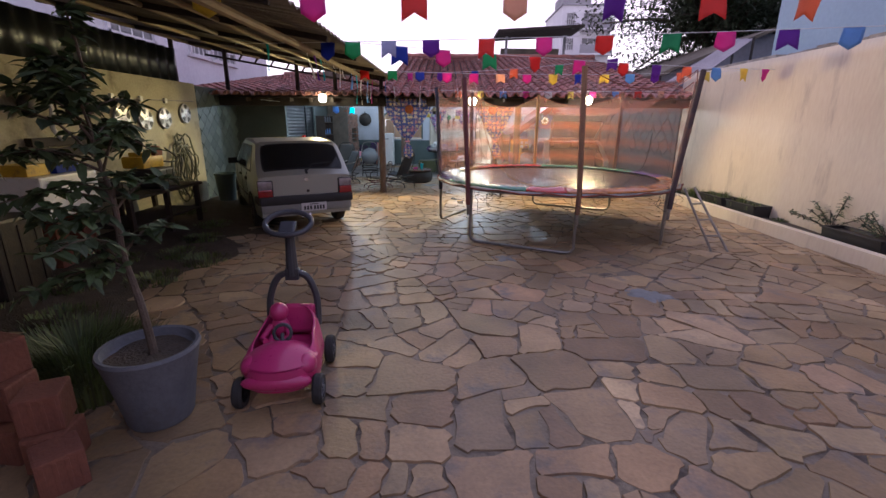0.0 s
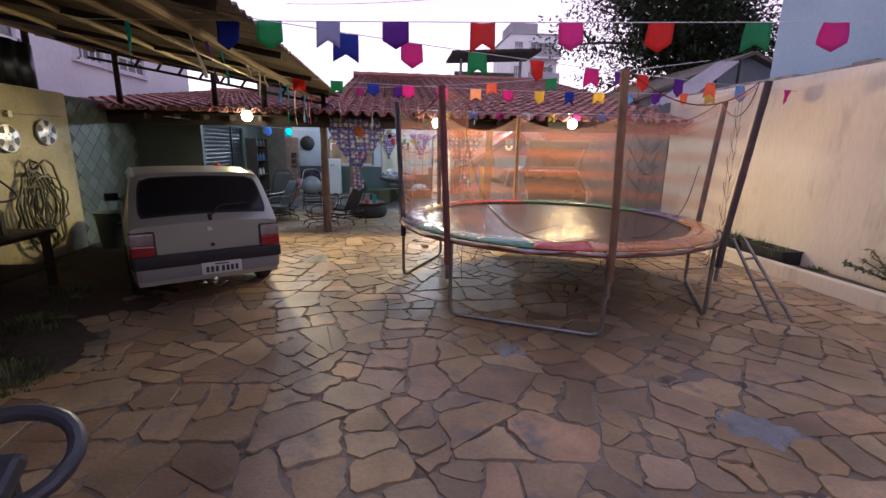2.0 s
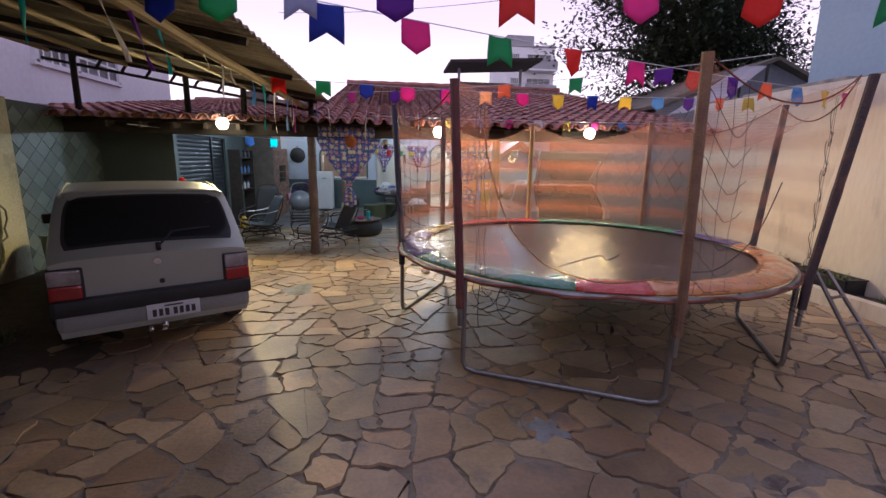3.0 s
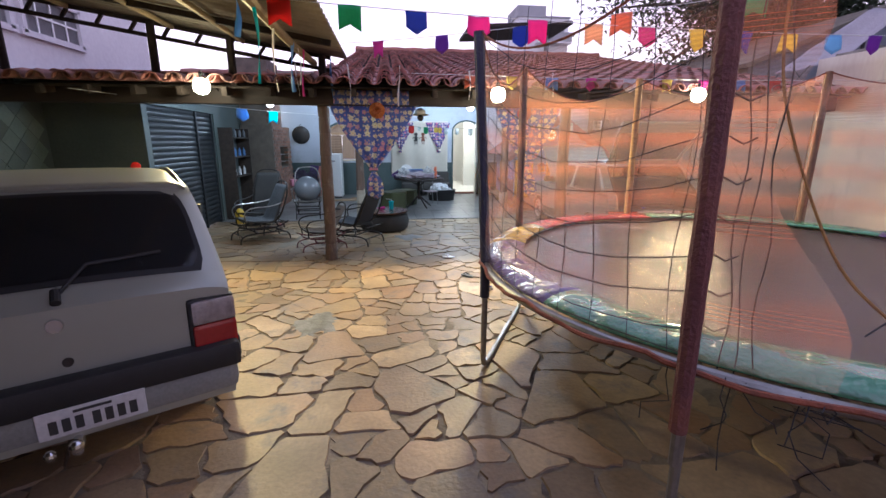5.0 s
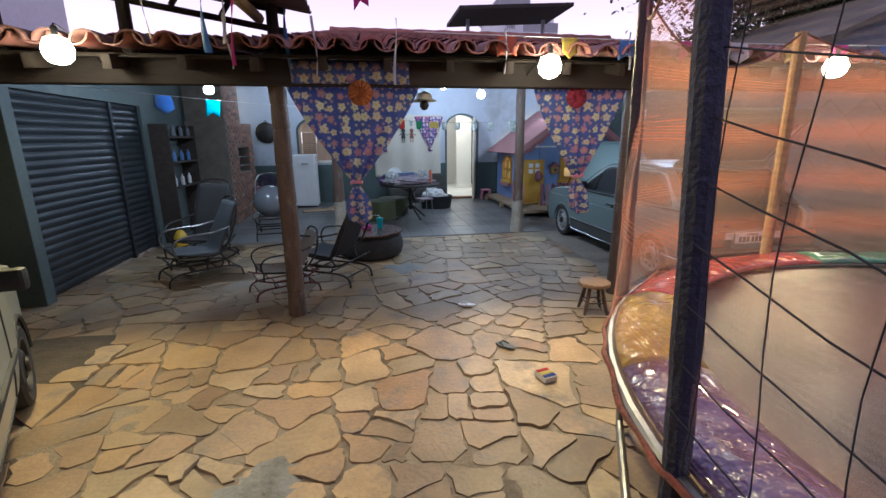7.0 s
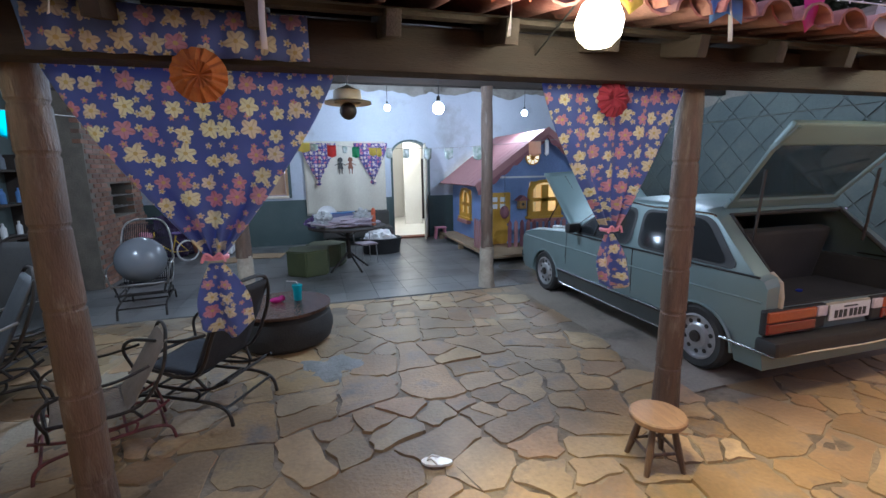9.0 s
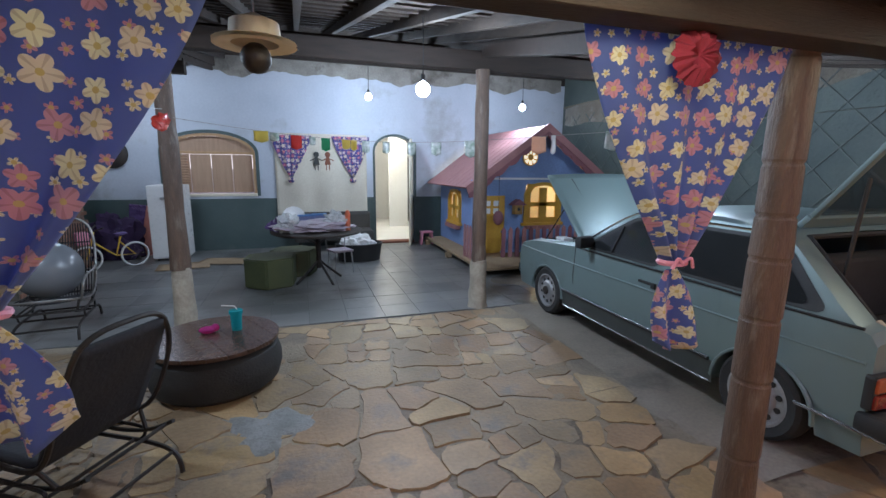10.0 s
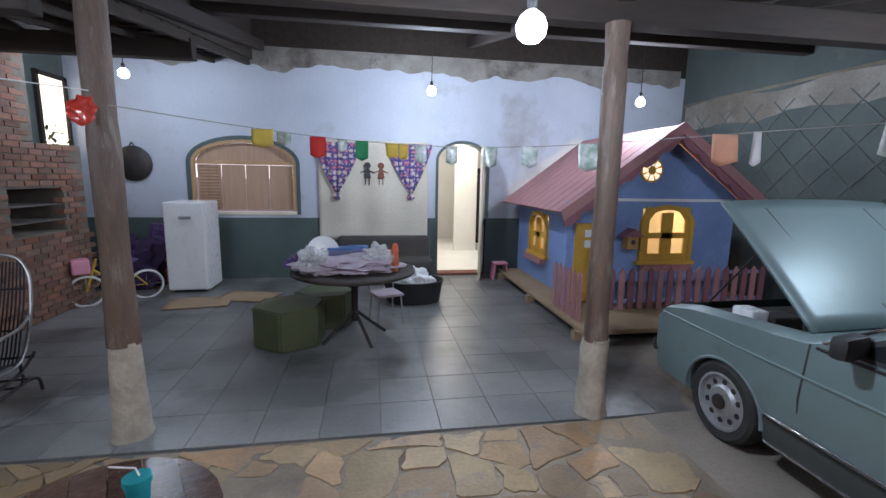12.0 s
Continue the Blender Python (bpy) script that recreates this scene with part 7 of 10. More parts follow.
# ---- bunting ----
def bunting(label, p0, p1, sag, flags, size=0.19, seed=0):
    """A cord with paper flags: (place along it, tone, shape). Shapes: 'n' notched, 'p' pointed."""
    p0, p1 = Vector(p0), Vector(p1)
    ob = thing("bunting", Matrix.Translation(p0), label, "bunting", "bunting lines over the yard")

    def at(t):
        return (p1 - p0) * t + Vector((0, 0, -sag * 4 * t * (1 - t)))
    bm = tube(B(), [at(t / 24) for t in range(25)], 0.0035, 5)
    part("cord", bm, PLATE, ob)
    r = random.Random(seed)
    d = (p1 - p0).normalized()
    for t, tone, form in flags:
        c = at(t)
        w, h = size * r.uniform(0.94, 1.06), size * r.uniform(1.0, 1.15)
        swing, curl = r.uniform(-0.35, 0.35), r.uniform(-0.03, 0.03)
        nrm = d.cross(Vector((0, 0, 1))).normalized()
        bm = B()

        def f(u, v, w=w, h=h, form=form, swing=swing, curl=curl, c=c):
            x = (u - 0.5) * w
            k = abs(2 * u - 1)
            drop = h * (0.72 + 0.28 * k) if form == "n" else h * (1.0 - 0.3 * k)
            z = -v * drop
            return c + d * x + Vector((0, 0, z)) + nrm * (swing * v * h * 0.5 + curl * math.sin(3 * u + 2 * v))
        sheet(bm, 6, 4, f)
        thicken(part("flag", bm, FLAG[tone], ob, "", 60), 0.0012)
    return ob


def row(tones, start, step, form=None, seed=1):
    r = random.Random(seed)
    return [(start + step * i, tone, form or r.choice("np")) for i, tone in enumerate(tones)]


# each line runs from the lean-to eave or roof across to the boundary wall
def line_t(p0, p1, xs):
    return [(x - p0[0]) / (p1[0] - p0[0]) for x in xs]


L1 = ((-2.6, 5.95, 2.63), (6.0, 4.70, 2.72))
t1 = line_t(*L1, (-1.41, -1.10, -0.66, -0.16, 0.48, 1.12, 1.77, 2.46, 3.0, 3.6, 4.2, 4.9, 5.5))
bunting("white cord with bright paper flags across the yard", *L1, 0.03, list(zip(t1, ("blue", "green", "lavender", "purple", "red", "pink", "red", "green", "pink", "purple", "sky", "yellow", "orange"), "ppnpnppnpnpnp")), 0.19, 1)
L2 = ((-1.3, 5.6, 2.62), (6.0, 8.4, 2.66))
t2 = line_t(*L2, (-0.55, -0.02, 0.60, 1.25, 1.95, 2.7, 3.3, 3.9, 4.5, 5.1, 5.6))
bunting("white cord with bright paper flags slanting over the trampoline", *L2, 0.05, list(zip(t2, ("blue", "pink", "green", "red", "pink", "red", "purple", "orange", "sky", "yellow", "pink"), "npnpnppnpnp")), 0.19, 2)
L3 = ((-2.2, 8.6, 2.66), (5.95, 9.3, 2.75))
bunting("white cord with small paper flags before the carport roof", *L3, 0.10, row(("red", "green", "blue", "pink", "pink", "peach", "pink", "yellow", "blue", "yellow", "sky", "purple", "orange", "yellow"), 0.09, 0.062, None, 3), 0.17, 3)
L4 = ((-0.4, 10.58, 2.42), (5.6, 10.58, 2.46))
bunting("cord with small paper flags under the roof edge", *L4, 0.03, row(("orange", "yellow", "sky", "pink", "white", "yellow", "pink", "sky", "red", "peach"), 0.12, 0.085, None, 4), 0.15, 4)
L5 = ((-2.4, 3.9, 2.72), (6.0, 4.2, 2.85))
bunting("white cord with large paper flags high over the yard", *L5, 0.05, row(("yellow", "pink", "red", "peach", "purple", "red", "orange", "blue", "yellow", "pink"), 0.06, 0.098, None, 5), 0.2, 5)
L6 = ((-1.25, 11.2, 2.85), (3.4, 7.0, 2.75))
bunting("cord with paper flags from the lean-to corner", *L6, 0.10, row(("pink", "purple", "blue", "orange", "green", "purple"), 0.10, 0.15, None, 6), 0.17, 6)
L7 = ((-4.19, 10.6, 2.19), (-1.30, 14.60, 2.13))
bunting("cord with blue and teal flags before the shutter", *L7, 0.05, [(0.443, "sky", "p"), (0.564, "teal", "n")], 0.19, 7)
# ribbons hanging from the eave pole and the roof edge: place, drop, sway along y, width, tone
RIBBONS = [
    (-2.2, 5.9, 2.62, 0.30, 0.06, 0.03, "teal"), (-1.6, 5.57, 2.50, 0.29, 0.17, 0.028, "white"), (-1.6, 5.77, 2.50, 0.28, 0.29, 0.03, "purple"),
    (-1.6, 6.16, 2.50, 0.27, 0.06, 0.026, "teal"), (-1.6, 6.86, 2.50, 0.11, 0.01, 0.016, "white"), (-1.6, 7.17, 2.49, 0.27, 0.08, 0.018, "white"),
    (-1.6, 7.44, 2.51, 0.14, 0.08, 0.018, "white"), (-1.6, 8.07, 2.52, 0.27, 0.02, 0.04, "sky"), (-1.58, 8.39, 2.52, 0.50, 0.06, 0.026, "teal"),
    (-1.6, 9.0, 2.53, 0.50, 0.03, 0.018, "white"), (-1.6, 9.73, 2.56, 0.46, 0.0, 0.042, "sky"), (-1.58, 9.96, 2.57, 0.38, 0.02, 0.018, "white"),
    (-1.58, 10.2, 2.58, 0.48, -0.03, 0.024, "pink"), (-1.36, 10.85, 2.62, 0.52, 0.04, 0.03, "sky"), (-1.13, 10.56, 2.50, 0.40, -0.02, 0.02, "white"),
    (-0.55, 10.54, 2.50, 0.46, 0.02, 0.02, "white"), (0.3, 10.56, 2.46, 0.33, 0.0, 0.018, "white"), (1.35, 10.56, 2.46, 0.28, 0.0, 0.018, "white"), (-1.72, 10.56, 2.50, 0.36, 0.02, 0.018, "white"),
]
r = random.Random(31)
for x, y, z, ln, sway, w, tone in RIBBONS:
    a, ph = r.uniform(0, 3.14), r.uniform(0, 6)
    bm = B()
    sheet(bm, 1, 16, lambda u, v: Vector(((u - 0.5) * w * math.cos(a + 2.5 * v) + 0.012 * math.sin(4 * v + ph), (u - 0.5) * w * math.sin(a + 2.5 * v) + sway * v + 0.012 * math.cos(3 * v + ph), -ln * v)))
    rb = thicken(part("ribbon", bm, FLAG[tone], None, "", 60, "", pose(x, y, z)), 0.0012)
    tagged(rb, "thin twisted " + tone + " party ribbon hanging from the eave", "ribbon", "party ribbons")

# ---- bulbs ----
for i, (spot, watts, colour) in enumerate(BULBS):
    ob = thing("light_bulb", Matrix.Translation(spot), "bare lit bulb hanging from a cord under the roof" if i > 2 else "bare lit bulb in a socket at the roof edge, globe enlarged for glare", "lamp", "bulbs")
    bm = lathe(B(), [(0.0, 0.0), (0.018, 0.0), (0.02, 0.045), (0.014, 0.06), (0.0, 0.06)], 14)
    part("socket", bm, BLACK_TRIM, ob)
    g = B()
    # the first three globes are oversized: their glare is put into the shape
    k = 1.6 if i < 3 else 1.05
    lathe(g, [(0.018, 0.0), (0.042 * k, -0.02), (0.056 * k, -0.05 * k), (0.05 * k, -0.085 * k), (0.03 * k, -0.105 * k), (0.0, -0.112 * k)], 20)
    glass = part("glass", g, GLOW_WARM if i < 3 else GLOW_COOL, ob)
    glass.visible_shadow = False
    top = min(roof_z(spot[1]) - 0.1, spot[2] + 1.2)
    hang = [(0, 0, 0.05), (0, 0.02, 0.075), (0, 0.2, 0.02), (0, 0.52, -0.09)] if i < 3 else [(0, 0, 0.055), (0.004, 0, (top - spot[2]) * 0.5), (0, 0, top - spot[2])]
    bm = tube(B(), smooth_path(hang, 4), 0.005, 5)
    part("flex", bm, BLACK_TRIM, ob)
# ---- carport: curtains ----
def tied_curtain(x0, x1, y, top, knot, tip, label, seed, puff_mat):
    ob = thing("curtain", I4, label, "curtain", "floral curtains")
    cx = knot.x
    r = random.Random(seed)

    def f(u, v):
        gather = v ** 1.25
        xs = x0 + (x1 - x0) * u
        xk = cx + (u - 0.5) * 0.07
        x = xs * (1 - gather) + xk * gather
        z = top * (1 - v) + knot.z * v - 0.06 * math.sin(math.pi * u) * (1 - v) * v
        fold = (0.006 + 0.022 * v) * math.sin(u * 22 + seed) + 0.02 * noise.noise((u * 4, v * 3, seed))
        return Vector((x, y + (knot.y - y) * v + fold, z))

    def g(u, v):
        spread = 0.03 + 0.085 * math.sin(min(1, v * 1.15) * math.pi * 0.62)
        a = (u - 0.5) * 2
        return Vector((knot.x + (tip.x - knot.x) * v + a * spread, knot.y + (tip.y - knot.y) * v + 0.05 * math.sin(a * 5 + seed) * v, knot.z - 0.03 + (tip.z - knot.z + 0.03) * v + 0.07 * abs(a) * v))
    for name, fn, nu, nv, wu, wv in (("drape", f, 60, 24, abs(x1 - x0), top - knot.z), ("tail", g, 24, 14, 0.5, knot.z - tip.z)):
        bm = B()
        vs = [[bm.verts.new(fn(i / nu, j / nv)) for j in range(nv + 1)] for i in range(nu + 1)]
        lay = bm.loops.layers.uv.new("cloth")
        for i in range(nu):
            for j in range(nv):
                face = bm.faces.new((vs[i][j], vs[i + 1][j], vs[i + 1][j + 1], vs[i][j + 1]))
                for loop, (a, b) in zip(face.loops, ((i, j), (i + 1, j), (i + 1, j + 1), (i, j + 1))):
                    # the print shrinks with the cloth towards the knot
                    q = 1 if name == "drape" else 1.25
                    loop[lay].uv = (fn(a / nu, b / nv).x * q + seed, fn(a / nu, b / nv).z * q)
        thicken(part(name, bm, FLORAL, ob, "blue cloth printed with pink and yellow flowers", 80), 0.003)
    bm = B()
    tube(bm, [(knot.x + 0.05 * math.cos(k * 0.6), knot.y + 0.045 * math.sin(k * 0.6), knot.z) for k in range(11)], 0.012, 6, True)
    for s in (-1, 1):
        tube(bm, smooth_path([knot + Vector((0.0, -0.05, 0)), knot + Vector((s * 0.03, -0.06, 0.025)), knot + Vector((s * 0.05, -0.055, -0.015))], 5), 0.007, 6)
    part("tie", bm, ROSE, ob, "pink ribbon tie")
    # crepe paper puff
    bm = B()
    lathe(bm, [(0.0, -0.02), (0.05, -0.03), (0.10, 0.0), (0.05, 0.03), (0.0, 0.02)], 40, Matrix.Translation((-0.824, 10.87, top - 0.09) if cx < 0 else (1.16, 11.08, top - 0.09)) @ pose(0, 0, 0, 90))
    for i, v in enumerate(bm.verts):
        v.co += Vector((0, 0.012 * math.sin(i * 2.4), 0))
    part("paper_puff", bm, puff_mat, ob, "round crepe paper puff")
    if x0 > 0:  # the cloth beside the car has no band
        return ob
    bm = B()
    sheet(bm, 40, 3, lambda u, v: Vector((x0 + 0.09 + (x1 - x0 - 0.2) * u, 10.89 + 0.010 * math.sin(u * 50), top + 0.15 - 0.17 * v)))
    lay = bm.loops.layers.uv.new("cloth")
    for face in bm.faces:
        for loop in face.loops:
            loop[lay].uv = (loop.vert.co.x, loop.vert.co.z)
    thicken(part("valance", bm, FLORAL, ob, "gathered band of the floral cloth", 80), 0.003)
    return ob


tied_curtain(-1.45, -0.31, 11.14, 2.10, Vector((-0.90, 11.18, 1.26)), Vector((-0.88, 11.22, 0.84)), "blue floral curtain tied to a point with an orange puff", 3, PUFF["orange"])
tied_curtain(0.77, 1.70, 11.16, 2.10, Vector((1.27, 11.2, 1.27)), Vector((1.33, 11.2, 0.87)), "blue floral curtain tied to a point with a red puff", 8, PUFF["crimson"])
ob = thing("straw_hat", pose(-0.24, 11.35, 2.02), "small straw party hat with a dark face hanging on a string", "hat")
bm = lathe(B(), [(0.075, -0.02), (0.07, 0.03), (0.0, 0.06)], 18)
lathe(bm, [(0.12, -0.025), (0.07, -0.015), (0.068, -0.03), (0.12, -0.035)], 20)
part("straw", bm, CREAM, ob)
bm = ball(B(), (0, 0, -0.07), 0.045, 14)
part("dark_ball", bm, IRON, ob)
bm = tube(B(), [(0, 0, 0.05), (0, 0, 0.35)], 0.003, 5)
part("string", bm, PLATE, ob)

# ---- carport: seats ----
def rocking_chair(m, label, seat_mat, cord_mat, woven=True, high=0.95, base_mat=None, arm_mat=None):
    """A tube-framed platform rocker: arched feet, spring loops, curved rockers, a looped frame, and a corded or sheet seat and back."""
    ob = thing("rocking_chair", m, label, "chair", "rocking chairs")
    base_mat, arm_mat = base_mat or IRON, arm_mat or IRON
    for s in (-1, 1):
        bm = tube(B(), smooth_path([(s * 0.24, -0.41, 0.012), (s * 0.24, -0.38, 0.11), (s * 0.24, -0.26, 0.155), (s * 0.24, 0.0, 0.16), (s * 0.24, 0.26, 0.155), (s * 0.24, 0.38, 0.11), (s * 0.24, 0.41, 0.012)], 6), 0.012, 7)
        part("foot_arch", bm, base_mat, ob)
        bm = tube(B(), smooth_path([(s * 0.225, -0.40, 0.30), (s * 0.225, -0.2, 0.235), (s * 0.225, 0.05, 0.22), (s * 0.225, 0.25, 0.25), (s * 0.225, 0.40, 0.32)], 6), 0.011, 7)
        part("rocker", bm, base_mat, ob)
        bm = tube(B(), smooth_path([(s * 0.25, -0.15, 0.165), (s * 0.25, -0.18, 0.20), (s * 0.25, -0.15, 0.24), (s * 0.25, 0.15, 0.24), (s * 0.25, 0.18, 0.20), (s * 0.25, 0.15, 0.165)], 4), 0.009, 6)
        part("spring_loop", bm, base_mat, ob)
        bm = tube(B(), smooth_path([(s * 0.27, -0.30, 0.36), (s * 0.30, -0.33, 0.50), (s * 0.31, -0.22, 0.585), (s * 0.31, 0.1, 0.60), (s * 0.27, 0.30, 0.64)], 6), 0.011, 7)
        part("armrest", bm, arm_mat, ob)
        bm = tube(B(), [(s * 0.225, -0.30, 0.262), (s * 0.255, -0.30, 0.38)], 0.011, 7)
        part("front_leg", bm, IRON, ob)
        bm = tube(B(), [(s * 0.225, 0.22, 0.245), (s * 0.255, 0.16, 0.345)], 0.011, 7)
        part("rear_leg", bm, IRON, ob)
    for y, z in ((-0.36, 0.125), (0.36, 0.125), (-0.12, 0.161), (0.12, 0.161), (-0.36, 0.285), (0.36, 0.30)):
        bm = tube(B(), [(-0.24, y, z), (0.24, y, z)], 0.01, 7)
        part("stretcher", bm, base_mat, ob)
    loop = smooth_path([(-0.25, -0.30, 0.38), (-0.26, 0.16, 0.34), (-0.27, 0.36, high - 0.25), (-0.2, 0.43, high), (0, 0.45, high + 0.05), (0.2, 0.43, high), (0.27, 0.36, high - 0.25), (0.26, 0.16, 0.34), (0.25, -0.30, 0.38)], 6)
    bm = tube(B(), loop + [Vector((0, -0.32, 0.385))], 0.013, 8, True)
    part("frame_loop", bm, arm_mat if woven else IRON, ob)

    def surf(u, v):
        x = (2 * u - 1) * 0.245
        if v < 0.45:
            t = v / 0.45
            return Vector((x, -0.29 + 0.44 * t, 0.375 - 0.035 * t - 0.03 * (1 - (2 * u - 1) ** 2)))
        t = (v - 0.45) / 0.55
        w = 1 - 0.25 * max(0, t - 0.6)
        return Vector((x * w, 0.16 + 0.27 * t, 0.345 + (high - 0.35) * t))
    if woven:
        for k in range(22):
            bm = tube(B(), [surf(k / 21, v / 16) for v in range(17)], 0.0055, 5)
            part("cord", bm, cord_mat, ob)
        for v in (0.2, 0.42, 0.62, 0.85):
            bm = tube(B(), [surf(k / 8, v) + Vector((0, 0.008, -0.008)) for k in range(9)], 0.008, 6)
            part("cross_rod", bm, IRON, ob)
    else:
        thicken(part("seat_and_back", sheet(B(), 10, 20, surf), seat_mat, ob, "dark sling seat", 60), 0.02)
    return ob


rocking_chair(pose(-2.87, 12.62, 0, 0, 0, -55), "black tube rocking chair with grey sling and bright arms", SLING_GREY, ROPE, False, 0.92, None, STEEL)
rocking_chair(pose(-1.28, 12.26, 0, 0, 0, -120), "black rocking chair with a tall dark sling back", ROPE, ROPE, False, 0.90)
rocking_chair(pose(-1.76, 11.88, 0, 0, 0, -66) @ Matrix.Scale(0.82, 4), "small rusty tube rocking chair with pale worn cords", BLACK_TRIM, POT_CORD, True, 0.80, RUSTY_TUBE)
rocking_chair(pose(-3.05, 13.35, 0, 0, 0, -12), "tall dark chair draped with black cloth", CABIN, ROPE, False, 1.06)
rocking_chair(pose(-2.47, 14.95, 0, 0, 0, 8), "chromed tube chair holding a silver exercise ball", BLACK_TRIM, ROPE, True, 1.02, None, STEEL)
bm = ball(B(), (0, 0, 0), 0.27, 32)
ob = part("exercise_ball", bm, BALL_GREY, None, "", 60, "", pose(-2.455, 14.86, 0.635))
tagged(ob, "silver-grey exercise ball resting in a chair", "ball")
ob = thing("yellow_jug", pose(-3.72, 14.3, 0.0), "yellow plastic jug on the paving by the shutter", "jug")
bm = lathe(B(), [(0, 0), (0.09, 0), (0.095, 0.2), (0.06, 0.27), (0.03, 0.3), (0.0, 0.3)], 18)
part("jug_body", bm, YELLOW_TOOL, ob)

# tyre table
tt = thing("tyre_table", pose(-0.80, 13.35, 0), "low round table made of an old tyre with a wooden top", "table")
bm = lathe(B(), [(0.30, 0.02), (0.38, 0.0), (0.44, 0.05), (0.465, 0.14), (0.465, 0.20), (0.44, 0.29), (0.38, 0.34), (0.30, 0.33)], 44)
part("tyre", bm, RUBBER, tt, "bald black tyre")
for k in range(7):
    x0, x1 = -0.45 + k * 0.1286, -0.45 + (k + 1) * 0.1286 - 0.004
    n = 6
    pts = [(x0 + (x1 - x0) * i / n, -math.sqrt(max(0.0, 0.4505 ** 2 - (x0 + (x1 - x0) * i / n) ** 2))) for i in range(n + 1)]
    bm = prism(B(), pts + [(x, -y) for x, y in reversed(pts)] if abs(pts[0][1] - -pts[0][1]) > 1e-6 and abs(pts[-1][1]) > 1e-6 else
               [q for q in pts + [(x, -y) for x, y in reversed(pts)] if True][: (2 * n + 1 if abs(pts[-1][1]) < 1e-6 or abs(pts[0][1]) < 1e-6 else None)], 0.028)
    bmesh.ops.remove_doubles(bm, verts=bm.verts, dist=0.0005)
    part("plank", bm, TABLE_WOOD, tt, "glossy dark brown plank", 24, "", pose(0, 0, 0.342, 0, 0, 28))
ob = thing("teal_cup", pose(-0.66, 13.44, 0.37), "teal plastic cup with a lid and straw", "cup")
bm = lathe(B(), [(0, 0), (0.036, 0), (0.043, 0.13), (0.050, 0.133), (0.050, 0.158), (0.0, 0.164)], 20)
part("cup_body", bm, FLAG["teal"], ob)
bm = tube(B(), [(0.01, 0, 0.16), (-0.005, 0.005, 0.19), (-0.10, 0.01, 0.20)], 0.004, 6)
part("straw", bm, WHITE_PAINT, ob)
ob = thing("pink_toy", pose(-0.86, 13.42, 0.37), "small bright pink plastic toy on the tyre table", "toy")
bm = ball(B(), (0, 0, 0.025), 0.05, 14, (1.3, 0.8, 0.55))
ball(bm, (0.05, 0.01, 0.035), 0.03, 12)
part("toy_body", bm, FLAG["pink"], ob)
# stool, sandals, card box
st = thing("wooden_stool", pose(1.30, 10.74, 0), "small round wooden stool on splayed legs", "stool")
bm = lathe(B(), [(0, 0.27), (0.14, 0.27), (0.148, 0.28), (0.148, 0.30), (0.14, 0.308), (0, 0.31)], 28)
part("seat", bm, STOOL_WOOD, st)
for k in range(4):
    a = 0.6 + k * 1.5708
    bm = tube(B(), [(0.15 * math.cos(a), 0.15 * math.sin(a), 0.0), (0.115 * math.cos(a), 0.115 * math.sin(a), 0.12), (0.08 * math.cos(a), 0.08 * math.sin(a), 0.275)], [0.014, 0.02, 0.016], 8)
    part("leg", bm, POST_WOOD, st)
    bm = tube(B(), [(0.118 * math.cos(a), 0.118 * math.sin(a), 0.11), (0.118 * math.cos(a + 1.5708), 0.118 * math.sin(a + 1.5708), 0.11)], 0.009, 6)
    part("rung", bm, POST_WOOD, st)
for x, y, rz, tone in ((0.13, 11.1, 70, WHITE_PAINT), (0.24, 10.16, 40, POT_GREY)):
    ob = thing("sandal", pose(x, y, 0.006, 0, 0, rz), "small worn flip-flop lying on the paving", "shoe", "sandals")
    bm = prism(B(), [(0.035 * math.cos(a) * (1 if math.sin(a) < 0 else 1.2), 0.09 * math.sin(a)) for a in [k * 0.3927 for k in range(16)]], 0.014)
    part("sole", bm, tone, ob)
    bm = tube(B(), smooth_path([(-0.036, -0.01, 0.012), (-0.015, 0.03, 0.035), (0.0, 0.055, 0.015), (0.015, 0.03, 0.035), (0.036, -0.01, 0.012)], 4), 0.006, 6)
    part("strap", bm, tone, ob)
ob = thing("snack_box", pose(0.37, 9.64, 0.006, 0, 0, 14), "small crushed card box in red, blue and yellow", "box")
bm = box(B(), (0, 0, 0.02), (0.10, 0.13, 0.04), None, 0.004)
part("carton", bm, PLATE, ob)
for y, tone in ((-0.04, "blue"), (0.0, "yellow"), (0.04, "red")):
    bm = box(B(), (0, y, 0.0425), (0.095, 0.03, 0.005))
    part("print_band", bm, FLAG[tone], ob)

# ---- carport: back wall fittings ----
bm = B()
def arch_band(bm, x0, x1, z0, spring, top, w, y, depth):
    outer = [(x0 - w, z0)] + [((x0 + x1) / 2 - ((x1 - x0) / 2 + w) * math.cos(math.pi * k / 20), spring + (top - spring + w) * math.sin(math.pi * k / 20)) for k in range(21)] + [(x1 + w, z0)]
    inner = [(x0, z0)] + [((x0 + x1) / 2 - ((x1 - x0) / 2) * math.cos(math.pi * k / 20), spring + (top - spring) * math.sin(math.pi * k / 20)) for k in range(21)] + [(x1, z0)]
    m = Matrix.Translation((0, y, 0)) @ UP_FRONT
    for a, b, c, d in zip(outer, outer[1:], inner, inner[1:]):
        prism(bm, [a, c, d, b], depth, m)
    return bm


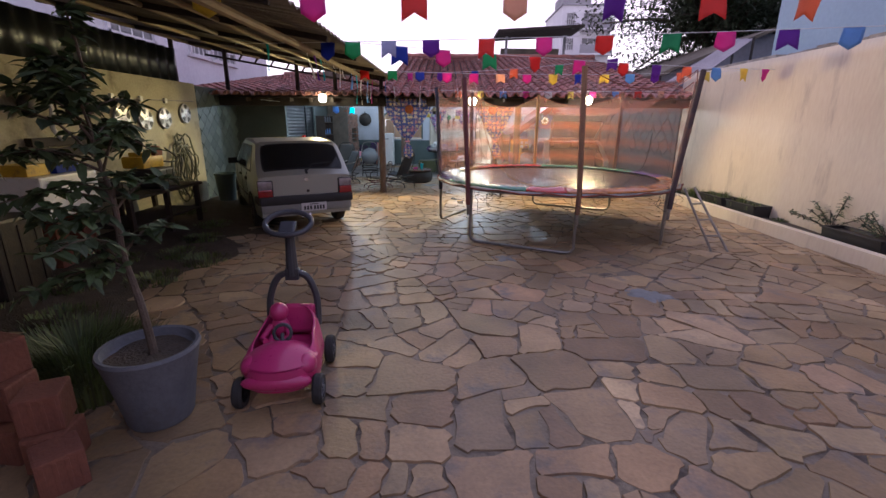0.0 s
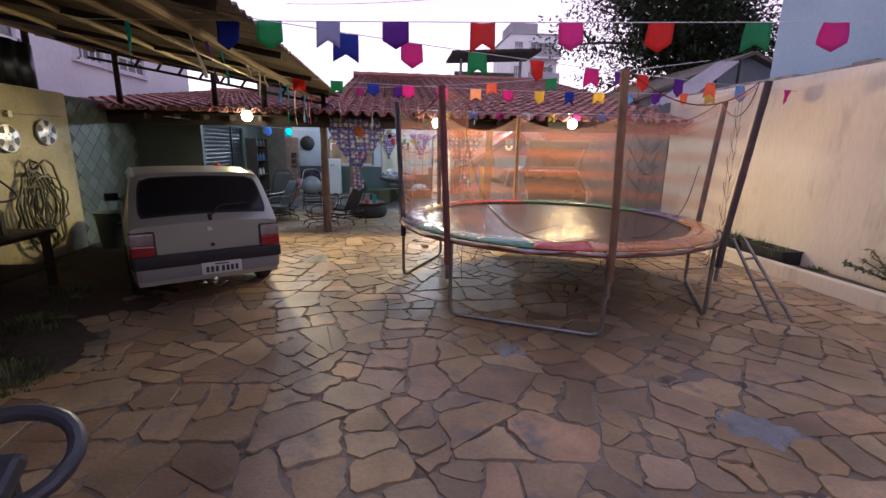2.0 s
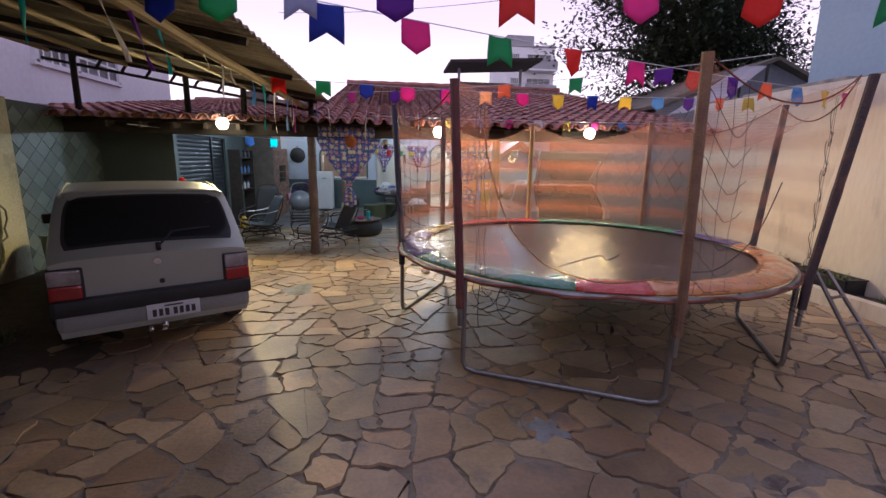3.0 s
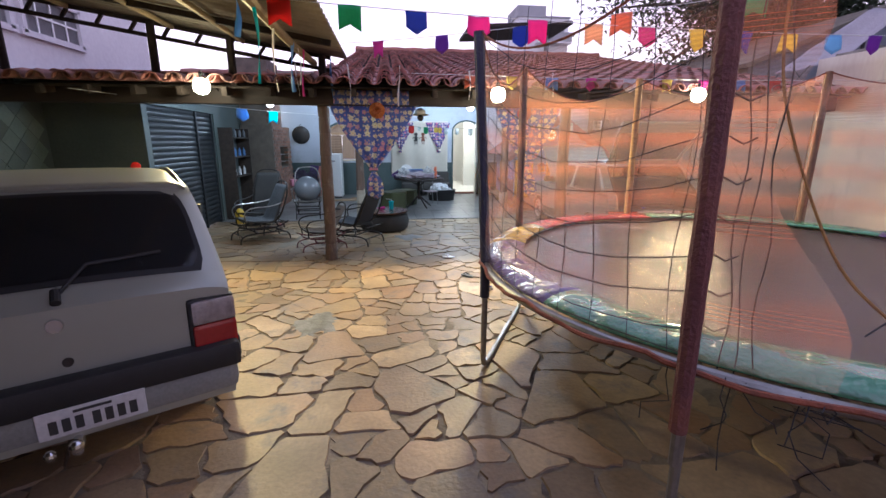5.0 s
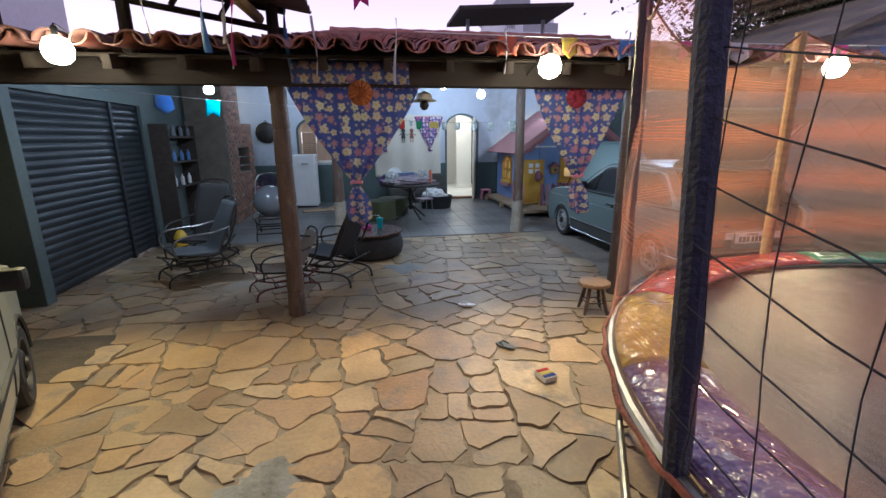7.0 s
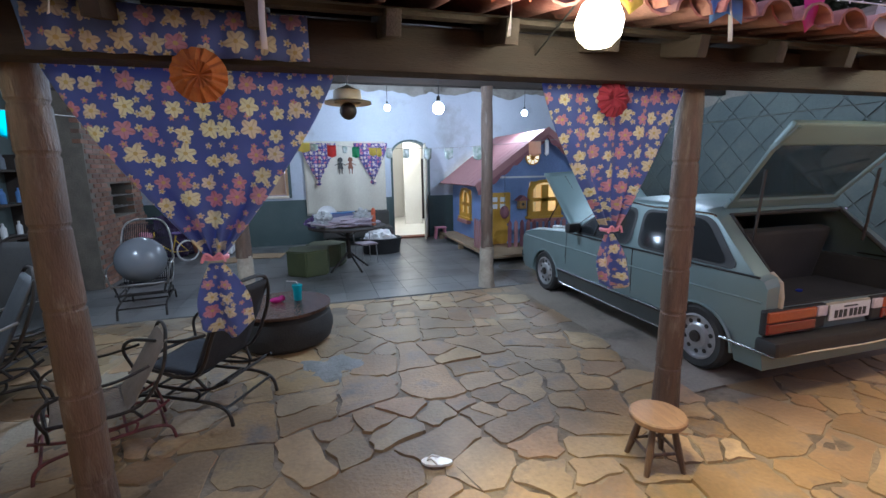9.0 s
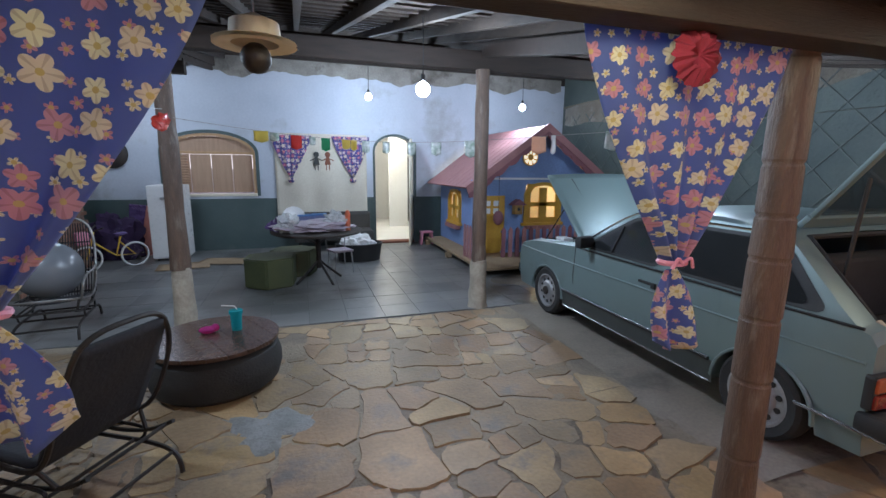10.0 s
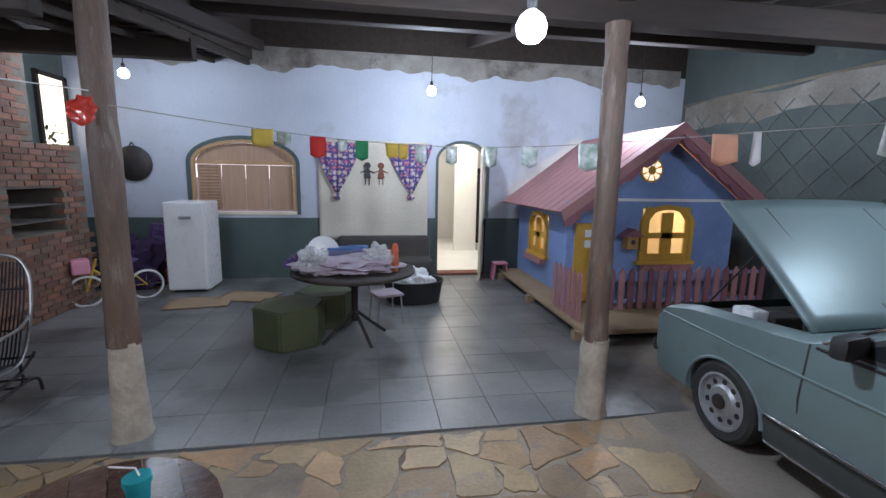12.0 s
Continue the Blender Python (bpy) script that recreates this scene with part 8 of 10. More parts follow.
win = thing("window_1", I4, "arched window with closed varnished shutters and dark green surround", "structure", "", "structure")
part("window_surround", arch_band(B(), WX0, WX1, WZ0, WSP, WTOP, 0.06, BY - 0.002, 0.012), GREEN_WALL, win, "dark green painted surround", 20)
part("window_frame", arch_band(B(), WX0 + 0.055, WX1 - 0.055, WZ0 + 0.05, WSP, WTOP - 0.05, 0.05, BY + 0.06, 0.06), LIGHT_WOOD, win, "", 20)
bm = box(B(), ((WX0 + WX1) / 2, BY + 0.04, WZ0 + 0.02), (WX1 - WX0 - 0.01, 0.12, 0.05), None, 0.008)
part("window_sill", bm, CREAM, win)
q = (WX1 - WX0 - 0.13) / 4
for k in range(4):
    x = WX0 + 0.065 + q * (k + 0.5)
    bm = box(B(), (x, BY + 0.08, (WZ0 + WSP) / 2 + 0.02), (q - 0.012, 0.03, WSP - WZ0 - 0.10), None, 0.006)
    leafp = part("shutter_leaf", bm, SHUTTER_WOOD, win)
    if k == 0:
        for j in range(14):
            bm = box(B(), (x, BY + 0.062, WZ0 + 0.12 + j * 0.048), (q - 0.07, 0.02, 0.03), pose(0, 0, 0, 30))
            part("louvre", bm, SHUTTER_WOOD, leafp)
bm = box(B(), ((WX0 + WX1) / 2, BY + 0.055, WSP), (WX1 - WX0 - 0.1, 0.05, 0.05), None, 0.006)
part("transom", bm, LIGHT_WOOD, win)
bm = prism(B(), arch_outline(WX0 + 0.06, WX1 - 0.06, WSP + 0.02, WSP + 0.02, WTOP - 0.05)[1:], 0.02, Matrix.Translation((0, BY + 0.1, 0)) @ UP_FRONT)
part("fanlight", bm, SHUTTER_WOOD, win, "pale wooden arched panel")

dr = thing("door_1", I4, "arched doorway with its pale door standing open inwards", "structure", "", "structure")
part("door_surround", arch_band(B(), DX0, DX1, 0.0, DSP, DTOP, 0.045, BY - 0.002, 0.014), GREEN_WALL, dr, "dark green painted surround", 20)
bm = box(B(), ((DX0 + DX1) / 2, BY + 0.08, 0.02), (DX1 - DX0, 0.26, 0.05), None, 0.01)
part("threshold", bm, TERRACOTTA, dr, "worn red-brown step")
leaf_m = pose(DX1 - 0.02, BY + 0.14, 0.05, 0, 0, 72)
bm = prism(B(), [(0, 0), (0, 1.95), (-0.15, 2.08), (-0.4, 2.16), (-0.65, 2.12), (-0.78, 1.98), (-0.78, 0)], 0.035, UP_FRONT)
dl = part("door_leaf", bm, CREAM, dr, "cream panelled door", 30, "", leaf_m)
for z0, z1 in ((0.15, 0.8), (0.95, 1.75)):
    bm = box(B(), (-0.39, -0.04, (z0 + z1) / 2), (0.5, 0.016, z1 - z0), None, 0.008)
    part("panel", bm, CREAM, dl)
bm = tube(B(), [(-0.70, -0.045, 1.0), (-0.70, -0.09, 1.0), (-0.60, -0.09, 1.0)], 0.01, 8)
part("handle", bm, STEEL_RIM, dl)
# the room behind the door
bm = B()
box(bm, (2.0, 23.6, 1.4), (4.2, 0.1, 2.9))
box(bm, (-0.1, 21.5, 1.4), (0.1, 4.2, 2.9))
box(bm, (4.1, 21.5, 1.4), (0.1, 4.2, 2.9))
structure("wall_kitchen", bm, KITCHEN, "cream walls of the lit room behind the door")
bm = box(B(), (2.0, 21.5, 2.85), (4.3, 4.3, 0.1))
structure("ceiling_kitchen", bm, WHITE_PAINT, "white ceiling of the lit room")
bm = box(B(), (2.0, 21.5, 0.0), (4.3, 4.2, 0.08))
structure("floor_kitchen", bm, KITCHEN, "cream tile floor of the lit room")
bm = box(B(), (2.35, 21.6, 1.4), (0.5, 0.12, 2.75), None, 0.005)
structure("wall_partition", bm, KITCHEN, "narrow cream partition in the lit room")
ob = thing("kitchen_cabinet", pose(2.85, 23.0, 0.04), "dark wooden cabinet in the lit room", "cabinet")
bm = box(B(), (0, 0, 0.95), (0.7, 0.5, 1.9), None, 0.01)
part("cabinet_body", bm, TIMBER, ob)
bm = box(B(), (0, -0.26, 0.95), (0.3, 0.02, 1.7), None, 0.006)
part("cabinet_door", bm, TIMBER, ob)
ob = thing("kitchen_counter", pose(1.35, 23.1, 0.04), "white kitchen counter with shelves in the lit room", "counter")
bm = box(B(), (0, 0, 0.45), (0.9, 0.6, 0.9), None, 0.01)
part("counter_body", bm, WHITE_PAINT, ob)
bm = box(B(), (0, 0.15, 1.45), (0.9, 0.3, 0.4), None, 0.01)
part("wall_cupboard", bm, WHITE_PAINT, ob)

# hanging backdrop with two small curtains and two plain painted figures
bd = thing("fabric_backdrop", I4, "cream cloth backdrop with small floral curtains", "backdrop")
bm = sheet(B(), 30, 20, lambda u, v: Vector((-0.60 + 1.78 * u, BY - 0.03 + 0.012 * math.sin(u * 20), 2.26 - 1.62 * v)))
thicken(part("cloth", bm, LINEN, bd), 0.003)
for s, xc in ((-1, -0.28), (1, 0.86)):
    bm = B()
    vs_n = 14

    def fc(u, v, xc=xc, s=s):
        w = 0.35 * (1 - v ** 1.3) + 0.03
        return Vector((xc + s * 0.03 * v + (2 * u - 1) * w, BY - 0.07 + 0.015 * math.sin(u * 18), 2.22 - 0.80 * v))
    sheet(bm, 20, 12, fc)
    ball(bm, (xc + s * 0.03, BY - 0.07, 1.36), 0.05, 10, (1.4, 0.6, 1.1))
    lay = bm.loops.layers.uv.new("cloth")
    for face in bm.faces:
        for loop in face.loops:
            loop[lay].uv = (loop.vert.co.x, loop.vert.co.z)
    thicken(part("small_curtain", bm, FLORAL_SMALL, bd, "small purple floral curtain"), 0.003)
for x in (0.18, 0.40):
    bm = B()
    cyl(bm, (x, BY - 0.045, 1.86), (x, BY - 0.052, 1.86), 0.055, 0.055, 14)
    prism(bm, [(x - 0.06, 1.66), (x + 0.06, 1.66), (x + 0.03, 1.81), (x - 0.03, 1.81)], 0.006, Matrix.Translation((0, BY - 0.045, 0)) @ UP_FRONT)
    for s in (-1, 1):
        box(bm, (x + s * 0.03, BY - 0.048, 1.61), (0.018, 0.006, 0.12))
        box(bm, (x + s * 0.075, BY - 0.048, 1.76), (0.09, 0.006, 0.018), pose(0, 0, 0, 0, s * 25))
    part("painted_shape", bm, INK if x < 0.3 else TERRACOTTA, bd, "plain dark shape")
ob = thing("bench_seat", pose(0.45, 18.75, 0), "dark padded bench with a rounded back against the wall", "sofa")
bm = box(B(), (0, 0, 0.30), (1.5, 0.6, 0.2), None, 0.05)
part("seat", bm, CABIN_SOFT, ob)
bm = box(B(), (0, 0.24, 0.52), (1.5, 0.14, 0.42), None, 0.06)
part("backrest", bm, CABIN_SOFT, ob)
for x in (-0.65, 0.65):
    for y in (-0.22, 0.22):
        bm = cyl(B(), (x, y, 0), (x, y, 0.22), 0.025, 0.025, 10)
        part("leg", bm, IRON, ob)
# frying pan
ob = thing("wok_pan", pose(-3.3, BY - 0.03, 1.82, 90), "large black pan hung on the white wall", "pan")
bm = lathe(B(), [(0.0, 0.06), (0.15, 0.05), (0.25, 0.0), (0.262, 0.0), (0.262, 0.01), (0.16, 0.062), (0.0, 0.075)], 36)
part("pan_bowl", bm, IRON, ob)
bm = tube(B(), smooth_path([(-0.04, 0.25, 0.01), (0, 0.31, 0.01), (0.04, 0.25, 0.01)], 5), 0.008, 6)
part("pan_handle", bm, IRON, ob)
# fridge
fr = thing("fridge", pose(-2.33, 18.62, 0), "white single-door fridge with rounded edges", "fridge")
bm = box(B(), (0, 0.03, 0.66), (0.52, 0.56, 1.26), None, 0.02)
part("cabinet", bm, WHITE_PAINT, fr)
bm = box(B(), (0, -0.28, 0.67), (0.52, 0.055, 1.24), None, 0.02)
fd = part("door", bm, WHITE_PAINT, fr)
bm = box(B(), (0.02, -0.325, 1.08), (0.16, 0.035, 0.045), None, 0.015)
part("handle", bm, STEEL_RIM, fd)
for x in (-0.2, 0.2):
    for y in (-0.2, 0.25):
        bm = cyl(B(), (x, y, 0), (x, y, 0.04), 0.02, 0.02, 8)
        part("foot", bm, BLACK_TRIM, fr)
ob = thing("folded_beach_chair", pose(-2.78, 18.85, 0, 0, 0, 0), "folded pink and purple beach chair leaning on the wall", "chair")
bm = box(B(), (0, 0.1, 0.45), (0.2, 0.05, 0.9), pose(0, 0, 0, 0, 12, 0), 0.015)
part("panel", bm, TERRACOTTA_PINK, ob)
bm = box(B(), (-0.18, 0.15, 0.48), (0.3, 0.06, 0.9), pose(0, 0, 0, 0, 6, 0), 0.02)
part("cloth", bm, PAD["purple"], ob)

# round table with party clutter
tb = thing("round_table", pose(0.06, 16.25, 0), "round dark table on a splayed iron pedestal", "table")
bm = lathe(B(), [(0, 0.71), (0.60, 0.71), (0.625, 0.72), (0.625, 0.74), (0.60, 0.75), (0, 0.75)], 44)
part("tabletop", bm, TIMBER, tb)
bm = cyl(B(), (0, 0, 0.2), (0, 0, 0.71), 0.035, 0.035, 14)
part("pedestal", bm, IRON, tb)
for k in range(4):
    a = 0.5 + k * 1.5708
    bm = tube(B(), smooth_path([(0.02 * math.cos(a), 0.02 * math.sin(a), 0.3), (0.18 * math.cos(a), 0.18 * math.sin(a), 0.16), (0.36 * math.cos(a), 0.36 * math.sin(a), 0.015)], 5), 0.017, 8)
    part("foot", bm, IRON, tb)
    bm = tube(B(), [(0.02 * math.cos(a), 0.02 * math.sin(a), 0.55), (0.3 * math.cos(a), 0.3 * math.sin(a), 0.70)], 0.012, 6)
    part("brace", bm, IRON, tb)


def crumple(name, place, size, squash, material, label, category, seed, rough=0.4):
    ob = thing(name, Matrix.Translation(place), label, category)
    bm = B()
    bmesh.ops.create_icosphere(bm, subdivisions=4, radius=1)
    for v in bm.verts:
        n = v.co.normalized()
        k = 1 + rough * noise.noise(n * 2.3 + Vector((seed, 0, 0))) + rough * 0.5 * noise.noise(n * 6 + Vector((0, seed, 0)))
        v.co = Vector((n.x * squash[0], n.y * squash[1], n.z * squash[2])) * k * size
    low = min(v.co.z for v in bm.verts)
    for v in bm.verts:
        v.co.z = max(v.co.z, low * 0.55) - low * 0.55
    part("folds", bm, material, ob, "", 25)
    return ob


crumple("tablecloth_heap", (0.0, 16.2, 0.75), 0.42, (1.15, 0.8, 0.22), ROSE_GREY, "crumpled pale pink cloth heaped on the table", "cloth", 1)
crumple("plastic_bag", (-0.32, 16.05, 0.75), 0.15, (1.0, 0.8, 0.9), GLASS_CLEAR, "crumpled clear plastic bag on the table", "bag", 5, 0.6)
crumple("party_bag", (0.30, 16.15, 0.80), 0.14, (1.1, 0.8, 0.8), GLASS_CLEAR, "crumpled clear party bag on the table", "bag", 9, 0.6)
crumple("dark_bag", (-0.42, 16.25, 0.75), 0.15, (1.1, 0.9, 0.7), PAD["purple"], "dark purple crumpled bag on the table", "bag", 12, 0.5)
ob = thing("sauce_bottle", pose(0.47, 16.1, 0.75), "orange plastic bottle with a cap on the table", "bottle")
bm = lathe(B(), [(0, 0), (0.034, 0), (0.036, 0.15), (0.03, 0.19), (0.036, 0.2), (0.03, 0.25), (0.018, 0.28), (0, 0.28)], 18)
part("bottle_body", bm, FLAG["orange"], ob)
for x, y, s in ((-0.08, 16.35, 0.17), (0.1, 16.42, 0.14)):
    ob = thing("storage_tub", pose(x, y, 0.80), "small lilac lidded plastic tub on the table", "tub")
    bm = box(B(), (0, 0, 0.07), (s * 1.4, s, 0.14), None, 0.02)
    part("tub_body", bm, FLAG["lavender"], ob)
    bm = box(B(), (0, 0, 0.148), (s * 1.46, s * 1.06, 0.02), None, 0.008)
    part("lid", bm, FLAG["sky"], ob)
ob = thing("white_plate", pose(-0.25, 16.3, 0.76), "white plate propped upright on the table", "plate")
bm = lathe(B(), [(0, 0), (0.11, 0.0), (0.16, 0.02), (0.158, 0.026), (0.11, 0.008), (0, 0.008)], 28, Matrix.Translation((0, 0, 0.16)) @ pose(0, 0, 0, 70, 20, 0))
part("plate_disc", bm, WHITE_PAINT, ob)
# small chair under the table, black tub, poufs
ob = thing("small_chair", pose(0.40, 16.75, 0, 0, 0, 20), "small pale wire chair behind the table", "chair")
for sx in (-1, 1):
    for sy in (-1, 1):
        bm = tube(B(), [(sx * 0.15, sy * 0.15, 0), (sx * 0.13, sy * 0.13, 0.34)], 0.01, 7)
        part("leg", bm, STEEL_RIM, ob)
bm = box(B(), (0, 0, 0.35), (0.32, 0.32, 0.03), None, 0.012)
part("seat", bm, ROSE_GREY, ob)
bm = tube(B(), smooth_path([(-0.15, 0.15, 0.35), (-0.15, 0.18, 0.62), (0, 0.19, 0.68), (0.15, 0.18, 0.62), (0.15, 0.15, 0.35)], 6), 0.01, 7)
part("backrest", bm, STEEL_RIM, ob)
ob = thing("black_tub", pose(0.80, 17.62, 0), "large black oval rubber tub full of white cloth", "tub")
bm = lathe(B(), [(0, 0.0), (0.36, 0.0), (0.40, 0.26), (0.42, 0.30), (0.40, 0.31), (0.385, 0.28), (0.34, 0.04), (0, 0.03)], 36)
for v in bm.verts:
    v.co.y *= 0.72
part("tub_shell", bm, BLACK_TRIM, ob)
crumple("white_laundry", (0.75, 17.6, 0.06), 0.3, (1.0, 0.65, 0.8), WHITE_PAINT, "crumpled white cloth lying in the tub", "cloth", 3)
for x, y, rz, s in ((-0.58, 16.22, 24, 1.0), (-0.28, 16.80, 10, 0.95)):
    ob = thing("pouf", pose(x, y, 0, 0, 0, rz), "six-sided olive green vinyl pouf", "pouf", "poufs")
    hexa = [(0.36 * s * math.cos(k * 1.0472), 0.36 * s * math.sin(k * 1.0472)) for k in range(6)]
    bm = prism(B(), hexa, 0.40 * s, pose(0, 0, 0.01))
    bmesh.ops.bevel(bm, geom=list(bm.edges), offset=0.02, segments=2, affect="EDGES")
    part("cushion", bm, VINYL, ob)
    bm = tube(B(), [Vector((1.0 * x2, 1.0 * y2, 0.40 * s)) for x2, y2 in hexa], 0.009, 6, True)
    part("piping", bm, VINYL, ob)
for x, y, rz in ((-2.0, 17.75, 8), (-1.45, 18.0, -12)):
    ob = thing("cardboard_sheet", pose(x, y, 0.008, 0, 0, rz), "flattened brown cardboard lying on the slate floor", "cardboard")
    bm = sheet(B(), 8, 6, lambda u, v: Vector(((u - 0.5) * 0.75, (v - 0.5) * 0.5, 0.012 + 0.012 * noise.noise((u * 3, v * 3, rz)))))
    thicken(part("sheet_board", bm, CARD, ob), 0.006)
ob = thing("pink_stool", pose(2.38, 18.85, 0), "small pink plastic child stool by the doorway", "stool")
bm = box(B(), (0, 0, 0.27), (0.26, 0.22, 0.03), None, 0.012)
part("seat", bm, ROSE, ob)
for sx in (-1, 1):
    bm = box(B(), (sx * 0.11, 0, 0.13), (0.03, 0.2, 0.26), pose(0, 0, 0, 0, -sx * 6), 0.008)
    part("side", bm, ROSE, ob)
# bicycle
bk = thing("bicycle", pose(-3.06, 17.94, 0, 0, 0, -55), "yellow child bicycle with pink basket leaning by the barbecue", "bicycle")
for y in (-0.3, 0.34):
    bm = tube(B(), [(0, y + 0.19 * math.cos(k * 0.2618), 0.19 + 0.19 * math.sin(k * 0.2618)) for k in range(24)], 0.016, 7, True)
    wz = part("wheel", bm, PLATE, bk)
    bm = B()
    for k in range(8):
        a = k * 0.7854
        tube(bm, [(0, y, 0.19), (0, y + 0.18 * math.cos(a), 0.19 + 0.18 * math.sin(a))], 0.0025, 4)
    part("spokes", bm, CHROME, wz)
bm = tube(B(), [(0, -0.3, 0.19), (0, -0.2, 0.52), (0, -0.18, 0.6)], 0.014, 7)
tube(bm, [(0, -0.22, 0.46), (0, 0.08, 0.2), (0, 0.16, 0.5)], 0.016, 7)
tube(bm, [(0, 0.08, 0.2), (0, 0.34, 0.19), (0, 0.14, 0.42)], 0.012, 7)
part("frame", bm, YELLOW_TOOL, bk)
bm = tube(B(), smooth_path([(-0.2, -0.1, 0.68), (-0.06, -0.19, 0.62), (0.06, -0.19, 0.62), (0.2, -0.1, 0.68)], 5), 0.011, 7)
part("handlebar", bm, IRON, bk)
bm = box(B(), (0, -0.34, 0.52), (0.24, 0.18, 0.18), None, 0.02)
part("basket", bm, ROSE, bk)
bm = ball(B(), (0, 0.17, 0.54), 0.08, 14, (0.8, 1.3, 0.45))
part("saddle", bm, PAD["purple"], bk)
crumple("dark_blanket", (-3.25, 18.75, 0.0), 0.42, (1.0, 0.7, 1.1), PURPLE_CLOTH, "dark purple cloth piled in the corner", "cloth", 21)

# fairy-light party flags before the back wall: printed film flags on a string
ob = thing("party_garland", I4, "string of small printed party flags between the posts", "bunting")
garland = [(-1.24, 14.62, 2.06), (-0.75, 15.0, 2.02), (-0.2, 15.3, 1.98), (0.35, 15.4, 1.95), (0.9, 15.3, 1.93), (1.45, 15.05, 1.93), (1.84, 14.66, 1.94), (2.42, 14.0, 1.97), (3.3, 13.4, 2.04), (5.7, 12.4, 2.3)]
gp = smooth_path(garland, 12)
bm = tube(B(), gp, 0.003, 5)
part("cord", bm, POT_CORD, ob)


def garland_at(x):
    return min(gp, key=lambda q: abs(q.x - x))


GARLAND_FLAGS = [  # x, width, drop, tone
    (-0.52, 0.15, 0.13, "yellow"), (-0.39, 0.10, 0.10, "film"), (-0.16, 0.12, 0.17, "red"), (0.02, 0.07, 0.10, "film"), (0.17, 0.10, 0.16, "green"),
    (0.41, 0.10, 0.12, "yellow"), (0.50, 0.07, 0.13, "yellow"), (0.64, 0.09, 0.15, "film"), (0.88, 0.09, 0.15, "film"), (1.17, 0.11, 0.17, "film"),
    (1.44, 0.13, 0.17, "film"), (1.77, 0.17, 0.20, "film"), (2.29, 0.17, 0.19, "peach"), (2.40, 0.05, 0.20, "white"), (2.85, 0.18, 0.20, "film"), (3.33, 0.17, 0.20, "film")]
for k, (x, w, h, tone) in enumerate(GARLAND_FLAGS):
    c = garland_at(x)
    bm = sheet(B(), 6, 5, lambda u, v: Vector((x + (u - 0.5) * w, c.y - 0.012 + 0.02 * v * math.sin(5 * u + k), c.z - v * h * (0.82 + 0.3 * (0.5 - abs(u - 0.5))))))
    thicken(part("flag", bm, FLAG[tone] if tone != "film" else FILM_PRINT, ob, "crinkled printed film flag" if tone == "film" else "", 40), 0.0015)
ob = thing("red_gift_bag", pose(-1.29, 14.53, 1.93), "small red and clear gift bag tied to the post", "bag")
bm = B()
bmesh.ops.create_icosphere(bm, subdivisions=3, radius=0.1)
for v in bm.verts:
    v.co = Vector((v.co.x * 0.75, v.co.y * 0.3, v.co.z * 0.7)) * (1 + 0.5 * noise.noise(v.co * 18)) + Vector((0, -0.05, 0.08))
part("film", bm, PAD["red"], ob, "", 15)

# ---- playhouse ----
ph = thing("playhouse", I4, "blue wooden playhouse with pink roof, yellow windows and picket fence", "playhouse")
HX0, HX1, HY0, HY1, HZ0, HZ1, PK = 2.75, 4.95, 16.85, 19.0, 0.16, 1.42, 2.32
bm = B()
cx = (HX0 + HX1) / 2
m_front = Matrix.Translation((0, HY0 + 0.03, 0)) @ UP_FRONT
# front wall round the window opening, then gable
for x0, x1, z0, z1 in ((HX0, 3.64, HZ0, HZ1), (4.32, HX1, HZ0, HZ1), (3.64, 4.32, HZ0, 0.66), (3.64, 4.32, 1.34, HZ1)):
    bm = prism(B(), [(x0, z0), (x1, z0), (x1, z1), (x0, z1)], 0.03, m_front)
    part("front_board", bm, HOUSE_BLUE, ph)
bm = B()
prism(bm, [(HX0, HZ1), (HX1, HZ1), (HX1, 1.49), (cx, PK - 0.015), (HX0, 1.49)], 0.03, m_front)
part("gable", bm, HOUSE_BLUE, ph, "blue boarded gable")
bm = B()
for y0, y1, z0, z1 in ((HY0 + 0.03, 17.72, HZ0, 1.49), (18.36, HY1, HZ0, 1.49), (17.72, 18.36, HZ0, 0.58), (17.72, 18.36, 1.16, 1.49)):
    box(bm, (HX0 + 0.015, (y0 + y1) / 2, (z0 + z1) / 2), (0.03, y1 - y0, z1 - z0))
part("side_wall", bm, HOUSE_BLUE, ph, "blue boarded side wall")
bm = B()
box(bm, (HX1 - 0.015, (HY0 + HY1) / 2, (HZ0 + HZ1) / 2), (0.03, HY1 - HY0 - 0.06, HZ1 - HZ0))
box(bm, (cx, HY1 - 0.015, (HZ0 + HZ1) / 2), (HX1 - HX0 - 0.06, 0.03, HZ1 - HZ0))
part("back_wall", bm, HOUSE_BLUE, ph)
bm = B()
box(bm, (cx, HY1 - 0.06, 0.85), (HX1 - HX0 - 0.12, 0.02, 1.1))
box(bm, (HX1 - 0.06, (HY0 + HY1) / 2, 0.85), (0.02, HY1 - HY0 - 0.2, 1.1))
part("inner_lining", bm, CREAM, ph, "cream boards inside")
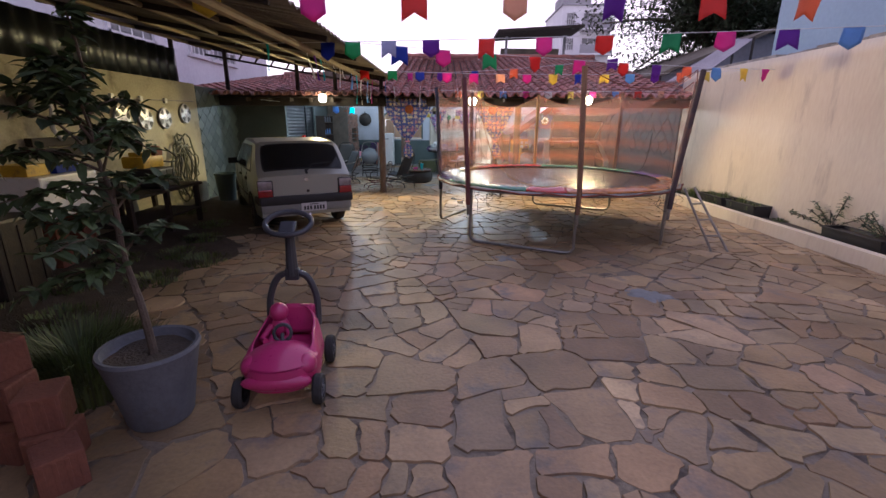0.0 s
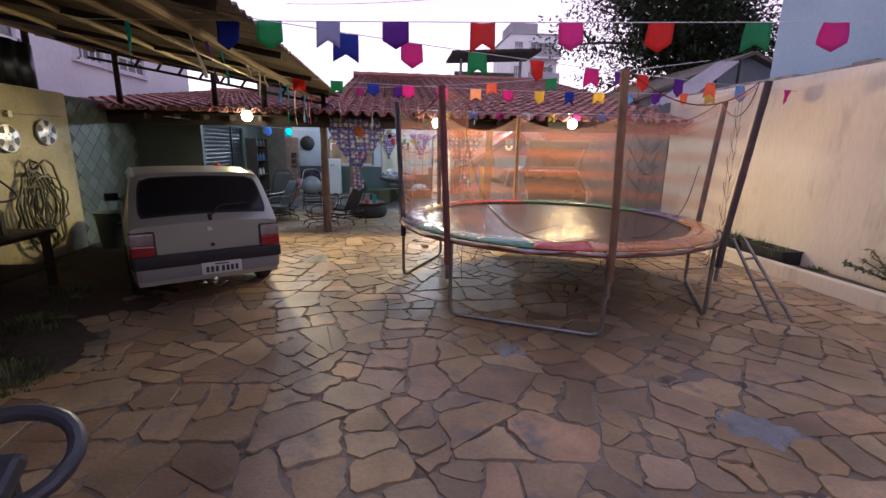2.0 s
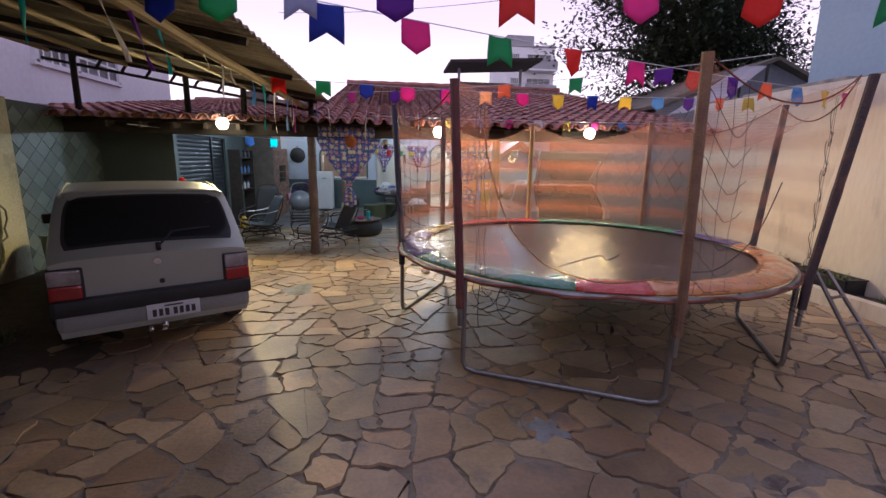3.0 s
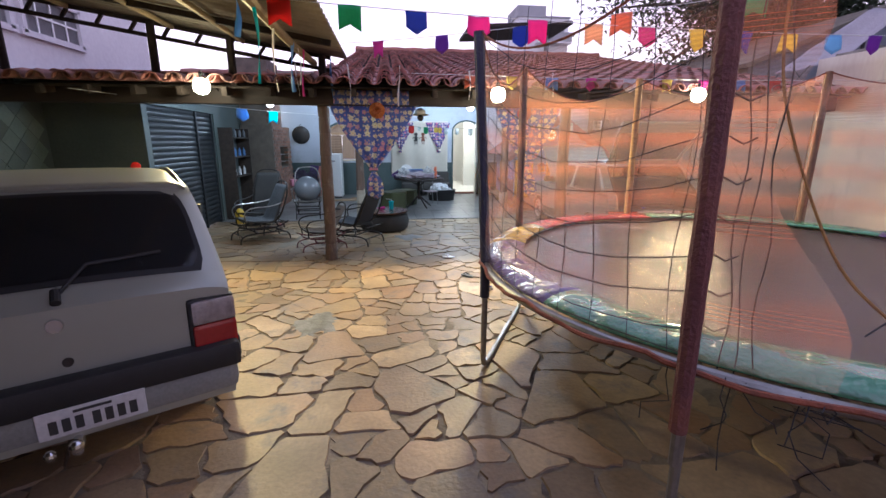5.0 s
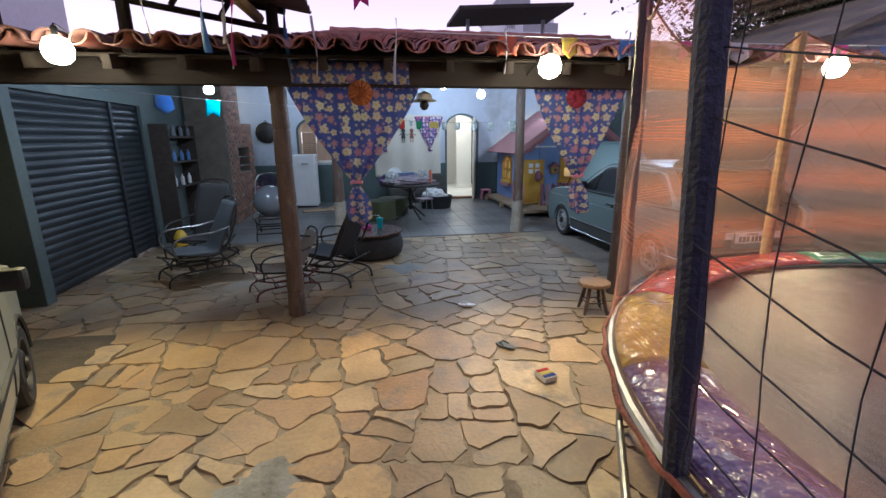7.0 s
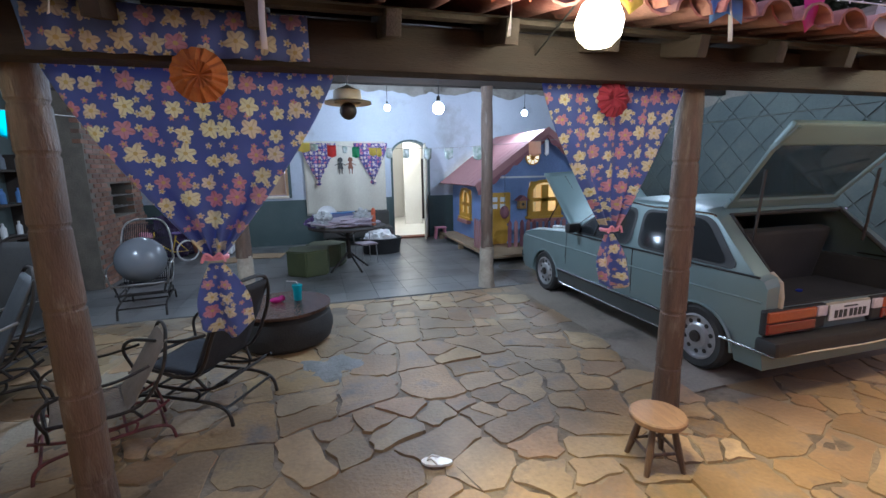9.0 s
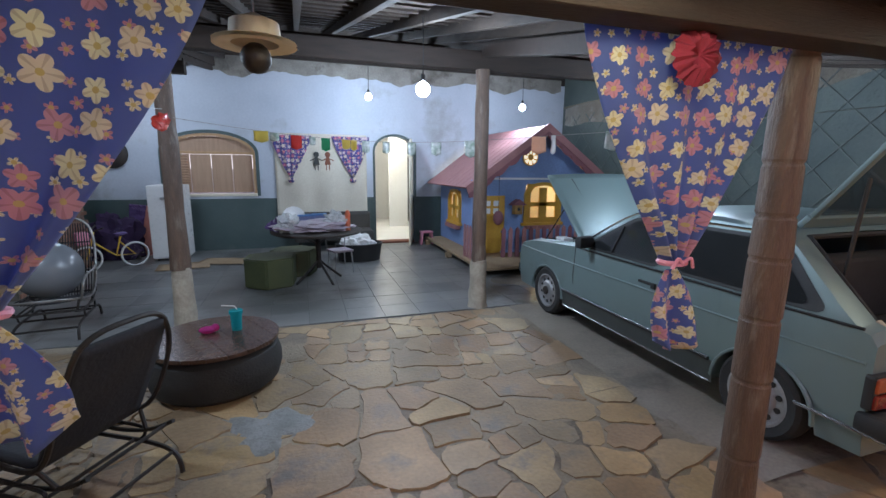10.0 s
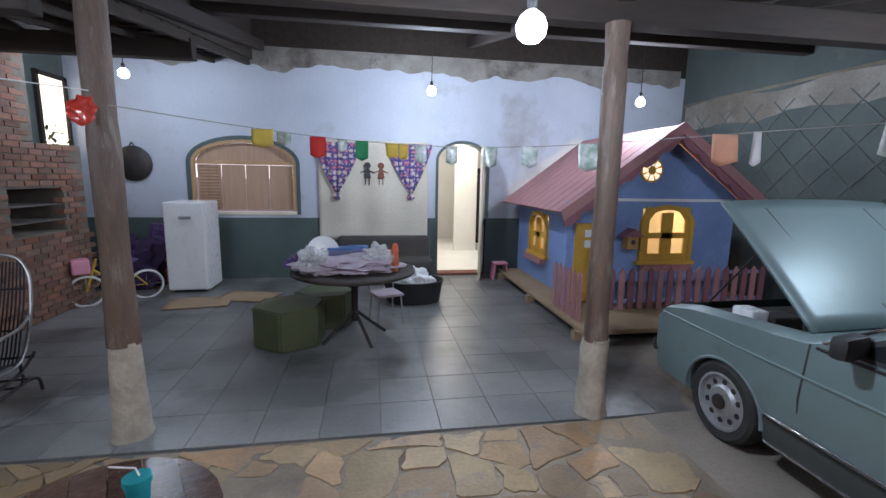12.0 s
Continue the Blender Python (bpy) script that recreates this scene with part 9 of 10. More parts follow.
for s in (-1, 1):
    xe = cx + s * (cx - 2.45)
    n_b = 11
    for k in range(n_b):
        y0 = 16.55 + k * 0.225
        bm = B()
        a, b = Vector((cx, y0 + 0.112, PK + 0.02)), Vector((xe, y0 + 0.112, 1.30))
        d = (b - a).normalized()
        beam(bm, a, b, 0.212, 0.03, 0.006)
        part("roof_board", bm, HOUSE_ROOF, ph)
    # scalloped bargeboard
    bm = B()
    n_s = 12
    pts = []
    for k in range(n_s * 4 + 1):
        t = k / (n_s * 4)
        pts.append((cx + (xe - cx) * t, PK + (1.28 - PK) * t - 0.13 - 0.055 * abs(math.sin(t * n_s * math.pi / 2 * 1.0))))
    top_line = [(cx + (xe - cx) * t, PK + 0.05 + (1.28 - PK) * t) for t in (1.0, 0.5, 0.0)]
    prism(bm, (pts + top_line) if s > 0 else (pts + top_line)[::-1], 0.025, Matrix.Translation((0, 16.56, 0)) @ UP_FRONT)
    part("bargeboard", bm, HOUSE_ROOF_DARK, ph, "scalloped dull pink bargeboard")
    rim = [(cx, PK + 0.055), (xe + s * 0.06, 1.335 - 0.0), (xe + s * 0.02, 1.215), (cx, PK - 0.075)]
    bm = prism(B(), rim[::-s], 0.022, Matrix.Translation((0, 16.533, 0)) @ UP_FRONT)
    part("barge_plank", bm, HOUSE_ROOF, ph, "dull pink plank along the gable")
bm = box(B(), (cx, HY0 - 0.015, HZ1 + 0.03), (HX1 - HX0 - 0.2, 0.02, 0.035))
part("trim_board", bm, WHITE_PAINT, ph, "white trim board")
bm = B()
box(bm, ((HX0 + HX1) / 2, 17.4, 0.12), (2.9, 3.2, 0.05), None, 0.008)
part("deck", bm, CARD, ph, "low plank deck")
for x in (2.4, 3.6, 4.9):
    for y in (15.95, 17.4, 18.8):
        bm = box(B(), (x, y, 0.05), (0.1, 0.1, 0.1), None, 0.005)
        part("deck_foot", bm, CARD, ph)


def play_window(base, w, h, cols):
    fr_ob = part("window_frame", arch_band(B(), -w / 2, w / 2, -h / 2, h / 2 - w * 0.28, h / 2, 0.06, 0.0, 0.045), HOUSE_YELLOW, ph, "yellow arched window frame", 30, "", base)
    bm = box(B(), (0, -0.02, -h / 2 - 0.02), (w + 0.2, 0.1, 0.05), None, 0.01)
    box(bm, (0, -0.015, 0), (w, 0.03, 0.075))
    for k in range(1, cols):
        box(bm, (-w / 2 + w * k / cols, -0.015, -0.02), (0.15 if k * 2 == cols else 0.04, 0.03, h - 0.04))
    for s in (-1, 1):
        box(bm, (s * (w / 2 - 0.02), -0.013, -0.04), (0.07, 0.026, h - 0.12))
    box(bm, (0, -0.012, -h / 2 + 0.05), (w, 0.024, 0.09))
    for s in (-1, 1):
        prism(bm, [(s * w / 2, h / 2 + 0.03), (s * w / 2, h / 2 - 0.2), (s * w * 0.30, h / 2 - 0.04), (s * w * 0.1, h / 2 + 0.03)][::s], 0.03, UP_FRONT)
    part("glazing_bar", bm, HOUSE_YELLOW, fr_ob)
    bm = box(B(), (0, -0.06, -h / 2 - 0.08), (w + 0.06, 0.1, 0.08), None, 0.01)
    part("flower_box", bm, HOUSE_ROOF, fr_ob, "pink flower box")


play_window(pose(3.98, HY0, 1.0), 0.62, 0.66, 2)
play_window(pose(HX0, 18.04, 0.87, 0, 0, -90), 0.58, 0.58, 2)
bm = box(B(), (2.98, HY0 - 0.02, 0.66), (0.5, 0.035, 1.0), None, 0.01)
pd = part("door", bm, HOUSE_YELLOW, ph, "yellow playhouse door")
for x in (2.90, 3.06):
    for z in (0.9, 1.03):
        part("door_pane", box(B(), (x, HY0 - 0.045, z), (0.1, 0.012, 0.09)), WHITE_PAINT, pd, "white door pane")
sw = B()
cyl(sw, (3.70, HY0 - 0.002, 1.82), (3.70, HY0 - 0.02, 1.82), 0.15, 0.15, 28)
disc = part("sun_window", sw, HOUSE_YELLOW, ph, "round yellow flower-shaped window")
for k in range(8):
    a = k * 0.7854
    bm = B()
    c, s = math.cos(a), math.sin(a)
    prism(bm, [(3.70 + 0.055 * c - 0.016 * s, 1.82 + 0.055 * s + 0.016 * c), (3.70 + 0.055 * c + 0.016 * s, 1.82 + 0.055 * s - 0.016 * c), (3.70 + 0.125 * c + 0.035 * s, 1.82 + 0.125 * s - 0.035 * c), (3.70 + 0.125 * c - 0.035 * s, 1.82 + 0.125 * s + 0.035 * c)], 0.006, Matrix.Translation((0, HY0 - 0.02, 0)) @ UP_FRONT)
    # panes glow by themselves in place of lamplight from inside the playhouse
    part("petal_pane", bm, GLOW_PETAL, disc)
for k in range(17):
    x = 3.06 + k * 0.128
    bm = prism(B(), [(-0.035, 0), (0.035, 0), (0.035, 0.46), (0, 0.51), (-0.035, 0.46)], 0.02, pose(x, 16.48, 0.15) @ UP_FRONT)
    part("picket", bm, HOUSE_ROOF if k % 2 else HOUSE_ROOF_DARK, ph)
for z in (0.24, 0.58):
    bm = beam(B(), (3.02, 16.50, z), (5.15, 16.50, z), 0.02, 0.04)
    part("fence_rail", bm, HOUSE_BLUE, ph)
for k in range(6):
    y = 16.1 + k * 0.13
    bm = prism(B(), [(-0.035, 0), (0.035, 0), (0.035, 0.5), (0, 0.55), (-0.035, 0.5)], 0.02, pose(2.48, y, 0.15, 0, 0, -90) @ UP_FRONT)
    part("picket", bm, HOUSE_ROOF, ph)
bm = box(B(), (2.62, 16.78, 0.78), (0.07, 0.07, 1.3), None, 0.006)
part("porch_post", bm, HOUSE_BLUE, ph)
bird = part("birdhouse", box(B(), (3.45, HY0 - 0.08, 0.92), (0.15, 0.12, 0.16), None, 0.008), BIRD_WOOD, ph, "ochre wooden bird box")
part("birdhouse_roof", prism(B(), [(-0.14, 0.0), (0.14, 0.0), (0, 0.1)], 0.17, pose(3.45, HY0 + 0.0, 1.0) @ UP_FRONT), HOUSE_ROOF_DARK, bird, "dull pink pitched roof")
# dark disc on the solid box, shade of the entry hole drawn in
bm = cyl(B(), (3.45, HY0 - 0.136, 0.93), (3.45, HY0 - 0.142, 0.93), 0.03, 0.03, 14)
part("entry_hole", bm, INK, bird)
# dark round hanging pot on the porch
pot = part("hanging_pot", ball(B(), (3.02, 16.62, 0.80), 0.10, 16, (0.9, 0.9, 1.25)), HOUSE_ROOF_DARK, ph, "dark hanging pot by the door")
part("pot_cord", tube(B(), [(3.02, 16.62, 0.91), (3.02, 16.62, 1.50)], 0.004, 5), INK, pot)

# ---- brick barbecue ----
bq = thing("brick_barbecue", I4, "red brick barbecue with a dark grill opening and chimney", "barbecue")
for c, size in (((-3.80, 16.56, 1.0), (0.76, 0.68, 2.0)), ((-3.80, 17.94, 1.0), (0.76, 0.40, 2.0)), ((-3.80, 17.32, 0.49), (0.76, 0.86, 0.98)), ((-3.80, 17.32, 1.74), (0.76, 0.86, 0.5)), ((-3.80, 16.85, 2.75), (0.70, 1.1, 1.5))):
    part("core", box(B(), c, size), MORTAR, bq, "mortar core")
bm = box(B(), (-4.1, 17.32, 1.24), (0.08, 0.86, 0.5))
part("fire_back", bm, INK, bq)
for z in (1.12, 1.30):
    bm = B()
    for k in range(7):
        tube(bm, [(-3.9 + 0.08 * k, 16.92, z), (-3.9 + 0.08 * k, 17.72, z)], 0.006, 5)
    part("grill_rack", bm, STEEL, bq)
brick_bm = box(B(), (0, 0, 0), (0.10, 0.205, 0.055), None, 0.004)
first = part("brick", brick_bm, BRICK, bq, "", 24, "", Matrix.Translation((-3.455, 16.35, 0.05)))
r = random.Random(6)
count = 0
for j in range(48):
    z = 0.05 + j * 0.068
    for i in range(10):
        y = 16.35 + i * 0.222 + (0.111 if j % 2 else 0)
        if (j == 0 and i == 0) or y > 18.13 - 0.16 * max(0, z - 0.9) or (0.96 < z < 1.50 and 16.85 < y < 17.78) or (z > 1.98 and y > 17.34) or z > 3.4:
            continue
        x = -3.455 - (0.035 if z > 1.98 else 0) + r.uniform(-0.004, 0.004)
        if count < 290:
            ob = new("brick", first.data)
            ob.parent = bq
            ob.matrix_basis = pose(x, y, z, r.uniform(-0.8, 0.8), 0, r.uniform(-1, 1))
            count += 1
# small bright opening in the side wall
bm = B()
sheet(bm, 1, 1, lambda u, v: Vector((-4.115, 18.62 + 0.5 * u, 2.0 + 0.95 * v)))
ow = structure("window_2", bm, GLOW_YARD, "small bright opening to the evening outside")
bm = B()
for y in (18.59, 19.15):
    box(bm, (-4.11, y, 2.475), (0.05, 0.06, 1.05))
for z in (1.97, 2.98):
    box(bm, (-4.11, 18.87, z), (0.05, 0.61, 0.06))
part("window_frame", bm, TIMBER, ow)
r = random.Random(12)
bm = B()
for k in range(40):
    leaf_blade(bm, Vector((-4.10, r.uniform(18.65, 19.1), r.uniform(1.98, 2.3))), rand_dir(r, 0, 1), 0.12, 0.05, 0.02, r)
part("leaves_outside", bm, LEAF, ow, "", 0)
# shelf with bottles beside the barbecue
sf = thing("wall_shelf", pose(-4.0, 15.3, 0), "dark wall shelf crowded with small bottles", "shelf")
for z in (0.9, 1.3, 1.7):
    bm = box(B(), (0, 0, z), (0.3, 1.1, 0.03), None, 0.004)
    part("board", bm, RAFTER, sf)
for y in (-0.54, 0.54):
    bm = box(B(), (0, y, 0.95), (0.3, 0.03, 1.9), None, 0.004)
    part("side_panel", bm, RAFTER, sf)
for k in range(9):
    z = (0.915, 1.315, 1.715)[k % 3]
    ob = thing("small_bottle", pose(-3.93, 14.95 + 0.1 * k, z), "small plastic bottle standing on the dark shelf", "bottle", "shelf bottles")
    bm = lathe(B(), [(0, 0), (0.03, 0), (0.03, 0.12), (0.012, 0.15), (0.012, 0.18), (0, 0.18)], 12)
    part("bottle_body", bm, (PLATE, FLAG["sky"], POT_GREY)[k % 3], ob)

# ---- trees and awning beyond the right wall ----
tr = thing("street_tree", pose(10.2, 17.6, 0), "large dark leafy tree behind the boundary wall", "tree")
r = random.Random(14)
bm = tube(B(), smooth_path([(0, 0, 0), (0.1, 0.1, 2.0), (-0.1, 0.2, 4.0), (0, 0, 5.4)], 6), [0.3 - 0.006 * i for i in range(19)], 10)
part("trunk", bm, BARK, tr)
tips = []
for k in range(36):
    a = r.uniform(0, 6.283)
    e = Vector((math.cos(a) * r.uniform(1.5, 5.2), math.sin(a) * r.uniform(1.0, 3.2), r.uniform(2.8, 9.0)))
    s = Vector((0, 0.1, r.uniform(3.4, 5.3)))
    pts = smooth_path([s, s.lerp(e, 0.5) + Vector((0, 0, 0.4)), e], 6)
    bm = tube(B(), pts, [0.10 - 0.085 * i / len(pts) for i in range(len(pts))], 7)
    part("limb", bm, BARK, tr)
    for q in pts[4:]:
        tips.append(q)
        for _ in range(3):
            w = q + rand_dir(r, -0.4, 0.8) * r.uniform(0.5, 1.3)
            tips.append(w)
leaves = B()
for q in tips:
    for _ in range(30):
        p = q + Vector((r.gauss(0, 0.38), r.gauss(0, 0.38), r.gauss(0, 0.26)))
        leaf_blade(leaves, p, rand_dir(r, -0.8, 0.6), r.uniform(0.12, 0.20), r.uniform(0.06, 0.09), 0.03, r)
part("crown", leaves, LEAF_DARK, tr, "", 0)
aw = thing("shade_awning", I4, "faded grey shade cloth stretched beyond the wall", "awning")
def awn(u, v):
    a, b, c, d = Vector((5.6, 11.95, 2.72)), Vector((6.3, 11.5, 2.88)), Vector((7.45, 11.6, 3.72)), Vector((7.3, 12.1, 3.8))
    p = a.lerp(b, u).lerp(d.lerp(c, u), v)
    return p + Vector((0, 0, -0.12 * math.sin(math.pi * u) * math.sin(math.pi * v) + 0.03 * noise.noise((u * 4, v * 4, 0))))
thicken(part("cloth", sheet(B(), 14, 14, awn), AWN_CLOTH, aw), 0.004)
for p, q in (((6.3, 11.5, 0), (6.3, 11.5, 2.95)), ((7.45, 11.6, 0), (7.45, 11.6, 3.75)), ((7.3, 12.1, 0), (7.3, 12.1, 3.85))):
    bm = tube(B(), [p, q], 0.03, 8)
    part("pole", bm, IRON, aw)
nb = thing("neighbour_roof", pose(8.2, 16, 0), "dark tiled roof of the neighbour beyond the wall", "roof")
bm = prism(B(), [(-2.2, 3.0), (0.6, 4.1), (3.2, 3.1), (3.2, 0.0), (-2.2, 0.0)], 6.0, Matrix.Translation((0, 3.0, 0)) @ UP_FRONT)
part("gable", bm, FAR_GREY, nb)
bm = B()
beam(bm, (-2.4, 0, 3.0), (0.6, 0, 4.18), 6.4, 0.08, 0)
beam(bm, (0.6, 0, 4.18), (3.4, 0, 3.05), 6.4, 0.08, 0)
part("roof_sheet", bm, OLD_ROOF, nb)
# utility cables over the yard
for p, q, sg in (((-6, 30, 9.5), (12, 18, 8.5), 0.5), ((-8, 26, 10.5), (14, 22, 9.2), 0.6)):
    pts = [Vector(p).lerp(Vector(q), t / 16) + Vector((0, 0, -sg * 4 * (t / 16) * (1 - t / 16))) for t in range(17)]
    bm = tube(B(), pts, 0.012, 5)
    cb = part("overhead_cable", bm, RUBBER)
    tagged(cb, "thin dark overhead cable against the evening sky", "cable")
# ---- paving: irregular flagstones ----
def clip_cell(poly, p, q):
    """Keeps the side of a polygon that lies nearer to p than to q."""
    nx, ny = q[0] - p[0], q[1] - p[1]
    c = (q[0] ** 2 + q[1] ** 2 - p[0] ** 2 - p[1] ** 2) / 2
    out = []
    for i, a in enumerate(poly):
        b = poly[(i + 1) % len(poly)]
        da, db = a[0] * nx + a[1] * ny - c, b[0] * nx + b[1] * ny - c
        if da <= 0:
            out.append(a)
        if (da < 0 < db) or (db < 0 < da):
            t = da / (da - db)
            out.append((a[0] + (b[0] - a[0]) * t, a[1] + (b[1] - a[1]) * t))
    return out


def area(poly):
    return abs(sum(a[0] * b[1] - b[0] * a[1] for a, b in zip(poly, poly[1:] + poly[:1]))) / 2


def cut(poly, p, n):
    """Splits a convex polygon by the line through p with normal n."""
    sides = ([], [])
    for a, b in zip(poly, poly[1:] + poly[:1]):
        da = (a[0] - p[0]) * n[0] + (a[1] - p[1]) * n[1]
        db = (b[0] - p[0]) * n[0] + (b[1] - p[1]) * n[1]
        sides[0 if da <= 0 else 1].append(a)
        if (da < 0 < db) or (db < 0 < da):
            t = da / (da - db)
            q = (a[0] + (b[0] - a[0]) * t, a[1] + (b[1] - a[1]) * t)
            sides[0].append(q)
            sides[1].append(q)
    return sides


def split(poly, rng, out):
    """Breaks a slab across its length again and again, until the pieces are of flagstone size."""
    if area(poly) < rng.choice((0.06, 0.10, 0.16, 0.26)) or len(poly) < 3:
        out.append(poly)
        return
    cx, cy = sum(q[0] for q in poly) / len(poly), sum(q[1] for q in poly) / len(poly)
    best, found = -1.0, None
    for tries in range(9):
        turn = rng.uniform(0, math.pi)
        p = (cx + rng.uniform(-0.07, 0.07), cy + rng.uniform(-0.07, 0.07))
        halves = cut(poly, p, (math.cos(turn), math.sin(turn)))
        if min(len(h) for h in halves) < 4:
            continue
        form = min(area(h) / sum(math.dist(a, b) for a, b in zip(h, h[1:] + h[:1])) ** 2 for h in halves)
        if form > best:
            best, found = form, halves
    if not found:
        out.append(poly)
        return
    for half in found:
        split(half, rng, out)


rng = random.Random(21)
seeds = [(-5.6 + 1.05 * i + rng.uniform(-0.4, 0.4), -0.2 + 0.95 * j + rng.uniform(-0.4, 0.4)) for i in range(12) for j in range(17)]
pts = np.array(seeds)
pieces = []
for p in seeds:
    d = (pts[:, 0] - p[0]) ** 2 + (pts[:, 1] - p[1]) ** 2
    poly = [(p[0] - 1.2, p[1] - 1.2), (p[0] + 1.2, p[1] - 1.2), (p[0] + 1.2, p[1] + 1.2), (p[0] - 1.2, p[1] + 1.2)]
    for j in np.argsort(d)[1:22]:
        poly = clip_cell(poly, p, seeds[j])
    if len(poly) > 2:
        split(poly, rng, pieces)
shapes = []
for poly in pieces:
    # keep to the yard: kerb, tiled floor, the bare earth of the workshop side, the slab under the car
    left = -5.29
    cx, cy = sum(x for x, y in poly) / len(poly), sum(y for x, y in poly) / len(poly)
    if cx < -3.05 - 0.6 * noise.noise((cy * 0.8, 0, 0)) and 3.4 < cy < 10.6:
        continue
    poly = [(min(max(x, left), 5.27), min(y, 14.42)) for x, y in poly]
    cx, cy = sum(x for x, y in poly) / len(poly), sum(y for x, y in poly) / len(poly)
    if cx > 2.16 and cy > 11.33:
        continue
    if cy > 11.3 and cx > 1.9:
        poly = [(min(x, 2.17), y) for x, y in poly]
    if area(poly) > 0.006:
        shapes.append((cx, cy, poly))


def stone(bm, cx, cy, poly, ox, oy, lift):
    """One flagstone: uneven edge, worn rim and slightly tilted top."""
    r = random.Random(int(cx * 1000) * 7 + int(cy * 1000))
    gap = r.uniform(0.0, 0.004)
    outline = []
    n = len(poly)
    for i in range(n):
        a, b = poly[i], poly[(i + 1) % n]
        length = math.hypot(b[0] - a[0], b[1] - a[1])
        if length < 0.035:
            continue
        c = poly[i - 1]
        back = math.hypot(c[0] - a[0], c[1] - a[1])
        k = min(0.09, 0.26 * min(length, back)) * r.uniform(0.15, 1.2)
        if back > 0.05:
            outline.append((a[0] + (c[0] - a[0]) / back * k, a[1] + (c[1] - a[1]) / back * k))
        outline.append((a[0] + (b[0] - a[0]) / length * k + r.uniform(-0.006, 0.006), a[1] + (b[1] - a[1]) / length * k + r.uniform(-0.006, 0.006)))
        for t in ((0.3, 0.52, 0.75) if length > 0.3 else (0.5,) if length > 0.14 else ()):
            t += r.uniform(-0.07, 0.07)
            s = r.uniform(-0.026, 0.010)
            outline.append((a[0] + (b[0] - a[0]) * t + s * (b[1] - a[1]) / length, a[1] + (b[1] - a[1]) * t - s * (b[0] - a[0]) / length))
    if len(outline) < 3:
        return False
    tx, ty = r.uniform(-0.012, 0.012), r.uniform(-0.012, 0.012)
    rings = []
    for inset, z in ((0.0, -0.024), (0.006, 0.0)):
        ring = []
        for x, y in outline:
            dx, dy = x - cx, y - cy
            d = max(0.05, math.hypot(dx, dy))
            k = max(0.2, 1 - (gap + inset) / d)
            ring.append(bm.verts.new((cx + dx * k - ox, cy + dy * k - oy, z + lift + (dx * tx + dy * ty if z > -0.02 else 0))))
        rings.append(ring)
    m = len(outline)
    for a, b in zip(rings, rings[1:]):
        for i in range(m):
            bm.faces.new((a[i], a[(i + 1) % m], b[(i + 1) % m], b[i]))
    bm.faces.new(rings[-1])
    return True


paving = thing("paving", I4, "uneven tan and pinkish flagstone paving with dark joints", "structure", "", "structure")
rng = random.Random(3)
near = sorted(shapes, key=lambda s: (s[0] - 0.1) ** 2 * 2.2 + max(0, abs(s[1] - 6.2) - 4.6) ** 2 * 3)[:300]
near_ids = {id(s) for s in near}
for s in near:
    bm = B()
    if stone(bm, *s, s[0], s[1], rng.uniform(-0.003, 0.006)):
        part("flagstone", bm, STONE, paving, "", 40, "", Matrix.Translation((s[0], s[1], 0)))
    else:
        bm.free()
bm = B()
for s in shapes:
    if id(s) not in near_ids:
        stone(bm, *s, 0, 0, rng.uniform(-0.003, 0.006))
part("flagstone_field", bm, STONE_REST, paving, "the outer flagstones of the yard", 40, "stuff")

# earth and old mortar between the stones: deep in the open yard, nearly flush where feet and dust have filled them under the roof
def fill_level(x, y):
    h = -0.0095 + 0.012 * noise.noise((x * 1.1, y * 1.1, 2)) + 0.006 * noise.noise((x * 6, y * 6, 5)) + 0.003 * noise.noise((x * 17, y * 17, 8))
    worn = max(0.0, min(1.0, (y - 11.7) / 0.9))
    return h + worn * (0.0035 + 0.004 * noise.noise((x * 2.3, y * 2.3, 9)))


def fill_sheet(y0, y1, x1, rows):
    return sheet(B(), 150, rows, lambda u, v: Vector((-5.28 + (x1 + 5.28) * u, y0 + (y1 - y0) * v, fill_level(-5.28 + (x1 + 5.28) * u, y0 + (y1 - y0) * v))))


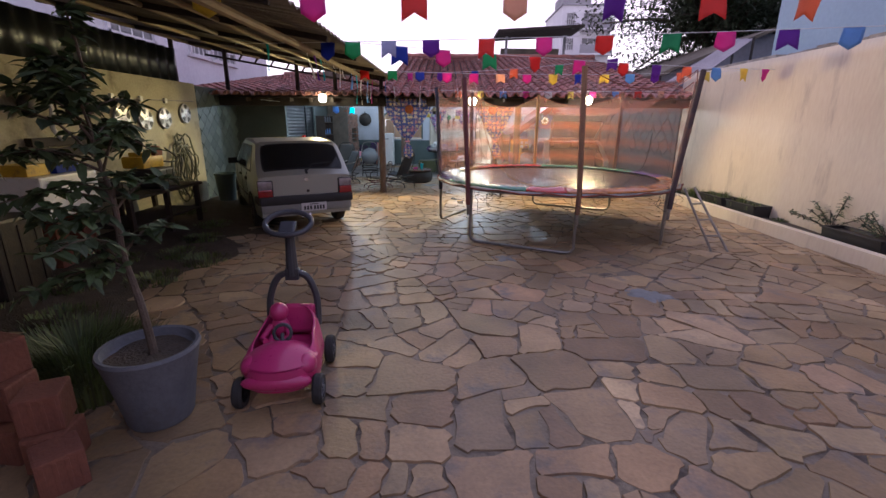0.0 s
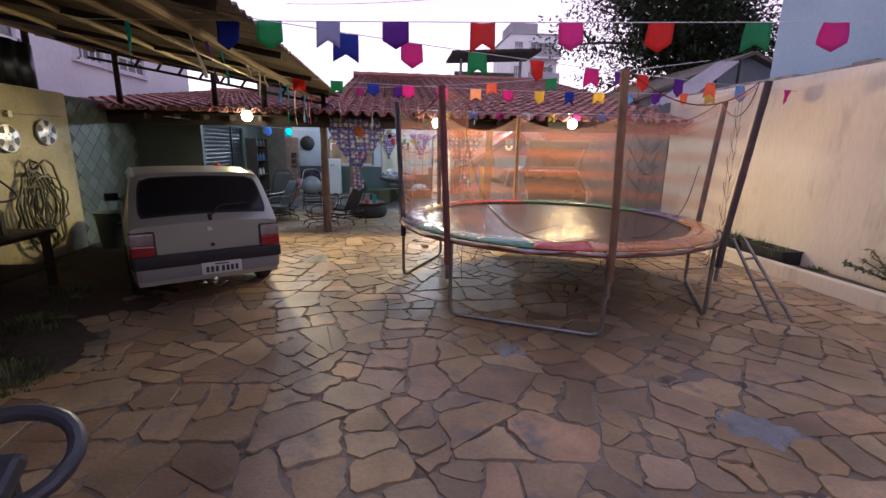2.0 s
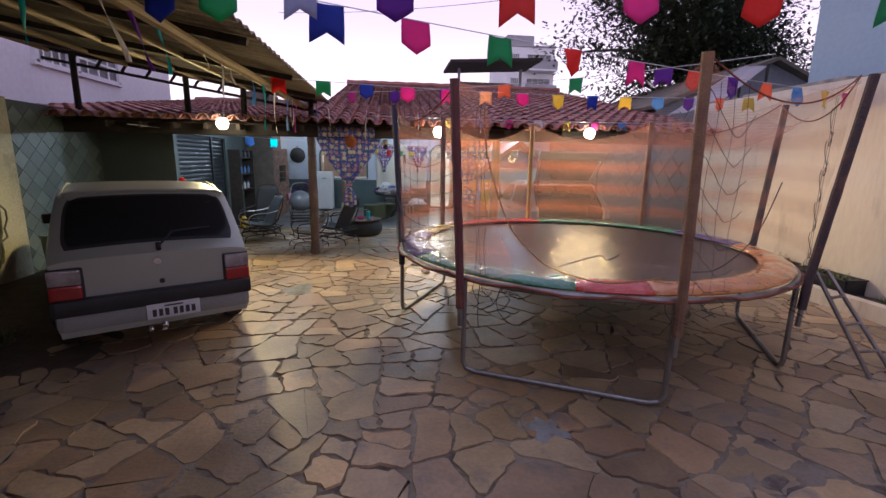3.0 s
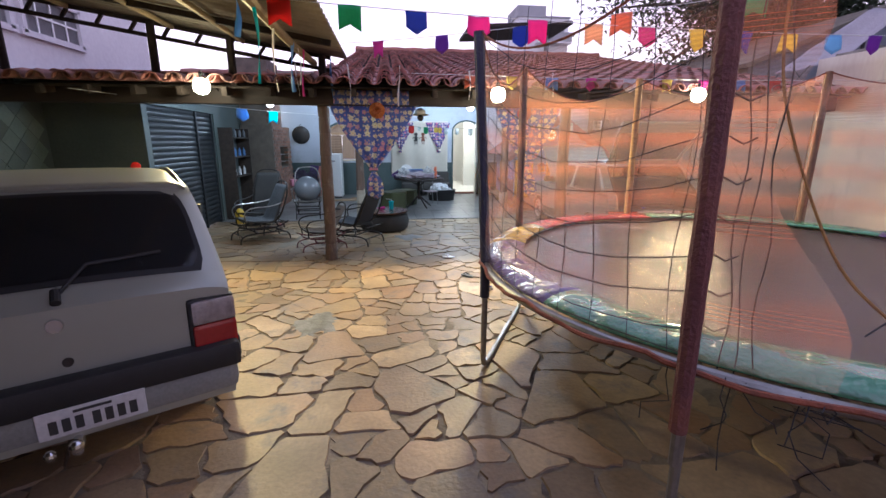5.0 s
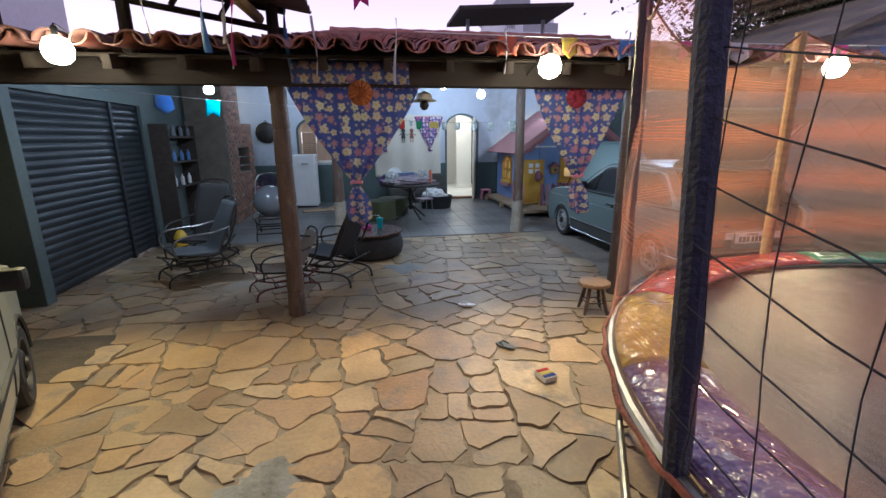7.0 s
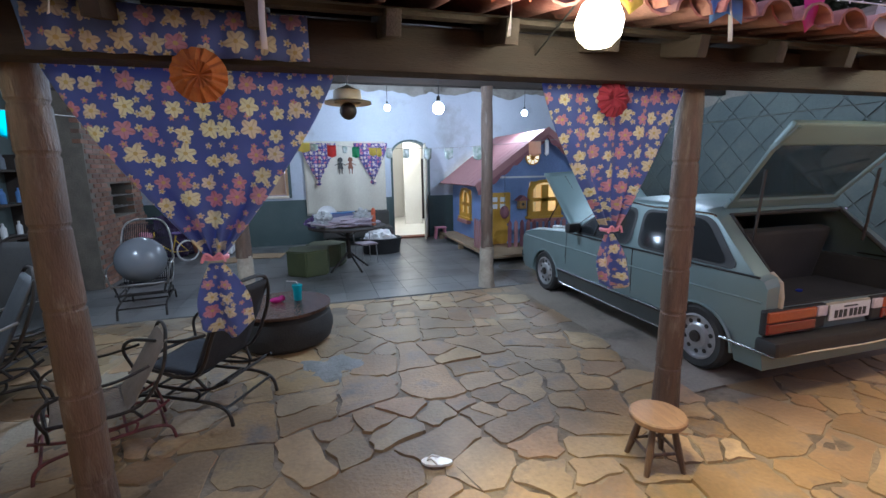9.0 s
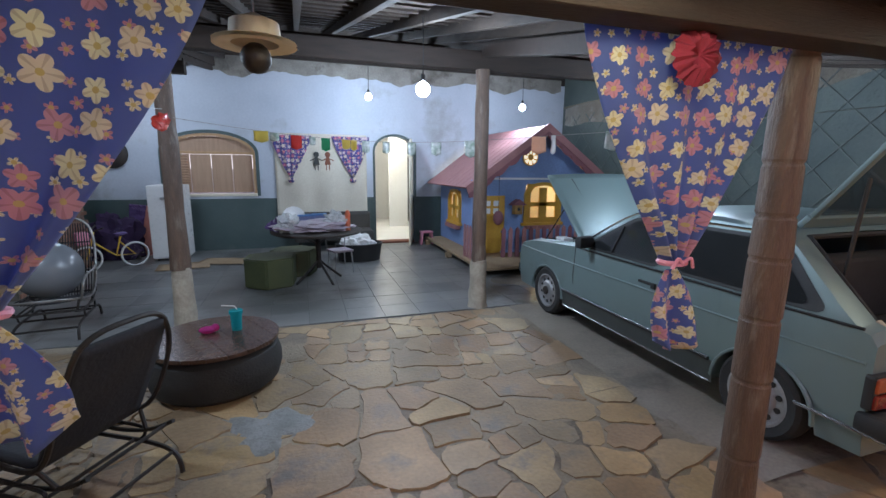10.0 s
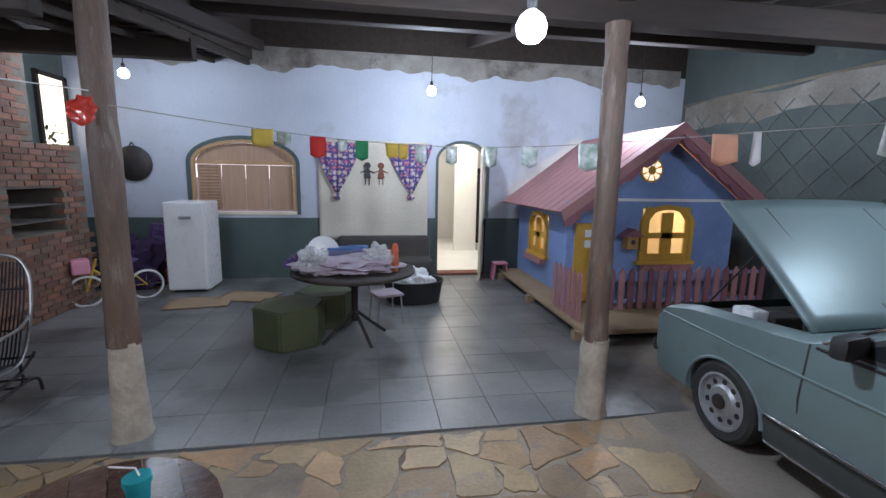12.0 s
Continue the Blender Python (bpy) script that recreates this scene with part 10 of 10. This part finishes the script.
part("joint_fill", fill_sheet(-0.5, 11.35, 5.26, 210), JOINT_DARK, paving, "dark earth and mortar filling the joints of the yard", 60)
part("joint_fill", fill_sheet(11.35, 12.1, 2.17, 16), JOINT_DARK, paving, "dark earth in the joints at the edge of the roof", 60)
part("joint_fill", fill_sheet(12.1, 14.43, 2.17, 44), DIRT, paving, "dusty trodden earth between the stones under the roof", 60)

# grey cement smeared over broken stones
for k, (px_, py_, pr) in enumerate(((-1.35, 8.88, 0.34), (0.8, 5.53, 0.2), (2.14, 4.24, 0.3), (-0.4, 12.6, 0.4))):
    bm = B()

    def smear(u, v, k=k, px_=px_, py_=py_, pr=pr):
        a = u * 2 * math.pi
        reach = pr * (0.72 + 0.55 * noise.noise((math.cos(a) * 1.6 + 5 * k, math.sin(a) * 1.6, k)) + 0.2 * noise.noise((math.cos(a) * 5, math.sin(a) * 5, k)))
        d = reach * (0.02 + 0.98 * v)
        x, y = px_ + d * math.cos(a), py_ + d * math.sin(a)
        return Vector((x, y, 0.012 - 0.022 * v ** 3 + 0.004 * noise.noise((x * 9, y * 9, 4))))
    sheet(bm, 40, 8, smear)
    part("cement_patch", bm, PATCH, paving, "rough grey cement patch", 60)

# ---- slate tiles of the carport floor ----
tiling = thing("slate_floor", I4, "dark grey slate tile floor, worn and slightly glossy", "structure", "", "structure")
rng = random.Random(8)
kinds = []
for k in range(5):
    bm = B()
    box(bm, (0, 0, 0), (0.4005, 0.4005, 0.016), None, 0.002)
    ob = part("slate_tile", bm, SLATE, tiling, "", 24, "", Matrix.Translation((-3.95 + 0.404 * k, 14.65, -0.003)))
    kinds.append(ob.data)
bm = B()
count = 0
for i in range(25):
    for j in range(12):
        x, y = -3.95 + 0.404 * i, 14.65 + 0.404 * j
        if (j == 0 and i < 5) or x > 5.6:
            continue
        z = -0.003 + rng.uniform(-0.0008, 0.0008)
        if count < 290:
            ob = new("slate_tile", rng.choice(kinds))
            ob.parent = tiling
            ob.matrix_basis = pose(x, y, z, 0, 0, 90 * rng.randrange(4))
            count += 1
